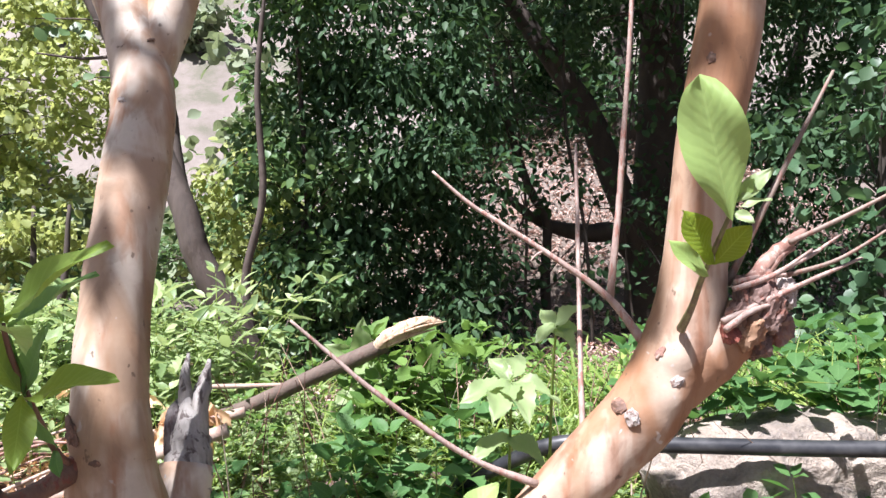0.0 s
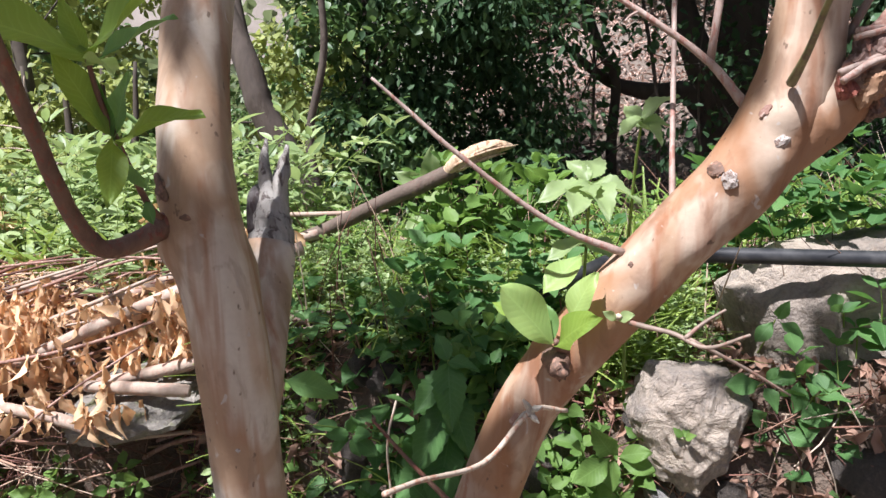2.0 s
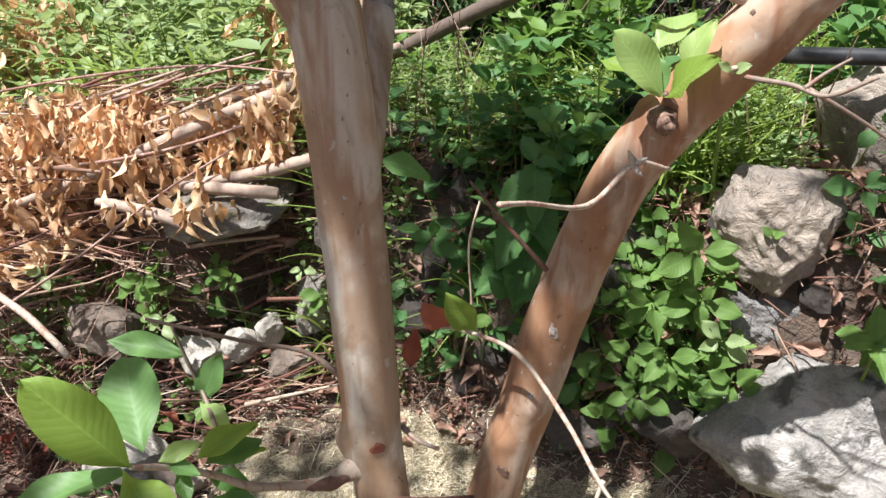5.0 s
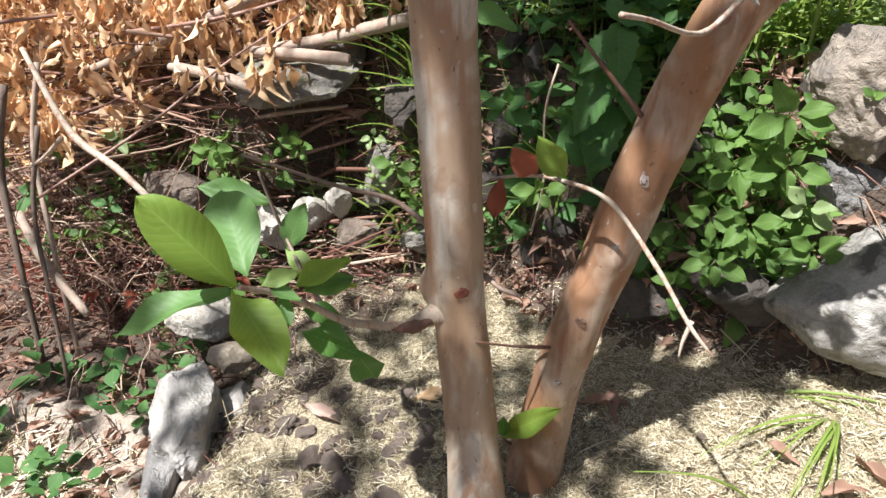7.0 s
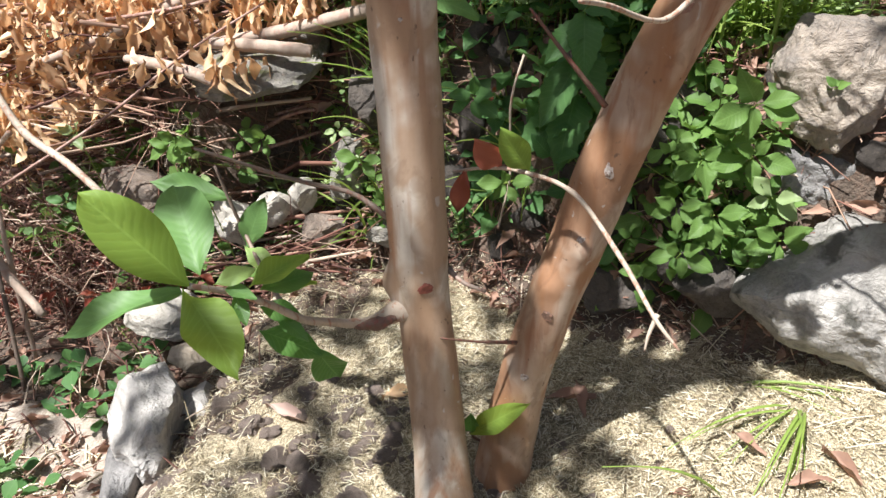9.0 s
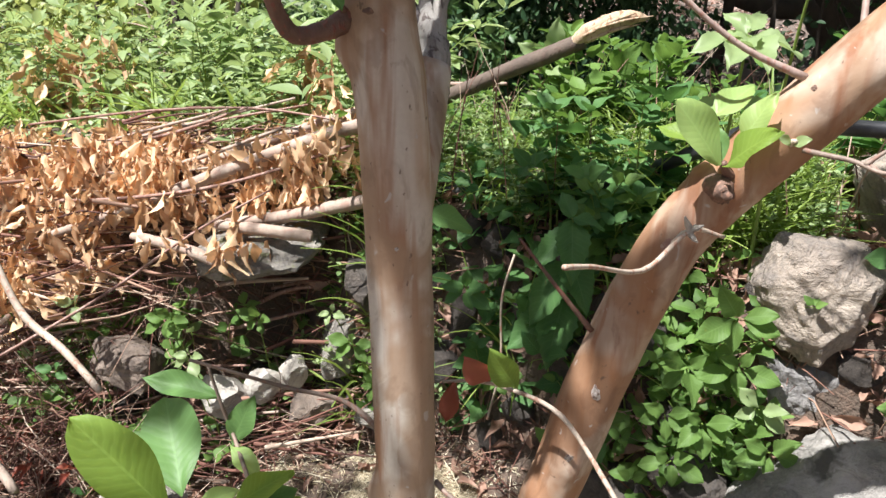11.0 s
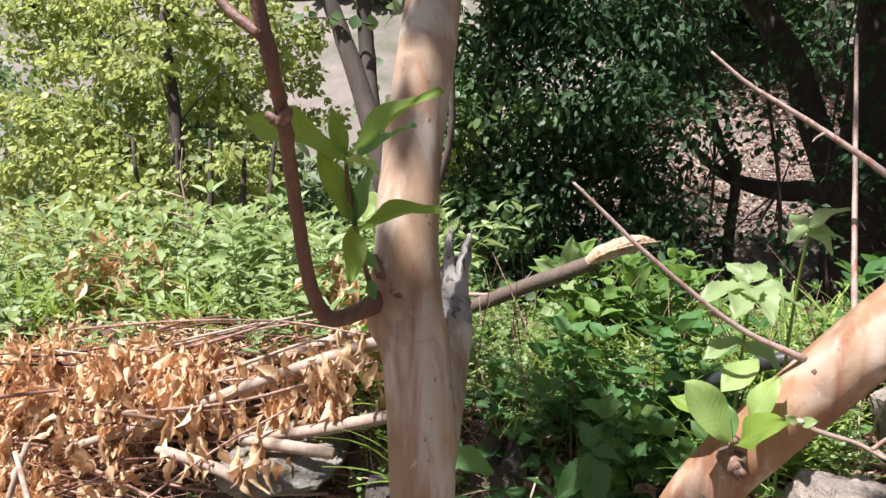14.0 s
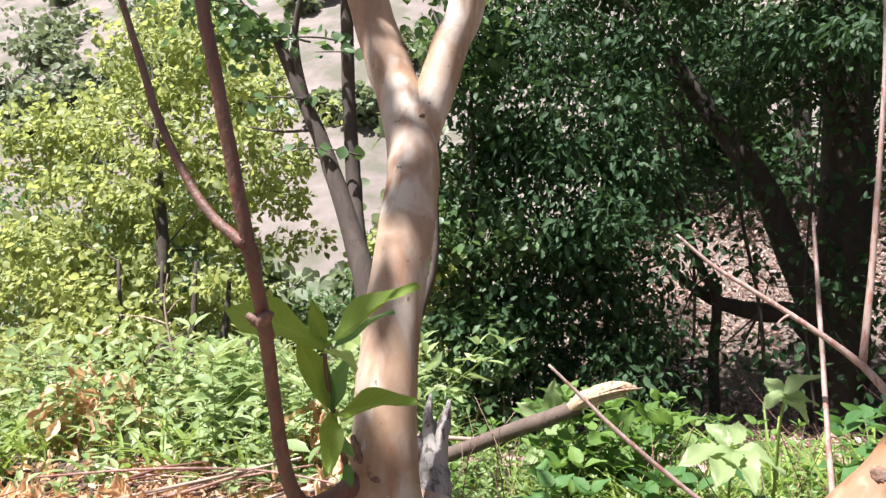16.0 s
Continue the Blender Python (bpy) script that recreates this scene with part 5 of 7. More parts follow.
def sheet(name, box, inside, mat, label, lift=0.004, step=0.0125):
    """A thin layer over the ground with a ragged rim that sinks into the soil."""
    nx, ny = int((box[1] - box[0]) / step), int((box[3] - box[2]) / step)
    ok = [[inside(box[0] + i * step, box[2] + j * step) for i in range(nx + 1)] for j in range(ny + 1)]
    vs, fs = [], []
    for j in range(ny + 1):
        for i in range(nx + 1):
            x, y = box[0] + i * step, box[2] + j * step
            rim = not all(ok[min(max(j + v, 0), ny)][min(max(i + u, 0), nx)] for u in (-1, 0, 1) for v in (-1, 0, 1))
            vs.append((x, y, height(x, y) + (-0.012 if rim else lift + 0.007 * noise.noise(Vector((x * 40, y * 40, 1))) + 0.004 * noise.noise(Vector((x * 90, y * 90, 6))))))
    for j in range(ny):
        for i in range(nx):
            if ok[j][i] and ok[j + 1][i] and ok[j][i + 1] and ok[j + 1][i + 1]:
                a = j * (nx + 1) + i
                fs.append((a, a + 1, a + nx + 2, a + nx + 1))
    return put(name, mesh_from(name, vs, fs), mat, None, label, "ground cover", "", "stuff")


sheet("straw_chaff", (-0.85, 0.85, 0.0, 1.2), lambda x, y: bed(x, y) and ((x - 0.05) / 0.72) ** 2 + ((y - 0.72) / 0.62) ** 2 < 1 + 0.5 * noise.noise(Vector((x * 5, y * 5, 7))) and noise.noise(Vector((x * 8, y * 8, 3))) > -0.25 - 1.2 * smooth(-0.6, -0.2, x), CHAFF, "fine straw chaff matted over the bed")
sheet("pale_dirt", (-1.9, -0.5, -0.1, 0.78), lambda x, y: not bed(x, y) and x < -0.56 and ((x + 1.15) / 0.72) ** 2 + ((y - 0.30) / 0.42) ** 2 < 1 + 0.6 * noise.noise(Vector((x * 4, y * 4, 8))), DUST, "pale trodden dirt beside the bed", 0.003, 0.02)


def thin(x, y):
    """Straw lies thick on the open side of the bed and thinner between the clods."""
    cover = 0.45 + 0.9 * smooth(-0.62, -0.15, x) + 0.9 * noise.noise(Vector((x * 7, y * 7, 5)))
    return bed(x, y) and RNG.random() < cover


p = spread(92000, (-0.80, 0.66, 0.16, 1.14), thin)
p[:, 2] += RNG.uniform(0.0, 0.012, len(p))
n = len(p)
q, t = frames_for(p, flat_ways(n, 0.30), np.tile([0.0, 0.0, 1.0], (n, 1)) + RNG.normal(0, 0.3, (n, 3)), RNG.uniform(0.006, 0.016, n))
put("straw_mulch", scatter_mesh("straw_mulch", [straw_piece(0.05), straw_piece(0.14), straw_piece(-0.06)], q, t), STRAW, None, "pale chopped straw spread over the soil", "straw", "", "stuff")
p = spread(190, (-0.80, 0.5, 0.25, 1.12), bed)
p[:, 2] += RNG.uniform(0.004, 0.03, len(p))
n = len(p)
q, t = frames_for(p, flat_ways(n, 0.3), np.tile([0.0, 0.0, 1.0], (n, 1)), RNG.uniform(0.04, 0.10, n))
t[:, :, 0] *= 0.22
t[:, :, 2] *= 0.22
put("loose_stalks", scatter_mesh("loose_stalks", [straw_piece(0.1), straw_piece(0.3)], q, t), STRAW, None, "long dry stalks lying across the straw", "straw", "", "stuff")

def crumple(shape, amount, seed):
    """A blade with its skin pushed about, as a leaf dries."""
    v, f, u = shape
    v = v + np.array([[noise.noise(Vector(p) * 4 + Vector((seed, 0, 0))), 0.4 * noise.noise(Vector(p) * 4 + Vector((0, seed, 3))), noise.noise(Vector(p) * 3.5 + Vector((5, 1, seed)))] for p in v]) * amount
    return v, f, u


DRY_A, DRY_B, DRY_C, DRY_D = crumple(blade(2, 8, 0.34, 0.45, 0.9, 0.9, 0.5), 0.09, 1), crumple(blade(2, 8, 0.28, 0.5, 1.3, 0.7, 0.6), 0.10, 7), crumple(blade(2, 8, 0.36, 0.5, 1.0, -0.6, 0.6), 0.11, 13), crumple(blade(2, 8, 0.24, 0.5, 1.6, 0.3, 0.6), 0.10, 29)


def litter(name, n, box, size, mat, label, lift=0.01, inside=None, tilt=0.35):
    p = spread(n, box, inside)
    p[:, 2] += RNG.uniform(0.002, lift, len(p))
    m = len(p)
    q, t = frames_for(p, flat_ways(m, tilt), np.tile([0.0, 0.0, 1.0], (m, 1)) + RNG.normal(0, 0.5, (m, 3)), RNG.uniform(*size, m))
    return put(name, scatter_mesh(name, [DRY_A, DRY_B, DRY_C, DRY_D], q, t), mat, None, label, "leaf litter", "", "stuff")


litter("leaf_litter", 900, (-1.7, -0.70, 0.2, 1.15), (0.02, 0.06), BROWNLEAF, "brown dry leaves on bare soil")
litter("leaf_litter", 90, (-1.45, -0.85, 0.90, 1.12), (0.03, 0.06), REDLEAF, "dark red dead leaves caught in dry stems", 0.12)
litter("leaf_litter", 420, (-0.5, 0.75, 0.84, 1.16), (0.02, 0.05), BROWNLEAF, "brown dry leaves caught on the bank", 0.03, lambda x, y: y > wall_foot(x))
litter("leaf_litter", 1100, (-0.7, 0.7, 1.0, 1.7), (0.02, 0.06), BROWNLEAF, "reddish brown dry leaves under the weeds")
litter("leaf_litter", 2600, (-3.0, 1.2, 2.5, 5.4), (0.05, 0.11), PINKLITTER, "pinkish dry leaves beyond the terrace", 0.04)
litter("leaf_litter", 15000, (-1.2, 4.2, 5.4, 10.5), (0.04, 0.10), PINKLITTER, "pinkish brown dry leaves on the slope", 0.05)
p = spread(700, (-1.7, -0.66, 0.25, 1.2))
p[:, 2] += RNG.uniform(0, 0.03, len(p))
n = len(p)
q, t = frames_for(p, flat_ways(n, 0.4), np.tile([0.0, 0.0, 1.0], (n, 1)), RNG.uniform(0.03, 0.10, n))
t[:, :, 0] *= 0.4
t[:, :, 2] *= 0.4
put("dry_stems", scatter_mesh("dry_stems", [straw_piece(0.1), straw_piece(0.35)], q, t), REDLITTER, None, "tangled reddish dry stems and grass on the bank", "dry stems", "", "stuff")

p = []
for _ in range(1500):
    x, u = RNG.uniform(-1.35, 0.62), RNG.uniform(-0.05, 1.0)
    if -0.3 < x < 0.0 and u > 0.4:
        continue
    y = wall_foot(x) + 0.16 * u
    p.append((x, y - 0.01, height(x, y) + 0.008))
p, n = np.array(p), len(p)
q, t = frames_for(p, RNG.normal(0, 1, (n, 3)) * (1, 0.5, 0.8), np.tile([0.0, -1.0, 0.5], (n, 1)), RNG.uniform(0.03, 0.13, n))
t[:, :, 0] *= 0.25
t[:, :, 2] *= 0.25
put("dry_roots", scatter_mesh("dry_roots", [straw_piece(0.3), straw_piece(0.9), straw_piece(-0.5)], q, t), REDLITTER, None, "dry reddish roots and stalks hanging on the bank", "dry stems", "", "stuff")
p = np.array([(x, wall_foot(x) + 0.16 * u - 0.012, height(x, wall_foot(x) + 0.16 * u) + 0.01) for x, u in zip(RNG.uniform(-1.3, 0.65, 480), RNG.uniform(0, 1, 480))])
n = len(p)
q, t = frames_for(p, RNG.normal(0, 1, (n, 3)), np.tile([0.0, -0.8, 0.6], (n, 1)) + RNG.normal(0, 0.5, (n, 3)), RNG.uniform(0.02, 0.055, n))
put("leaf_litter", scatter_mesh("leaf_litter", [DRY_A, DRY_B, DRY_C, DRY_D], q, t), BROWNLEAF, None, "brown dry leaves lodged between the stones", "leaf litter", "", "stuff")

for k, (x, y, s, a, m) in enumerate([(-0.535, 0.685, 0.11, -14, PINKLITTER), (-0.09, 0.79, 0.08, -10, BROWNLEAF), (0.285, 0.67, 0.09, -70, BROWNLEAF), (-0.35, 0.74, 0.09, 60, DRYLEAF), (-0.02, 0.74, 0.06, 100, BROWNLEAF), (0.10, 0.60, 0.05, 30, BROWNLEAF), (-0.60, 1.06, 0.08, 10, BROWNLEAF), (-0.55, 1.10, 0.07, 340, BROWNLEAF), (-0.92, 0.72, 0.10, 60, REDLEAF), (0.02, 0.55, 0.03, 200, BROWNLEAF), (0.22, 0.66, 0.045, 140, BROWNLEAF), (0.29, 0.62, 0.06, 200, BROWNLEAF)]):
    w = np.array([[math.cos(radians(a)), math.sin(radians(a)) * 0.5, 0.05]])
    q, t = frames_for(np.array([[x, y, height(x, y) + 0.014]]), w, np.array([[0.1, -0.2, 1.0]]), np.array([s]))
    t[:, :, 0] *= 0.55 if k < 3 else 0.8
    put("fallen_leaf", scatter_mesh("fallen_leaf", [(DRY_A, DRY_C, DRY_B)[k % 3]], q, t), m, None, "curled pinkish brown fallen leaf on the straw" if m is PINKLITTER else "curled brown fallen leaf on the straw" if m is not REDLEAF else "red brown fallen leaf on soil", "leaf", "fallen leaves")

p = spread(1500, (-2.2, -0.5, 1.05, 1.7))
p[:, 2] += RNG.uniform(0, 0.05, len(p))
n = len(p)
q, t = frames_for(p, flat_ways(n, 0.4), np.tile([0.0, 0.0, 1.0], (n, 1)), RNG.uniform(0.03, 0.14, n))
t[:, :, 0] *= 0.3
t[:, :, 2] *= 0.3
put("dry_stems", scatter_mesh("dry_stems", [straw_piece(0.1), straw_piece(0.4)], q, t), REDLITTER, None, "broken dry stems in the brush heap", "dry stems", "", "stuff")
litter("leaf_litter", 1300, (-2.3, -0.5, 1.32, 1.75), (0.025, 0.06), DRYLEAF, "tan dry leaves under the brush", 0.04)
p = spread(2600, (-1.5, -0.74, 0.05, 0.62))
p[:, 2] += RNG.uniform(0.0, 0.008, len(p))
n = len(p)
q, t = frames_for(p, flat_ways(n, 0.15), np.tile([0.0, 0.0, 1.0], (n, 1)), RNG.uniform(0.012, 0.05, n))
t[:, :, 0] *= 0.8
put("straw_litter", scatter_mesh("straw_litter", [straw_piece(0.05), straw_piece(0.2)], q, t), STRAW, None, "thin scatter of straw on pale dirt", "straw", "", "stuff")
# ---------------------------------------------------------------- weeds
NARROW, OVATE, SMALL, ROUND = blade(1, 4, 0.34, 0.42, 0.35, 0.35), blade(2, 8, 0.62, 0.36, 0.3, 0.35, 0.3, 1.0, 0.05), blade(1, 3, 0.6, 0.5, 0.3, 0.2), blade(1, 4, 0.85, 0.55, 0.2, 0.2)
GRASSY = blade(1, 6, 0.055, 0.35, 0.6, 0.9)


def weeds(name, spots, high, size, templates, mat, label, step=0.035, lean=0.25, droop=0.15, stems=True, each=2, kind="stuff", category="weeds", whorl=0, facing=(0, 0, 1.0)):
    """Upright plants: a stem with leaves in turned pairs at even steps, smaller towards the tip, and an end tuft."""
    places, ways, ups, sizes, lines, radii = [], [], [], [], [], []
    for x, y, z in spots:
        h = RNG.uniform(*high)
        tilt = RNG.normal(0, lean, 2)
        turn = RNG.uniform(0, math.pi)
        count = max(2, int(h / step))
        line = []
        for k in range(count + 1):
            u = k / count
            c = np.array([x + tilt[0] * h * u * u, y + tilt[1] * h * u * u, z + h * u * (1 - 0.1 * abs(tilt).sum() * u)])
            line.append(c)
            if u < 0.22 and count > 3:
                continue
            s = RNG.uniform(*size) * (1.0 - 0.45 * u) if k < count else RNG.uniform(*size) * 0.6
            turn += math.pi / 2 + RNG.normal(0, 0.3)
            m = each if k < count else each + 1 + whorl
            for j in range(m):
                a = turn + 2 * math.pi * j / m + RNG.normal(0, 0.2)
                w = np.array([math.cos(a), math.sin(a), 0.35 - droop * (1 - u) * 3 + RNG.normal(0, 0.2) + (0.5 if k == count else 0)])
                places.append(c + w * s * 0.12)
                ways.append(w)
                ups.append(np.array(facing) + RNG.normal(0, 0.25, 3))
                sizes.append(s)
        lines.append(line)
        radii.append(0.0012 + 0.004 * h)
    q, t = frames_for(np.array(places), np.array(ways), np.array(ups), np.array(sizes))
    if stems:
        ob = empty(name, tuple(spots[0]), label, category, "", kind)
        under(put("leaves", scatter_mesh("leaves", templates, q, t), mat), ob)
        under(put("stems", strands_mesh("stems", lines, radii, 4), GRASS), ob)
    else:
        put(name, scatter_mesh(name, templates, q, t), mat, None, label, category, "", kind)


def grass(name, spots, high, mat, label, width=1.0, flop=0.5):
    m = len(spots)
    w = np.concatenate([RNG.normal(0, flop, (m, 2)), np.ones((m, 1))], 1)
    q, t = frames_for(np.array(spots), w, np.concatenate([-w[:, :2] * 1.5 + RNG.normal(0, 0.2, (m, 2)), 0.6 * np.ones((m, 1))], 1), RNG.uniform(*high, m))
    t[:, :, 0] *= width
    put(name, scatter_mesh(name, [GRASSY], q, t), mat, None, label, "grass", "", "stuff")


# terrace behind the stems
weeds("weeds", patchy(24, (-0.28, 0.30, 1.08, 1.30), 3.5, 1.5), (0.08, 0.26), (0.03, 0.105), [OVATE], NETTLE, "dark green broad-leaved weeds on the terrace")
weeds("weeds", patchy(430, (-0.62, 0.22, 1.15, 1.75), 3.5, 2.5, -0.2), (0.05, 0.16), (0.013, 0.028), [SMALL], WEED_PALE, "small pale green weeds on the terrace", 0.018, each=4, whorl=2)
weeds("weeds", patchy(120, (-0.6, 0.5, 1.25, 2.1), 3.5, 3.5), (0.05, 0.17), (0.03, 0.08), [OVATE, NARROW], WEED, "mixed green weeds on the terrace")
grass("grass", patchy(2300, (-0.52, 0.30, 1.12, 1.6), 3.5, 4.5), (0.08, 0.22), GRASS, "thin green grass among the weeds", 0.7)
weeds("weeds", patchy(44, (-0.20, 0.34, 1.36, 1.7), 3.5, 5.5), (0.14, 0.30), (0.06, 0.11), [OVATE], WEED, "tall weeds with broad pale leaves beside a broken branch", 0.05)
weeds("weeds", patchy(260, (-0.45, 0.34, 1.08, 1.5), 4.5, 21.5), (0.05, 0.16), (0.010, 0.026), [SMALL, NARROW], WEED_PALE, "fine pale green weeds between broader leaves", 0.016, each=3, whorl=2)
grass("grass", patchy(380, (-0.30, 0.30, 1.08, 1.4), 4.5, 22.5), (0.08, 0.22), GRASS, "thin yellowish grass blades on the bank", 0.55, 0.8)
lines, radii = [], []
for _ in range(240):
    x, y = RNG.uniform(-0.5, 0.9), RNG.uniform(1.12, 1.75)
    l, d = RNG.uniform(0.10, 0.32), RNG.normal(0, 0.35, 2)
    s = np.array([x, y, height(x, y)])
    lines.append([s, s + (d[0] * l * 0.4, d[1] * l * 0.4, l * 0.5), s + (d[0] * l, d[1] * l, l * 0.95)])
    radii.append(RNG.choice([0.0010, 0.0014, 0.002]))
put("dry_stalks", strands_mesh("dry_stalks", lines, radii, 5), REDLITTER, None, "thin dry brown stalks standing among the weeds", "dry stems", "", "stuff")
weeds("weeds", patchy(70, (-1.7, -0.65, 1.08, 1.6), 4.5, 31.5), (0.10, 0.24), (0.03, 0.065), [OVATE, NARROW], WEED_PALE, "green weeds growing up through the brush", 0.04)
# left field
weeds("weeds", patchy(230, (-2.9, -0.62, 1.55, 2.6), 3.5, 6.5), (0.12, 0.40), (0.04, 0.11), [NARROW, OVATE, NARROW], WEED_PALE, "sunlit pale green weeds behind the brush pile")
weeds("weeds", patchy(130, (-4.4, -1.75, 2.4, 3.7), 3.5, 7.5), (0.2, 0.55), (0.05, 0.10), [NARROW, OVATE], BUSH, "tall yellow green weeds before the bushes", 0.05)
grass("grass", patchy(900, (-3.2, -0.6, 1.5, 3.2), 3.5, 8.5), (0.10, 0.30), GRASS, "yellow green grass in the weeds", 1.2)
weeds("weeds", patchy(150, (-2.6, -0.66, 1.5, 2.5), 3.5, 41.5), (0.22, 0.46), (0.09, 0.16), [NARROW], WEED_PALE, "tall weeds with long pale drooping leaves", 0.055, 0.3, 0.35)
# far side of the terrace, middle and right
weeds("weeds", patchy(260, (-0.2, 2.4, 1.9, 3.8), 3.5, 9.5), (0.08, 0.24), (0.04, 0.08), [OVATE, NARROW], WEED, "green weeds at the terrace edge", 0.045)
weeds("weeds", patchy(150, (0.30, 1.5, 1.30, 2.1), 3.5, 10.5), (0.08, 0.24), (0.03, 0.06), [OVATE, NARROW], WEED, "green weeds behind a boulder")
weeds("weeds", patchy(46, (0.38, 1.1, 1.22, 1.5), 3.5, 11.5), (0.14, 0.30), (0.06, 0.10), [ROUND, OVATE], NETTLE, "broad dark leaves over a boulder", 0.05)
weeds("boulder_vine", np.concatenate([np.array([(x, 1.15 + 0.06 * RNG.random(), 0.78 + 0.05 * RNG.random()) for x in RNG.uniform(0.36, 1.0, 22)]), np.array([(x, 1.045 + 0.02 * RNG.random(), 0.57 + 0.08 * RNG.random()) for x in RNG.uniform(0.50, 0.95, 14)])]), (0.03, 0.08), (0.035, 0.07), [ROUND, OVATE], NETTLE, "green vine leaves trailing over a boulder", 0.03, 0.9, 0.2, category="vine")
grass("grass", patchy(900, (0.3, 1.6, 1.3, 2.4), 3.5, 12.5), (0.10, 0.28), GRASS, "dry and green grass behind a boulder")


def on_bank(n, x0, x1, u0, u1):
    out = []
    for _ in range(n):
        x, u = RNG.uniform(x0, x1), RNG.uniform(u0, u1)
        y = wall_foot(x) + 0.16 * u - 0.01
        out.append((x, y, height(x, y)))
    return np.array(out)


weeds("bank_plants", on_bank(54, -0.40, 0.0, 0.25, 1.2), (0.05, 0.17), (0.025, 0.085), [OVATE], NETTLE, "green leafy plants hanging on the stone bank", 0.035, 0.6, 0.25, category="plants", facing=(-0.1, -0.7, 0.8))
weeds("bank_plants", np.concatenate([on_bank(84, -0.06, 0.155, 0.20, 1.15), on_bank(26, 0.10, 0.20, 0.25, 0.6)]), (0.05, 0.15), (0.024, 0.064), [OVATE], WEED, "bright green leafy plants among rocks", 0.03, 0.6, 0.2, category="plants", facing=(-0.1, -0.7, 0.8))
weeds("bank_plants", on_bank(26, -0.62, -0.36, 0.1, 0.9), (0.04, 0.10), (0.03, 0.05), [OVATE], WEED, "small green plants between stones", 0.03, 0.5, 0.1, category="plants", facing=(-0.1, -0.6, 0.8))
weeds("bank_plants", on_bank(70, -1.45, -0.62, -0.9, 0.75), (0.08, 0.20), (0.030, 0.062), [OVATE, ROUND], WEED, "small seedlings below the brush", 0.03, 0.6, 0.1, category="plants", facing=(-0.1, -0.6, 0.8))
weeds("bank_plants", on_bank(9, 0.38, 0.62, 0.3, 1.0), (0.05, 0.14), (0.03, 0.06), [OVATE, ROUND], NETTLE, "dark green plants below a boulder", 0.04, 0.6, 0.2, category="plants")
weeds("ground_vine", spread(22, (-1.25, -0.86, 0.35, 0.80)), (0.02, 0.07), (0.04, 0.066), [ROUND, OVATE], NETTLE, "low vine with rounded green leaves on bare soil", 0.03, 0.8, 0.1, category="vine")
# fresh grass on the bed
spots = np.array([(0.275 + 0.01 * math.sin(k * 3), 0.745 + 0.006 * (k % 4), height(0.275, 0.745)) for k in range(11)] + [(0.19 + 0.008 * k, 0.80, height(0.19, 0.8)) for k in range(4)] + [(0.17 + 0.01 * k, 0.60, height(0.17, 0.6)) for k in range(5)])
m = len(spots)
w = np.concatenate([np.stack([RNG.normal(-0.35, 0.42, 11), RNG.normal(-0.8, 0.3, 11), RNG.uniform(0.15, 0.55, 11)], 1), np.stack([RNG.normal(0.7, 0.2, 4), RNG.normal(-0.1, 0.2, 4), RNG.uniform(0.3, 0.6, 4)], 1), np.stack([RNG.normal(0.0, 0.5, 5), RNG.normal(-0.5, 0.3, 5), RNG.uniform(0.3, 0.6, 5)], 1)])
q, t = frames_for(spots, w, np.tile([0.0, 0.0, 1.0], (m, 1)), RNG.uniform(0.11, 0.21, m))
t[:, :, 0] *= 0.45
tuft = empty("grass_tuft", tuple(spots[0]), "fresh light green grass tuft on straw", "grass")
for k in range(m):
    under(put("grass_blade", scatter_mesh("grass_blade", [GRASSY], q[k : k + 1], t[k : k + 1]), GRASS), tuft)


# single plants that stand out
def plant(name, where, points, leaves, mat, label):
    ob = empty(name, where, label, "plant")
    st = under(put("stem", tube_mesh("stem", points, [0.0028, 0.0024, 0.002, 0.0014][: len(points)], 6, 5), GRASS), ob)
    for b, tip, face in leaves:
        leaf(b, tip, face, st, mat, 4, 0.9)
    return ob


plant("flowering_weed", (0.18, 1.02, 0.52), [(0.18, 1.02, 0.52), (0.175, 0.98, 0.72), (0.178, 0.93, 0.88), (0.182, 0.90, 0.95)],
      [((0.18, 0.90, 0.95), (0.215, 0.88, 0.985), (0, -0.5, 0.8)), ((0.18, 0.90, 0.95), (0.150, 0.87, 0.938), (0, -0.4, 0.9)), ((0.18, 0.90, 0.945), (0.205, 0.86, 0.93), (0.2, -0.4, 0.9)), ((0.18, 0.905, 0.94), (0.165, 0.94, 0.975), (0, -0.6, 0.7)), ((0.18, 0.90, 0.945), (0.225, 0.90, 0.945), (0.2, -0.5, 0.8))], WEED_PALE, "pale weed stalk with small yellow flower heads")
plant("leafy_weed", (0.11, 1.05, 0.50), [(0.11, 1.05, 0.50), (0.115, 1.0, 0.68), (0.12, 0.96, 0.82), (0.12, 0.955, 0.865)],
      [((0.12, 0.955, 0.862), (0.045, 0.92, 0.855), (0, -0.3, 0.9)), ((0.12, 0.955, 0.862), (0.095, 0.87, 0.845), (0, -0.3, 0.9)), ((0.12, 0.955, 0.862), (0.145, 0.87, 0.845), (0.1, -0.3, 0.9)), ((0.12, 0.955, 0.862), (0.19, 0.93, 0.855), (0.1, -0.3, 0.9)), ((0.12, 0.955, 0.866), (0.14, 1.0, 0.905), (0, -0.6, 0.7)), ((0.12, 0.955, 0.866), (0.09, 0.98, 0.90), (0, -0.6, 0.7)), ((0.117, 0.97, 0.78), (0.06, 0.93, 0.77), (0, -0.3, 0.9)), ((0.117, 0.97, 0.78), (0.17, 0.93, 0.76), (0, -0.3, 0.9))], WEED_PALE, "pale green weed with a star of toothed leaves")
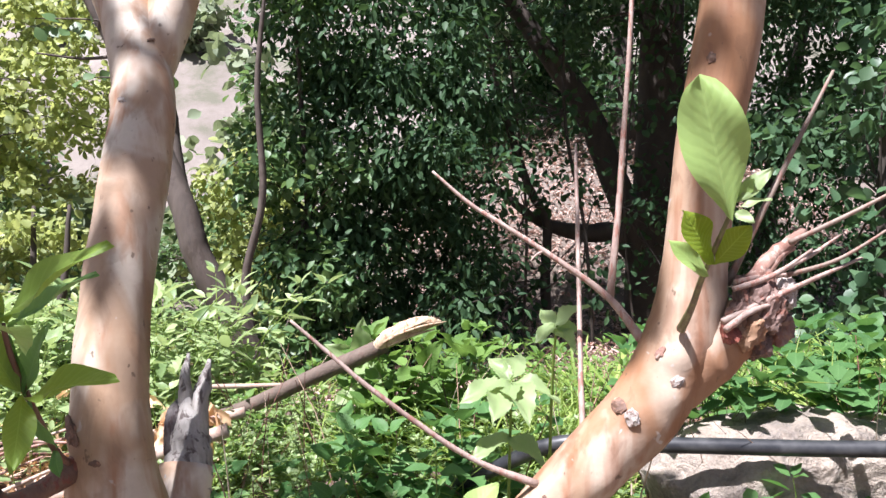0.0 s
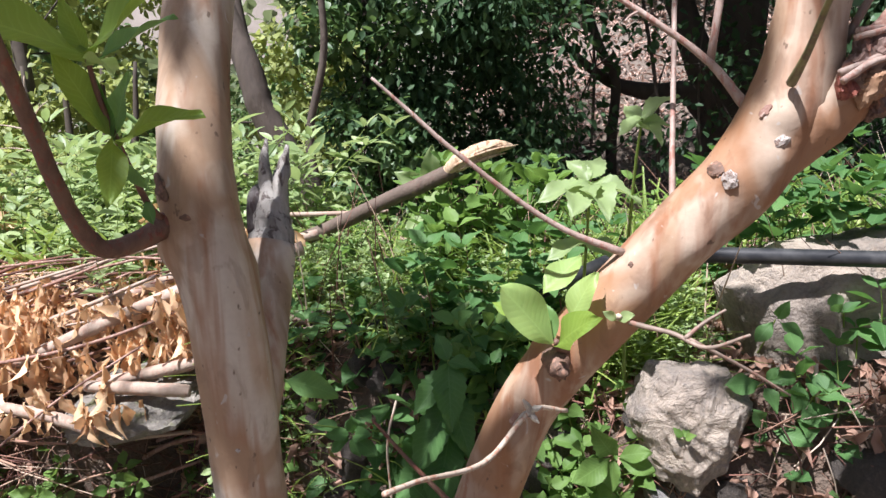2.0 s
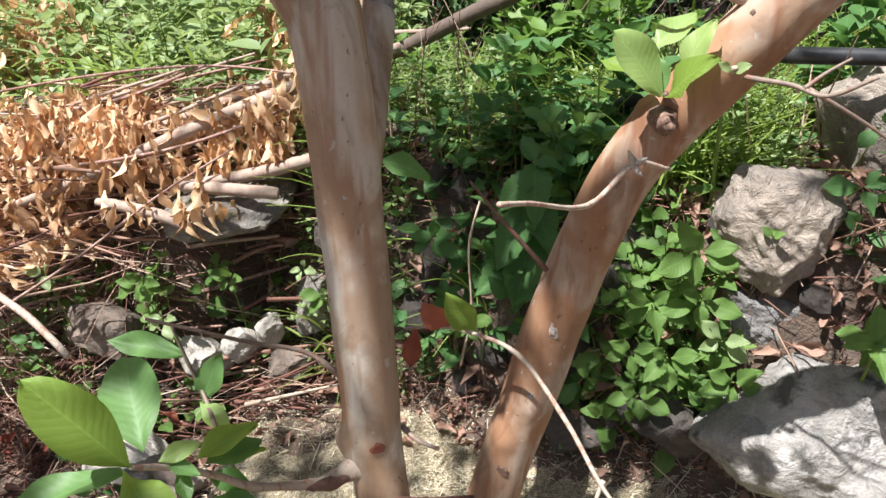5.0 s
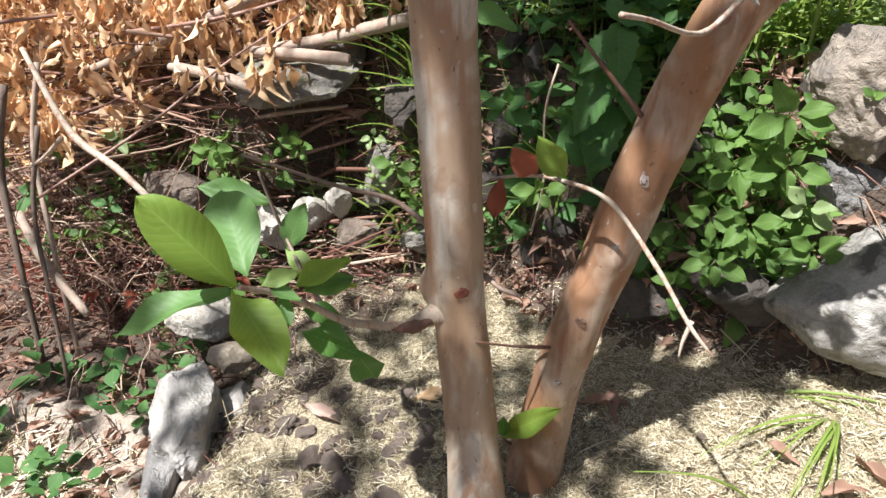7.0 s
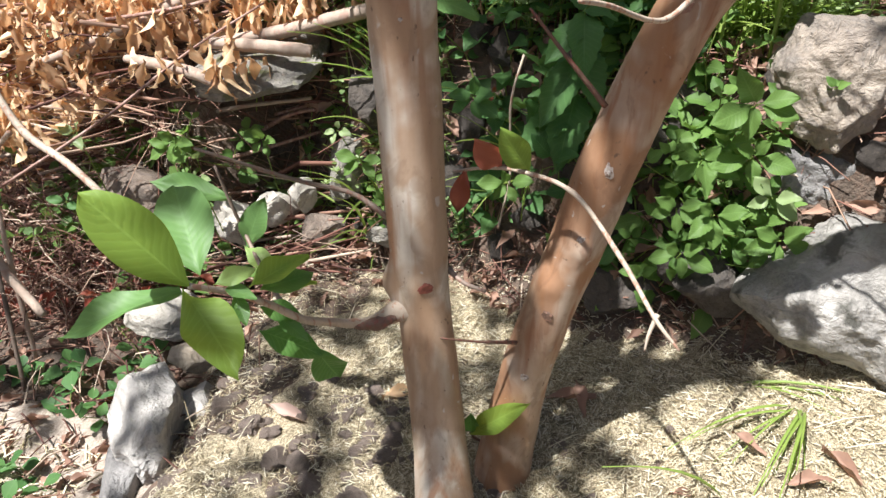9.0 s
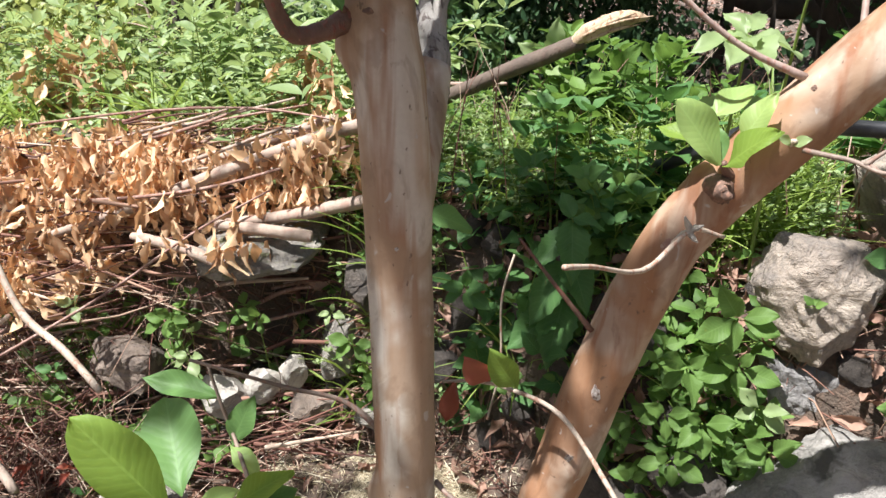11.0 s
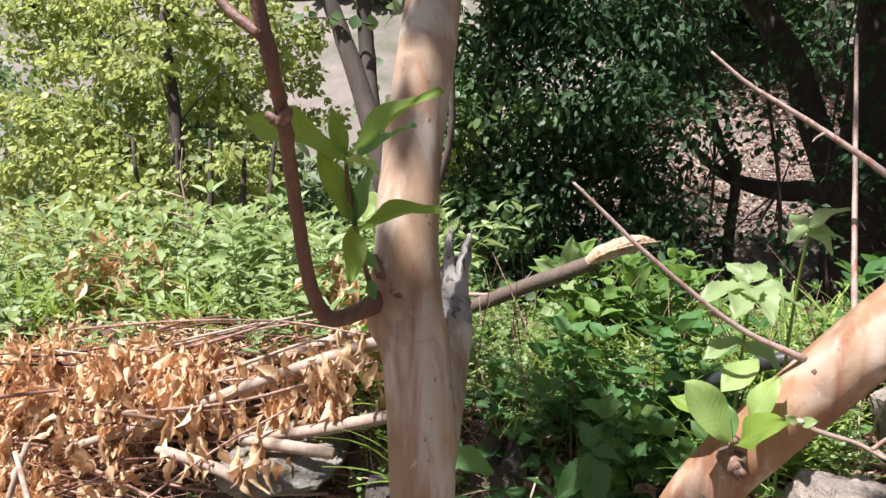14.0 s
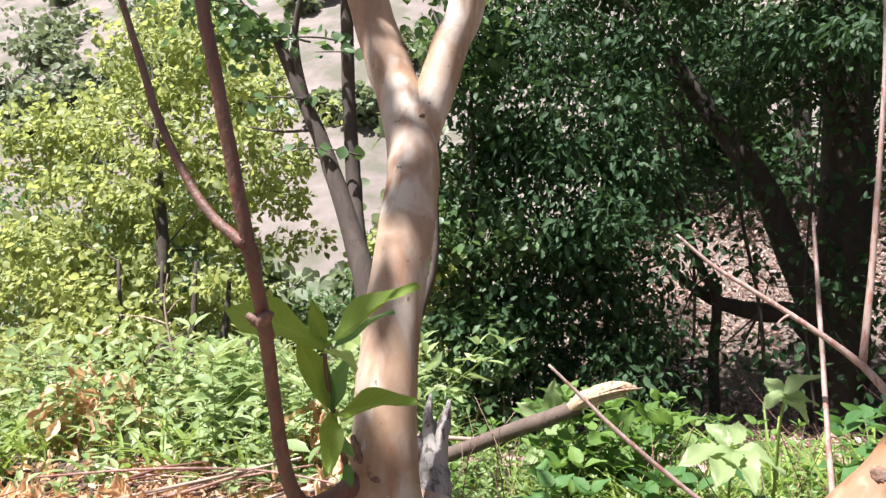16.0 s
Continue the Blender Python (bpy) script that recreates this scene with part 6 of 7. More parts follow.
plant("broad_leaved_weed", (-0.20, 1.55, 0.50), [(-0.20, 1.55, 0.50), (-0.205, 1.56, 0.68), (-0.21, 1.56, 0.80)],
      [((-0.21, 1.56, 0.79), (-0.185, 1.53, 0.88), (0.4, -0.8, 0.3)), ((-0.21, 1.56, 0.78), (-0.27, 1.52, 0.83), (0.2, -0.9, 0.4)), ((-0.21, 1.56, 0.77), (-0.15, 1.50, 0.76), (0, -0.5, 0.8)), ((-0.205, 1.56, 0.72), (-0.26, 1.50, 0.70), (0, -0.5, 0.8))], WEED_PALE, "weed with broad pale curled leaves")
plant("broad_leaved_weed", (-0.06, 1.55, 0.50), [(-0.06, 1.55, 0.50), (-0.062, 1.56, 0.66), (-0.062, 1.56, 0.76)],
      [((-0.062, 1.56, 0.76), (-0.02, 1.50, 0.83), (0.1, -0.9, 0.4)), ((-0.062, 1.56, 0.75), (-0.12, 1.49, 0.77), (0, -0.6, 0.7)), ((-0.062, 1.56, 0.73), (0.0, 1.48, 0.72), (0, -0.5, 0.8)), ((-0.062, 1.56, 0.70), (-0.10, 1.47, 0.65), (0, -0.6, 0.8))], WEED, "weed with broad bluish green leaves")

plant("nettle", (-0.095, 1.030, 0.370), [(-0.095, 1.030, 0.340), (-0.093, 1.020, 0.470), (-0.090, 1.010, 0.580)],
      [((-0.090, 1.005, 0.575), (-0.077, 0.930, 0.505), (0.1, -0.8, 0.6)), ((-0.091, 1.010, 0.560), (-0.140, 0.950, 0.520), (-0.1, -0.8, 0.6)), ((-0.092, 1.015, 0.520), (-0.050, 0.950, 0.450), (0.1, -0.8, 0.6)), ((-0.092, 1.015, 0.500), (-0.145, 0.945, 0.420), (-0.1, -0.8, 0.6)), ((-0.093, 1.020, 0.450), (-0.110, 0.935, 0.350), (0, -0.8, 0.6)), ((-0.093, 1.020, 0.420), (-0.185, 0.960, 0.370), (-0.2, -0.7, 0.7)), ((-0.090, 1.005, 0.580), (-0.040, 0.990, 0.580), (0.1, -0.5, 0.9)), ((-0.090, 1.010, 0.580), (-0.115, 1.040, 0.620), (-0.1, -0.7, 0.7))], NETTLE, "tall weed with large toothed bluish green leaves")
plant("bank_seedling", (0.375, 0.86, 0.36), [(0.375, 0.86, 0.30), (0.37, 0.82, 0.37), (0.366, 0.80, 0.42)],
      [((0.366, 0.80, 0.42), (0.41, 0.77, 0.44), (0, -0.6, 0.8)), ((0.366, 0.80, 0.42), (0.325, 0.78, 0.425), (0, -0.6, 0.8)), ((0.366, 0.80, 0.42), (0.37, 0.75, 0.40), (0, -0.7, 0.7)), ((0.366, 0.80, 0.42), (0.375, 0.83, 0.465), (0, -0.7, 0.5)), ((0.37, 0.82, 0.38), (0.42, 0.79, 0.37), (0, -0.6, 0.8))], WEED, "fresh green seedling among the rocks")
def seedling(spot, leaves, size, mat, label, turn=0.0, back=0.10):
    """A young plant that leans out of the bank: a bent stem and a loose ring of leaves facing the light."""
    c = np.array(spot)
    foot = c + np.array([0.015 * math.sin(turn * 7), back, 0.0])
    foot[2] = min(c[2] - 0.03, height(foot[0], foot[1]))
    ob = empty("seedling", tuple(foot), label, "plant", "seedlings on the bank")
    st = under(put("stem", tube_mesh("stem", [foot, (foot + c) / 2 + (0, 0.01, -0.015), c], [0.0018, 0.0015, 0.001], 6, 5), GRASS), ob)
    for k in range(leaves):
        a = turn + 2 * math.pi * k / leaves + RNG.normal(0, 0.2)
        way = np.array([math.cos(a), -0.45 + RNG.normal(0, 0.2), math.sin(a) * 0.75])
        leaf(c + way * 0.006, c + way * size * RNG.uniform(0.75, 1.15), (RNG.normal(0, 0.2), -0.75, 0.6), st, mat, 4 if k % 2 else 1, RNG.uniform(0.95, 1.2))


for k, (spot, n, size, mat) in enumerate([((-1.326, 1.0, 0.153), 5, 0.045, NETTLE), ((-1.136, 1.0, 0.149), 4, 0.042, NETTLE), ((-1.297, 0.95, 0.06), 4, 0.045, NETTLE), ((-0.887, 1.05, 0.278), 6, 0.045, WEED), ((-0.71, 1.10, 0.285), 5, 0.045, WEED), ((-0.484, 1.05, 0.285), 5, 0.042, WEED), ((-0.546, 1.10, 0.32), 4, 0.035, WEED_PALE), ((-1.52, 1.1, 0.19), 5, 0.04, WEED), ((-1.34, 1.08, 0.236), 5, 0.04, WEED),
                                          ((-0.804, 1.0, 0.235), 5, 0.04, WEED_PALE), ((-0.194, 0.99, 0.295), 5, 0.045, WEED), ((-0.275, 1.08, 0.41), 6, 0.055, NETTLE), ((-0.85, 1.02, 0.30), 5, 0.04, WEED), ((-1.06, 1.0, 0.31), 4, 0.035, WEED_PALE), ((-0.44, 1.05, 0.20), 5, 0.04, WEED), ((0.384, 0.86, 0.400), 5, 0.05, WEED), ((0.371, 0.95, 0.512), 3, 0.045, NETTLE), ((0.365, 0.96, 0.575), 3, 0.05, NETTLE), ((0.42, 0.98, 0.58), 4, 0.045, NETTLE), ((0.40, 1.04, 0.645), 3, 0.05, NETTLE),
                                          ((0.155, 0.89, 0.490), 5, 0.062, WEED), ((0.127, 0.87, 0.33), 5, 0.05, WEED), ((0.09, 0.86, 0.267), 5, 0.045, WEED), ((0.075, 0.88, 0.33), 5, 0.045, WEED), ((0.222, 0.87, 0.300), 5, 0.05, WEED), ((0.165, 0.89, 0.415), 5, 0.05, WEED), ((0.20, 0.88, 0.36), 4, 0.045, WEED_PALE), ((0.10, 0.90, 0.40), 5, 0.05, WEED), ((0.47, 0.99, 0.50), 4, 0.05, NETTLE), ((0.405, 0.845, 0.402), 6, 0.016, YELLOWLEAF), ((-0.238, 1.08, 0.421), 2, 0.022, REDLEAF)]):
    seedling(spot, n, size, mat, {WEED: "bright green seedling on the stone bank", NETTLE: "dark green seedling on the stone bank", WEED_PALE: "pale green seedling on the stone bank", YELLOWLEAF: "small yellow flower among green leaves", REDLEAF: "small red seed pod on a green stem"}[mat], k * 1.3)
put("vine_tendril", tube_mesh("vine_tendril", [(0.44, 0.98, 0.60), (0.435, 0.95, 0.52), (0.405, 0.93, 0.44), (0.42, 0.91, 0.385), (0.47, 0.90, 0.36)], 0.003, 7, 8), DRYTWIG, None, "pale hanging vine tendril on the bank", "vine")
put("vine_tendril", tube_mesh("vine_tendril", [(-0.185, 1.06, 0.50), (-0.20, 1.03, 0.42), (-0.195, 1.02, 0.30), (-0.21, 1.0, 0.20)], 0.0022, 7, 8), DRYTWIG, None, "thin pale tendril hanging on the bank", "vine")

# ---------------------------------------------------------------- brush pile
def branch(name, points, radii, mat, label, category="branch", group="cut branches in the brush", **k):
    return put(name, tube_mesh(name, points, radii, **k), mat, None, label, category, group)


branch("cut_branch", [(-0.42, 1.30, 0.70), (-0.589, 1.25, 0.651), (-0.80, 1.18, 0.57), (-1.02, 1.13, 0.478), (-1.2, 1.1, 0.41)], [0.014, 0.0145, 0.0135, 0.011, 0.009], PALELOG, "long pale cut branch lying on dry leaves", sides=12, rough=0.1, ragged=0.01)
branch("cut_branch", [(-0.42, 1.40, 0.71), (-0.60, 1.35, 0.675), (-0.80, 1.30, 0.60), (-1.02, 1.25, 0.52)], [0.011, 0.011, 0.012, 0.012], PALELOG, "thin pale cut branch on dry leaves", sides=10, rough=0.1, seed=2)
branch("cut_branch", [(-0.975, 1.085, 0.438), (-0.933, 1.08, 0.436), (-0.847, 1.07, 0.429), (-0.79, 1.065, 0.417), (-0.748, 1.06, 0.404)], [0.008, 0.011, 0.012, 0.012, 0.010], PALELOG, "whitish bent dead branch on a slab", sides=10, rough=0.2, seed=3)
branch("cut_branch", [(-0.38, 1.25, 0.545), (-0.512, 1.20, 0.525), (-0.65, 1.165, 0.492), (-0.79, 1.14, 0.468)], [0.012, 0.014, 0.013, 0.010], PALELOG, "grey cut branch on dry leaves", sides=10, rough=0.12, seed=4)
branch("cut_branch", [(-0.80, 1.12, 0.470), (-0.698, 1.12, 0.468), (-0.622, 1.13, 0.462), (-0.60, 1.135, 0.460)], [0.011, 0.013, 0.013, 0.011], PALELOG, "short whitish branch lying on a slab", sides=10, rough=0.2, seed=13)
branch("cut_branch", [(0.05, 1.35, 0.60), (-0.15, 1.32, 0.595), (-0.35, 1.28, 0.57), (-0.48, 1.24, 0.56)], [0.010, 0.012, 0.013, 0.013], LOGBARK, "dark branch lying in the weeds", sides=10, rough=0.1, seed=7)
brk = empty("broken_branch", (-0.44, 1.5, 0.68), "broken brown branch with a pale split end", "branch")
under(put("bark", tube_mesh("bark", [(-0.56, 1.52, 0.655), (-0.434, 1.50, 0.701), (-0.292, 1.47, 0.767), (-0.20, 1.455, 0.806), (-0.128, 1.45, 0.838)], [0.016, 0.017, 0.017, 0.018, 0.017], 14, 8, 0.08), LOGBARK), brk)
under(put("split_wood", tube_mesh("split_wood", [(-0.150, 1.447, 0.829), (-0.120, 1.443, 0.852), (-0.080, 1.44, 0.873), (-0.040, 1.44, 0.884), (-0.008, 1.44, 0.885)], [0.012, 0.0195, 0.0185, 0.015, 0.005], 12, 6, 0.12, seed=3, ragged=0.03), BAREWOOD, None, "pale split wood"), brk)
for a, b, r in [((-0.13, 1.425, 0.845), (-0.03, 1.422, 0.893), 0.0045), ((-0.12, 1.43, 0.838), (-0.02, 1.428, 0.872), 0.0040), ((-0.10, 1.42, 0.862), (0.004, 1.425, 0.888), 0.0030)]:
    under(put("splinter", tube_mesh("splinter", [a, (np.array(a) + np.array(b)) / 2 + (0, 0, 0.004), b], [r, r, r * 0.3], 6, 4, 0.3), BAREWOOD), brk)
branch("dead_twig", [(-0.60, 1.60, 0.72), (-0.45, 1.58, 0.725), (-0.30, 1.55, 0.735)], [0.006, 0.006, 0.004], PALELOG, "thin pale dead twig", "twig", sides=7)
branch("stick", [(-0.99, 0.76, 0.55), (-0.90, 0.72, 0.435), (-0.80, 0.69, 0.395), (-0.715, 0.66, 0.355)], [0.004, 0.006, 0.006, 0.005], DRYTWIG, "pale dry stick leaning in the brush", "stick", sides=8, rough=0.1)
branch("stick", [(-0.90, 0.70, 0.43), (-1.0, 0.75, 0.37), (-1.10, 0.80, 0.32)], [0.004, 0.003, 0.002], DRYTWIG, "thin dry side stick in the brush", "stick", sides=7)
branch("stick", [(-1.26, 0.88, 0.17), (-1.17, 0.83, 0.09), (-1.07, 0.80, 0.005)], [0.009, 0.010, 0.009], PALELOG, "pale stick leaning on the bank", "stick", sides=9, rough=0.1, ragged=0.01)
branch("stick", [(-1.10, 0.80, 0.26), (-0.95, 0.95, 0.36), (-0.83, 1.08, 0.46), (-0.70, 1.16, 0.54)], [0.003, 0.003, 0.0025, 0.002], REDWOOD, "long thin red stem in the brush", "stick", sides=7)
branch("stick", [(-1.30, 1.15, 0.47), (-1.05, 1.12, 0.50), (-0.80, 1.15, 0.545), (-0.55, 1.22, 0.63)], [0.004, 0.004, 0.0035, 0.003], REDWOOD, "long thin red stem across the brush", "stick", sides=7)
branch("stick", [(-1.45, 1.35, 0.60), (-1.1, 1.32, 0.655), (-0.8, 1.30, 0.68), (-0.55, 1.30, 0.66)], [0.003, 0.003, 0.003, 0.002], REDWOOD, "thin arching red stem over dry leaves", "stick", sides=7)
lines, radii = [], []
for _ in range(5200):
    x, y = RNG.uniform(-1.55, -0.58), RNG.uniform(0.84, 1.22)
    if noise.noise(Vector((x * 9, y * 9, 3))) < 0.08:
        continue
    if x > -0.90 and (y < 1.02 or y > 1.06):
        continue
    q = np.array([x, y, height(x, y) + RNG.uniform(0.0, 0.13 if x > -0.85 else 0.17)])
    d = RNG.normal(0, 1, 3) * (0.03, 0.016, 0.022) + (0, 0, -0.006)
    line = [q]
    for _ in range(5):
        d = d + RNG.normal(0, 0.010, 3) + (0, 0, -0.003)
        line.append(line[-1] + d)
    lines.append(line)
    radii.append(RNG.choice([0.0008, 0.001, 0.0013, 0.0018]))
put("dry_tangle", strands_mesh("dry_tangle", lines, radii, 4), REDLITTER, None, "tangle of thin curling reddish dry stems", "dry stems", "", "stuff")
for k, (x, y, z, r) in enumerate([(-1.20, 0.98, 0.46, 0.006), (-1.27, 0.95, 0.42, 0.008), (-1.33, 1.0, 0.44, 0.005), (-1.16, 0.90, 0.36, 0.005), (-1.40, 0.96, 0.40, 0.007)]):
    branch("stick", [(x, y, z), (x - 0.02, y - 0.05, z - 0.16), (x + 0.03, y - 0.12, z - 0.33), (x + 0.06, y - 0.17, height(x + 0.06, y - 0.17))], [r, r * 0.95, r * 0.85, r * 0.8], LOGBARK if k % 2 else PALELOG, "brown dry stalk hanging from the brush", "stick", sides=8, rough=0.15, seed=k)
for k in range(40):
    x, y, a, l = RNG.uniform(-1.6, -0.66), RNG.uniform(1.06, 1.36), RNG.normal(0.3, 0.25), RNG.uniform(0.2, 0.5)
    d, q, r = np.array([math.cos(a), 0.5 * math.sin(a), 0.28 * math.cos(a)]) * l / 2, np.array([x, y, height(x, y) + RNG.uniform(0.06, 0.12)]), RNG.uniform(0.0025, 0.007)
    branch("cut_branch", [q - d, q + RNG.normal(0, 0.012, 3), q + d], [r, r * 0.9, r * 0.6], (PALELOG, REDWOOD, REDWOOD)[k % 3], ("pale cut branch on top of dry leaves", "reddish cut stem on top of dry leaves", "reddish cut stem on top of dry leaves")[k % 3], sides=8, rough=0.12, seed=k)
lines, radii = [], []
for k in range(720):
    x, y = RNG.uniform(-1.9, -0.5), RNG.uniform(1.02, 1.45)
    a, l = RNG.normal(0.25, 0.5), RNG.uniform(0.1, 0.38)
    z = height(x, y) + RNG.uniform(0.0, 0.11)
    if k % 3 == 0:
        x, z = RNG.uniform(-1.75, -0.95), RNG.uniform(0.27, 0.58)
        y = 1.02 + 0.75 * max(0.0, z - 0.34) + RNG.uniform(0.0, 0.14)
    d = np.array([math.cos(a), math.sin(a) * 0.6, RNG.normal(0.12, 0.15)]) * l
    lines.append([np.array([x, y, z]) - d / 2, np.array([x, y, z]) + RNG.normal(0, 0.008, 3), np.array([x, y, z]) + d / 2])
    radii.append(RNG.choice([0.0012, 0.0015, 0.002, 0.003, 0.005]))
put("brushwood", strands_mesh("brushwood", lines, radii, 6), REDLITTER, None, "heap of thin reddish dry twigs", "brush", "", "stuff")


def dry_heap(name, n, where, size, label, hang=1.1):
    p = np.array([where() for _ in range(n)])
    w = flat_ways(n, 0.5)
    w[:, 2] -= hang * RNG.uniform(0.3, 2.2, n)
    q, t = frames_for(p, w, unit(n), RNG.uniform(*size, n))
    put(name, scatter_mesh(name, [DRY_A, DRY_B, DRY_C, DRY_D], q, t), DRYLEAF, None, label, "dry leaves", "", "stuff")


def on_heap():
    """A spot in the heap: it lies thin on the slab and hangs over the bank's face farther along."""
    while True:
        x, z = RNG.uniform(-1.75, -0.62), RNG.uniform(0.27, 0.66)
        y = 1.02 + 0.75 * max(0.0, z - 0.34) + RNG.uniform(-0.03, 0.14)
        if x > -0.95:
            if RNG.random() < 0.62:
                continue
            y = RNG.uniform(1.04, 1.42)
            z = height(x, y) + RNG.uniform(0.02, 0.11)
        low = 0.43 - 0.12 * smooth(-0.95, -1.2, x) + 0.05 * noise.noise(Vector((x * 8, y * 8, 0)))
        if low < z < 0.66 - 0.07 * smooth(-0.8, -1.3, x):
            return x, y, z


nodes = [np.array(a) + (np.array(c) - np.array(a)) * RNG.random() + RNG.normal(0, 0.012, 3) for a, c in [((-0.50, 1.28, 0.69), (-1.2, 1.09, 0.43)), ((-0.48, 1.38, 0.71), (-1.02, 1.24, 0.54)), ((-0.45, 1.25, 0.59), (-0.9, 1.14, 0.50)), ((-1.3, 1.13, 0.49), (-0.55, 1.2, 0.64))] for _ in range(24)]
while len(nodes) < 560:
    v = on_heap()
    if noise.noise(Vector((v[0] * 6, v[1] * 6, v[2] * 6))) > -0.12:
        nodes.append(v)
dry_heap("dry_leaves", 2700, lambda: np.array(nodes[RNG.integers(len(nodes))]) + RNG.normal(0, 1, 3) * (0.024, 0.018, 0.018), (0.022, 0.075), "orange tan dry leaves still hanging on cut branches", 2.4)
dry_heap("dry_leaves", 420, lambda: np.array(on_heap()) + (0, 0, -0.03), (0.03, 0.06), "brown dry leaves fallen into the heap", 0.2)
dry_heap("dry_leaves", 26, lambda: np.array((RNG.uniform(-0.92, -0.66), RNG.uniform(1.03, 1.12), RNG.uniform(0.44, 0.50))), (0.04, 0.085), "tan dry leaves draped over a slab", 2.4)
dry_heap("dry_leaves", 70, lambda: np.array((-0.81, 1.60, 0.70)) + RNG.normal(0, 1, 3) * (0.035, 0.03, 0.05), (0.04, 0.08), "bunch of orange dry leaves behind the stem")
dry_heap("dry_leaves", 130, lambda: np.array((-1.80, 1.93, 0.66)) + RNG.normal(0, 1, 3) * (0.10, 0.06, 0.08), (0.04, 0.09), "bunch of orange dry leaves in the weeds")

# ---------------------------------------------------------------- bushes and trees behind
FAR = blade(1, 3, 0.50, 0.42, 0.3, 0.3)
FAR_ROUND = blade(1, 4, 0.80, 0.5, 0.25, 0.2, 0.0, 0.5)


def clumps(n, box, keep=None):
    c = np.stack([RNG.uniform(box[2 * k], box[2 * k + 1], n) for k in range(3)], 1)
    return c if keep is None else c[[bool(keep(*v)) for v in c]]


def crown(centres, radius, per, size, droop=0.3, spread_z=0.8, facing=(0, -0.15, 0.8)):
    places, ways, sizes = [], [], []
    for c in centres:
        r = RNG.uniform(*radius)
        d = unit(per)
        d[:, 2] *= spread_z
        places.append(c + d * (RNG.random((per, 1)) ** 0.45) * r)
        ways.append(d * 0.5 + unit(per) * 0.7 + np.array([0, 0, -droop]))
        sizes.append(RNG.uniform(*size, per))
    p, w, s = np.concatenate(places), np.concatenate(ways), np.concatenate(sizes)
    return frames_for(p, w, unit(len(p)) * 0.7 + np.array(facing), s)


def tree_of(name, where, trunks, mat, centres, radius, per, size, leafmat, label, category="tree", droop=0.3, templates=(FAR,), sides=10, twigs=0, facing=(0, -0.15, 0.8)):
    ob = empty(name, where, label, category)
    for k, (pts, rad) in enumerate(trunks):
        under(put("trunk" if k == 0 else "limb", tube_mesh("limb", pts, rad, sides, 6, 0.12, seed=k), mat), ob)
    if twigs:
        ends = centres[RNG.permutation(len(centres))[:twigs]]
        root = [np.array(p) for pts, _ in trunks for p in pts[1:]]
        lines = []
        for e in ends:
            s = min(root, key=lambda r: np.linalg.norm(r - e))
            lines.append([s, (s + e) / 2 + RNG.normal(0, 0.08, 3), e])
        under(put("twigwork", strands_mesh("twigwork", lines, [0.009] * len(lines), 5), mat, None, "", "", "", "stuff"), ob)
    q, t = crown(centres, radius, per, size, droop, 0.8, facing)
    under(put("crown", scatter_mesh("crown", list(templates), q, t), leafmat), ob)
    return ob


# yellow green bush on the left
c = clumps(540, (-6.2, -2.75, 0.0, 1.5, 0.5, 4.0), lambda x, y, z: ((x + 4.42) / 1.52) ** 2 + ((z - 1.80) / 2.12) ** 2 < 1.05 and noise.noise(Vector((x * 2.2, z * 2.2, 3))) > -0.28)
c[:, 1] += 4.0 + 1.3 * (c[:, 2] / 3.3) ** 1.2
tree_of("bush", (-3.7, 4.7, 0.0), [([(-3.7, 4.75, -0.05), (-3.62, 4.7, 0.7), (-3.66, 4.75, 1.4), (-3.9, 4.9, 2.4)], [0.075, 0.065, 0.05, 0.025])] + [([(x, 4.6, -0.05), (x + 0.05 + 0.1 * k, 4.5, 0.6), (x + 0.15 * k - 0.1, 4.6, 1.3)], [0.04, 0.03, 0.012]) for k, x in enumerate((-3.85, -3.6, -3.45, -3.3, -3.2))],
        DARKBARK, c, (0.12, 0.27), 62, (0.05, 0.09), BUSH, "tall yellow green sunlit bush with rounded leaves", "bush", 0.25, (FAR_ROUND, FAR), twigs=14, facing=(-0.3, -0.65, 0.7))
c = clumps(34, (-4.6, -1.9, 3.6, 4.4, 0.15, 0.7))
tree_of("undergrowth", (-3.2, 4.0, 0.0), [([(-3.2, 4.0, -0.05), (-3.2, 4.0, 0.4), (-3.1, 4.0, 0.7)], [0.03, 0.02, 0.01])], GREYBARK, c, (0.16, 0.30), 90, (0.04, 0.08), BUSH, "low sunlit green undergrowth", "bush", 0.2, (FAR,), twigs=20)
c = clumps(80, (-9.5, -4.6, 6.0, 8.5, -0.3, 2.3))
tree_of("dark_bush", (-6.5, 7.0, -0.2), [([(-6.5, 7.0, -0.4), (-6.5, 7.0, 1.0), (-6.4, 7.0, 2.4)], [0.12, 0.10, 0.05])], DARKBARK, c, (0.3, 0.6), 120, (0.07, 0.12), MIDLEAF, "dense dark green bush behind", "bush", 0.3, (FAR,))
bare = empty("bare_twig", (-2.50, 3.4, 0.2), "pale bare forked twig standing in the weeds", "twig")
under(put("stem", tube_mesh("stem", [(-2.50, 3.4, 0.10), (-2.53, 3.4, 0.60), (-2.62, 3.4, 0.98), (-2.61, 3.4, 1.17)], [0.009, 0.008, 0.006, 0.003], 7, 5, 0.15), DRYTWIG), bare)
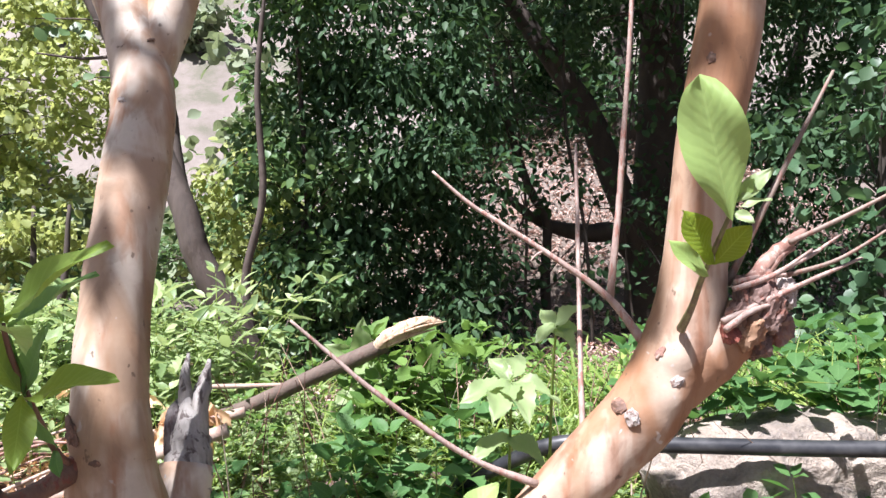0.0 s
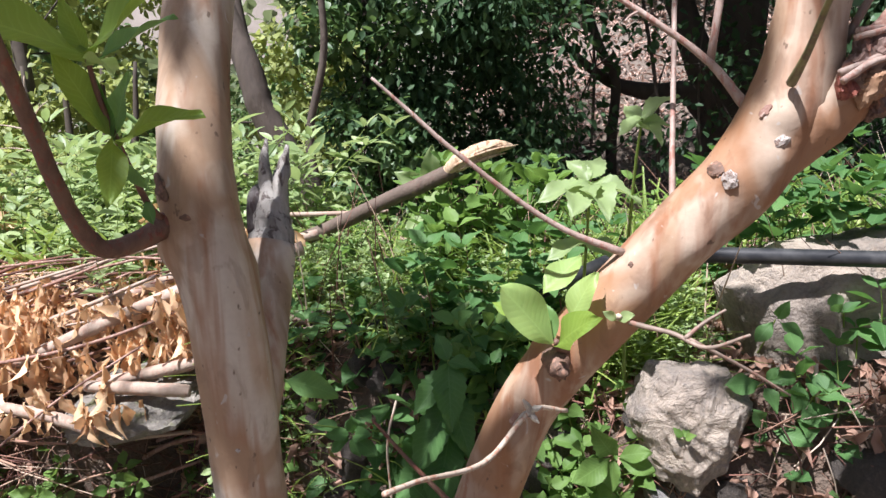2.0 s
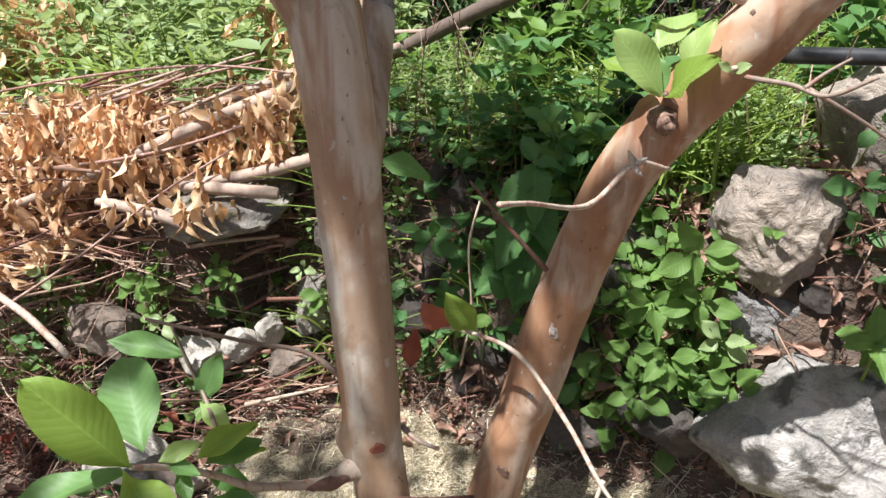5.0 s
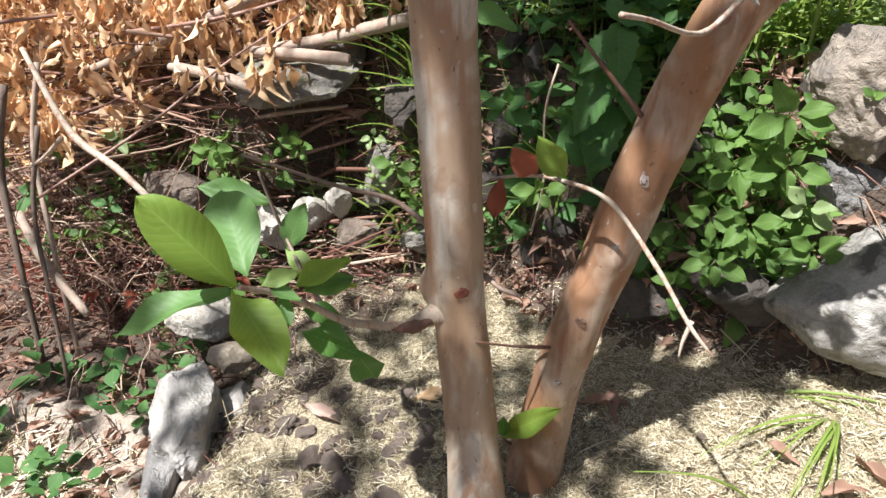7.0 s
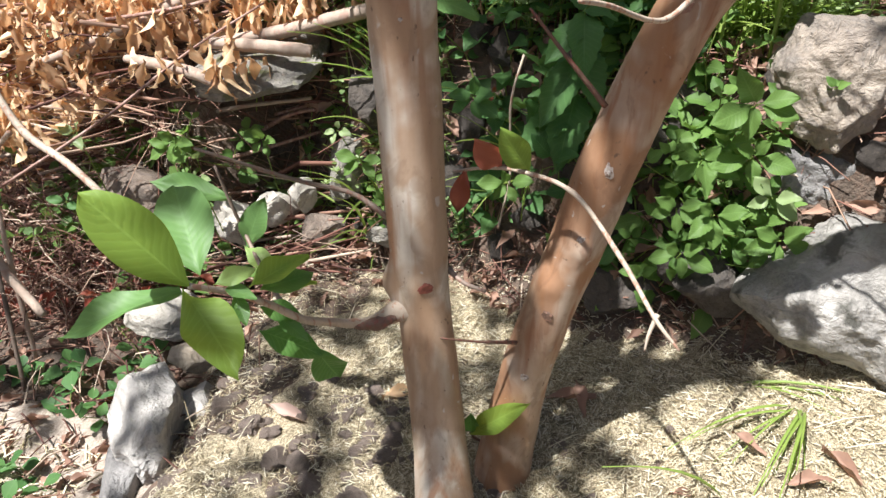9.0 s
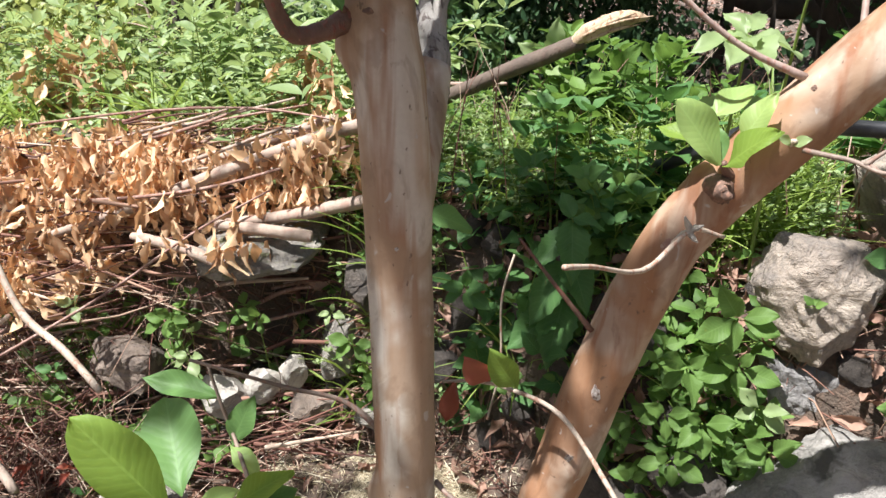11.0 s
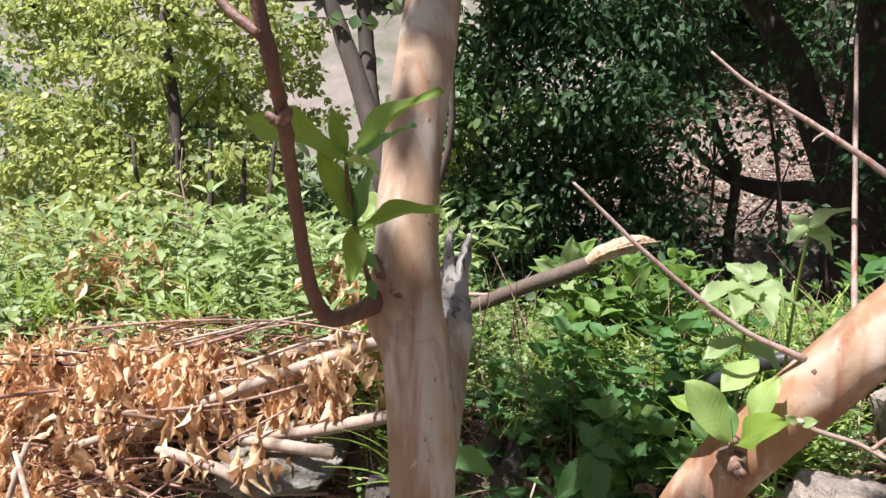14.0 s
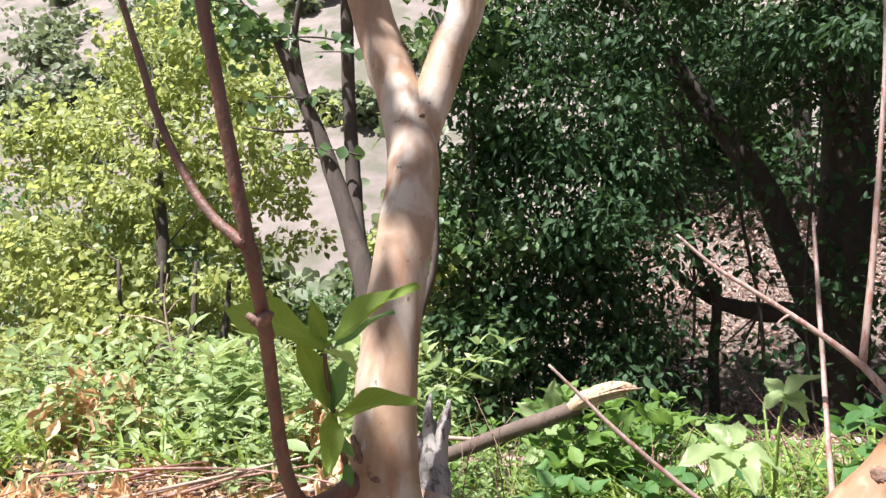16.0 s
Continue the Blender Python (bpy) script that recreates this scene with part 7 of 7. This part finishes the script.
for a, b in [((-2.585, 3.4, 0.88), (-2.88, 3.35, 0.93)), ((-2.56, 3.4, 0.77), (-2.86, 3.4, 0.80)), ((-2.60, 3.4, 0.94), (-2.51, 3.42, 1.04)), ((-2.54, 3.4, 0.68), (-2.40, 3.4, 0.74))]:
    under(put("twig", tube_mesh("twig", [a, (np.array(a) + np.array(b)) / 2 + (0, 0, 0.015), b], [0.005, 0.004, 0.002], 6, 4, 0.15), DRYTWIG), bare)
# forked tree
c = clumps(24, (-3.1, -1.0, 3.8, 4.8, 2.75, 3.8))
tree_of("forked_tree", (-1.2, 4.1, 0.0), [([(-1.20, 4.12, -0.2), (-1.27, 4.1, 0.15), (-1.37, 4.05, 0.48), (-1.585, 4.0, 0.965), (-1.66, 4.02, 1.22), (-1.93, 4.1, 1.88), (-2.12, 4.1, 2.3), (-2.34, 4.1, 2.75)], [0.13, 0.105, 0.09, 0.08, 0.075, 0.055, 0.05, 0.04]),
                                           ([(-1.66, 4.03, 1.18), (-1.74, 4.1, 1.5), (-1.81, 4.18, 1.85), (-1.87, 4.2, 2.4), (-1.91, 4.2, 3.2)], [0.055, 0.052, 0.05, 0.046, 0.04]),
                                           ([(-1.29, 4.1, 0.30), (-1.34, 4.1, 0.80), (-1.22, 4.1, 1.30), (-1.23, 4.1, 1.95), (-1.15, 4.1, 2.6)], [0.032, 0.026, 0.022, 0.018, 0.010]),
                                           ([(-2.12, 4.1, 2.3), (-2.2, 4.05, 2.75), (-2.1, 4.0, 3.2)], [0.03, 0.025, 0.015]),
                                           ([(-2.05, 4.1, 2.15), (-2.25, 4.05, 2.13), (-2.5, 4.0, 2.16)], [0.012, 0.009, 0.005])],
        GREYBARK, c, (0.15, 0.35), 45, (0.05, 0.10), MIDLEAF, "forked grey-brown tree with sparse round leaves", "tree", 0.2, (FAR_ROUND,), 14, 22)
# dark tree
def dense(x, y, z):
    if 0.15 < x < 1.75 and z < 2.6:
        return RNG.random() < 0.12
    if -0.5 < x < 1.7 and z > 2.6 and y > 5.7:
        return False
    return True


c = np.concatenate([clumps(20, (0.1, 1.7, 6.2, 6.6, 1.6, 3.4)), clumps(60, (-1.35, 2.6, 4.6, 5.6, 2.5, 4.4)), clumps(330, (-1.35, 3.9, 5.0, 6.6, -0.1, 4.6), dense), clumps(120, (-2.2, 5.0, 4.6, 6.6, 3.6, 6.0), lambda x, y, z: not (-0.7 < x < 1.7 and y > 5.4)), clumps(70, (-1.25, 0.2, 4.6, 5.4, -0.1, 2.6))])
def open_view(v):
    """The tree is hollow under its crown, where trunk and limbs stand free."""
    s = 6.0 / v[1]
    x, z = v[0] * s, 1.15 + (v[2] - 1.15) * s
    return not (0.12 < x < 1.95 and z < 2.75 + 0.3 * math.sin(x * 5)) or RNG.random() < 0.07


# The last clumps are added above the view to shade trunk and limbs.
c = np.concatenate([np.array([v for v in c if open_view(v)]), clumps(100, (-0.6, 2.3, 4.5, 5.6, 4.2, 5.7))])
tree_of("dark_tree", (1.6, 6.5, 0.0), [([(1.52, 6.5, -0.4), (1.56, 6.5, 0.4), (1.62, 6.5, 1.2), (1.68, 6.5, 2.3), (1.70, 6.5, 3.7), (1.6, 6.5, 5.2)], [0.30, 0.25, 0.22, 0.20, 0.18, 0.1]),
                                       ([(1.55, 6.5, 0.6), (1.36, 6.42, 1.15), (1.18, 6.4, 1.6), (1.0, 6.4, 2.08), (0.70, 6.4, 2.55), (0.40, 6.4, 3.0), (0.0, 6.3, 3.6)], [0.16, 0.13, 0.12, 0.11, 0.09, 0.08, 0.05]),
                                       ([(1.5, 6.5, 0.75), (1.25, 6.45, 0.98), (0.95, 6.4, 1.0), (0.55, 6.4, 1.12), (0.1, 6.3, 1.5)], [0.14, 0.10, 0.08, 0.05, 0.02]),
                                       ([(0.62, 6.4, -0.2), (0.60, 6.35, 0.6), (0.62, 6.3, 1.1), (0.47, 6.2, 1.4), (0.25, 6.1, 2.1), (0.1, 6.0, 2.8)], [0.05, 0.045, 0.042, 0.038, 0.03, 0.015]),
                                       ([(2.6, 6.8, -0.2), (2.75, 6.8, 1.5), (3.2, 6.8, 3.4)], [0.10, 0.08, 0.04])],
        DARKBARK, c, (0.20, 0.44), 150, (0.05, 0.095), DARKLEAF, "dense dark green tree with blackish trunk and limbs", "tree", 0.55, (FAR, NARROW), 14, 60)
c = clumps(80, (0.05, 1.85, 5.6, 6.1, 0.1, 2.9))
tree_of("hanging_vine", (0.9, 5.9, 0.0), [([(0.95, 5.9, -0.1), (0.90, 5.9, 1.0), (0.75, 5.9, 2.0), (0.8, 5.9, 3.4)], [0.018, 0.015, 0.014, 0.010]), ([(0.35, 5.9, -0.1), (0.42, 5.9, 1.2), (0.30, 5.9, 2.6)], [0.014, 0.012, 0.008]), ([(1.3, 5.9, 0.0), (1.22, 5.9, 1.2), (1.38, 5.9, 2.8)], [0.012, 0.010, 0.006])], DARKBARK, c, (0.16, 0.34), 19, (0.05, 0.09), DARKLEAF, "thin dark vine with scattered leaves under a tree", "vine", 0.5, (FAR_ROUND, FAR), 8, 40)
c = np.concatenate([clumps(34, (-1.55, -0.75, 4.5, 5.0, 0.0, 1.6)), clumps(24, (-1.6, -1.0, 4.6, 5.2, 1.4, 3.6))])
tree_of("sunlit_shrub", (-1.1, 4.9, 0.0), [([(-1.1, 4.9, -0.1), (-1.15, 4.9, 1.2), (-1.2, 4.9, 2.6)], [0.03, 0.025, 0.012])], GREYBARK, c, (0.14, 0.30), 70, (0.05, 0.09), MIDLEAF, "fresh green shrub at the edge of a dark tree", "bush", 0.3, (FAR, FAR_ROUND), 8, 24)
c = clumps(34, (-2.75, -1.8, 6.6, 7.6, 0.2, 1.9))
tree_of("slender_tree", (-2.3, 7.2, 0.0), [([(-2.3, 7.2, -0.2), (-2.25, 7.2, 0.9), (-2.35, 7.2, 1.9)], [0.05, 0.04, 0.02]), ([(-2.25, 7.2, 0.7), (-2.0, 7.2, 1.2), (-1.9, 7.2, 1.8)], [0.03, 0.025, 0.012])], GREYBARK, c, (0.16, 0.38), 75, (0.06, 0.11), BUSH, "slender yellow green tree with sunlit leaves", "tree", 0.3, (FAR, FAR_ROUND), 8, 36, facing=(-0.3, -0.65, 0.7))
c = clumps(46, (1.95, 3.4, 3.7, 4.6, 0.3, 2.9))
tree_of("climbing_vine", (2.4, 4.2, 0.0), [([(2.4, 4.2, -0.1), (2.35, 4.2, 1.2), (2.5, 4.2, 2.6)], [0.03, 0.025, 0.015])], DARKBARK, c, (0.2, 0.36), 60, (0.06, 0.11), VINELEAF, "dark green climbing vine with broad leaves", "vine", 0.5, (FAR_ROUND,), 8, 14)
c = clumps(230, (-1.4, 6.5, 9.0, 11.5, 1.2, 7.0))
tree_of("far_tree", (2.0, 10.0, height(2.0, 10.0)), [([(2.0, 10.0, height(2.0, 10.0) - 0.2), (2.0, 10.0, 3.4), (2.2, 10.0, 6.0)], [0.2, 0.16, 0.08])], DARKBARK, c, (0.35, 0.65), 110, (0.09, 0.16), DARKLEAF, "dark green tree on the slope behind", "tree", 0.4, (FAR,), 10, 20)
# round-leaved sprays on the forked tree
spray = empty("round_leaved_spray", (-2.0, 4.05, 2.3), "spray of round dark green leaves on a tree limb", "twig")
for k, (x, z, n) in enumerate([(-2.28, 2.33, 12), (-2.40, 2.75, 14), (-2.12, 2.72, 12), (-2.02, 1.98, 7), (-1.80, 2.6, 9)]):
    st = under(put("twig", tube_mesh("twig", [(x + 0.30, 4.08, z - 0.02), (x + 0.1, 4.04, z + 0.02), (x - 0.22, 4.0, z + 0.03)], [0.008, 0.006, 0.003], 6, 5), GREYBARK), spray)
    a = np.linspace(0, 1, n)
    p = np.stack([x + 0.28 - 0.5 * a, 4.06 - 0.06 * a, z + 0.02 + RNG.normal(0, 0.03, n)], 1)
    w = np.stack([RNG.normal(0, 0.5, n), RNG.normal(-0.3, 0.4, n), RNG.normal(-0.3, 0.6, n)], 1)
    q, t = frames_for(p, w, np.tile([0.0, -1.0, 0.4], (n, 1)) + RNG.normal(0, 0.4, (n, 3)), RNG.uniform(0.07, 0.11, n))
    for m in range(n):
        under(put("leaf", scatter_mesh("leaf", [ROUND], q[m : m + 1], t[m : m + 1]), MIDLEAF), st)
# middle distance between bush and tree
c = clumps(110, (-4.6, -0.9, 7.0, 9.5, -0.2, 2.2), lambda x, y, z: z < 1.5 + 0.6 * math.sin(x * 2))
tree_of("far_bush", (-2.6, 8.0, -0.2), [([(-2.6, 8.0, -0.3), (-2.6, 8.0, 0.8), (-2.5, 8.0, 1.6)], [0.06, 0.05, 0.02])], GREYBARK, c, (0.2, 0.5), 90, (0.06, 0.12), MIDLEAF, "sunlit green bushes beyond the tree", "bush", 0.3, (FAR,), twigs=20)
for k in range(60):
    y = RNG.uniform(11, 42)
    x = -y * RNG.uniform(0.22, 1.1) if k % 5 else RNG.uniform(0, 14)
    s = RNG.uniform(0.5, 1.6)
    c = np.array((x, y, height(x, y) + s * 0.6)) + RNG.normal(0, 0.5, (10, 3)) * s
    tree_of("hill_bush", (x, y, height(x, y)), [([(x, y, height(x, y) - 0.2), (x, y, height(x, y) + s * 0.5), (x, y, height(x, y) + s)], [0.08, 0.06, 0.03])], GREYBARK, c, (0.4 * s, 0.8 * s), 60, (0.2, 0.4), FARLEAF, "green bush on the dry hillside, paled for haze", "bush", 0.2, (FAR_ROUND,), 6)
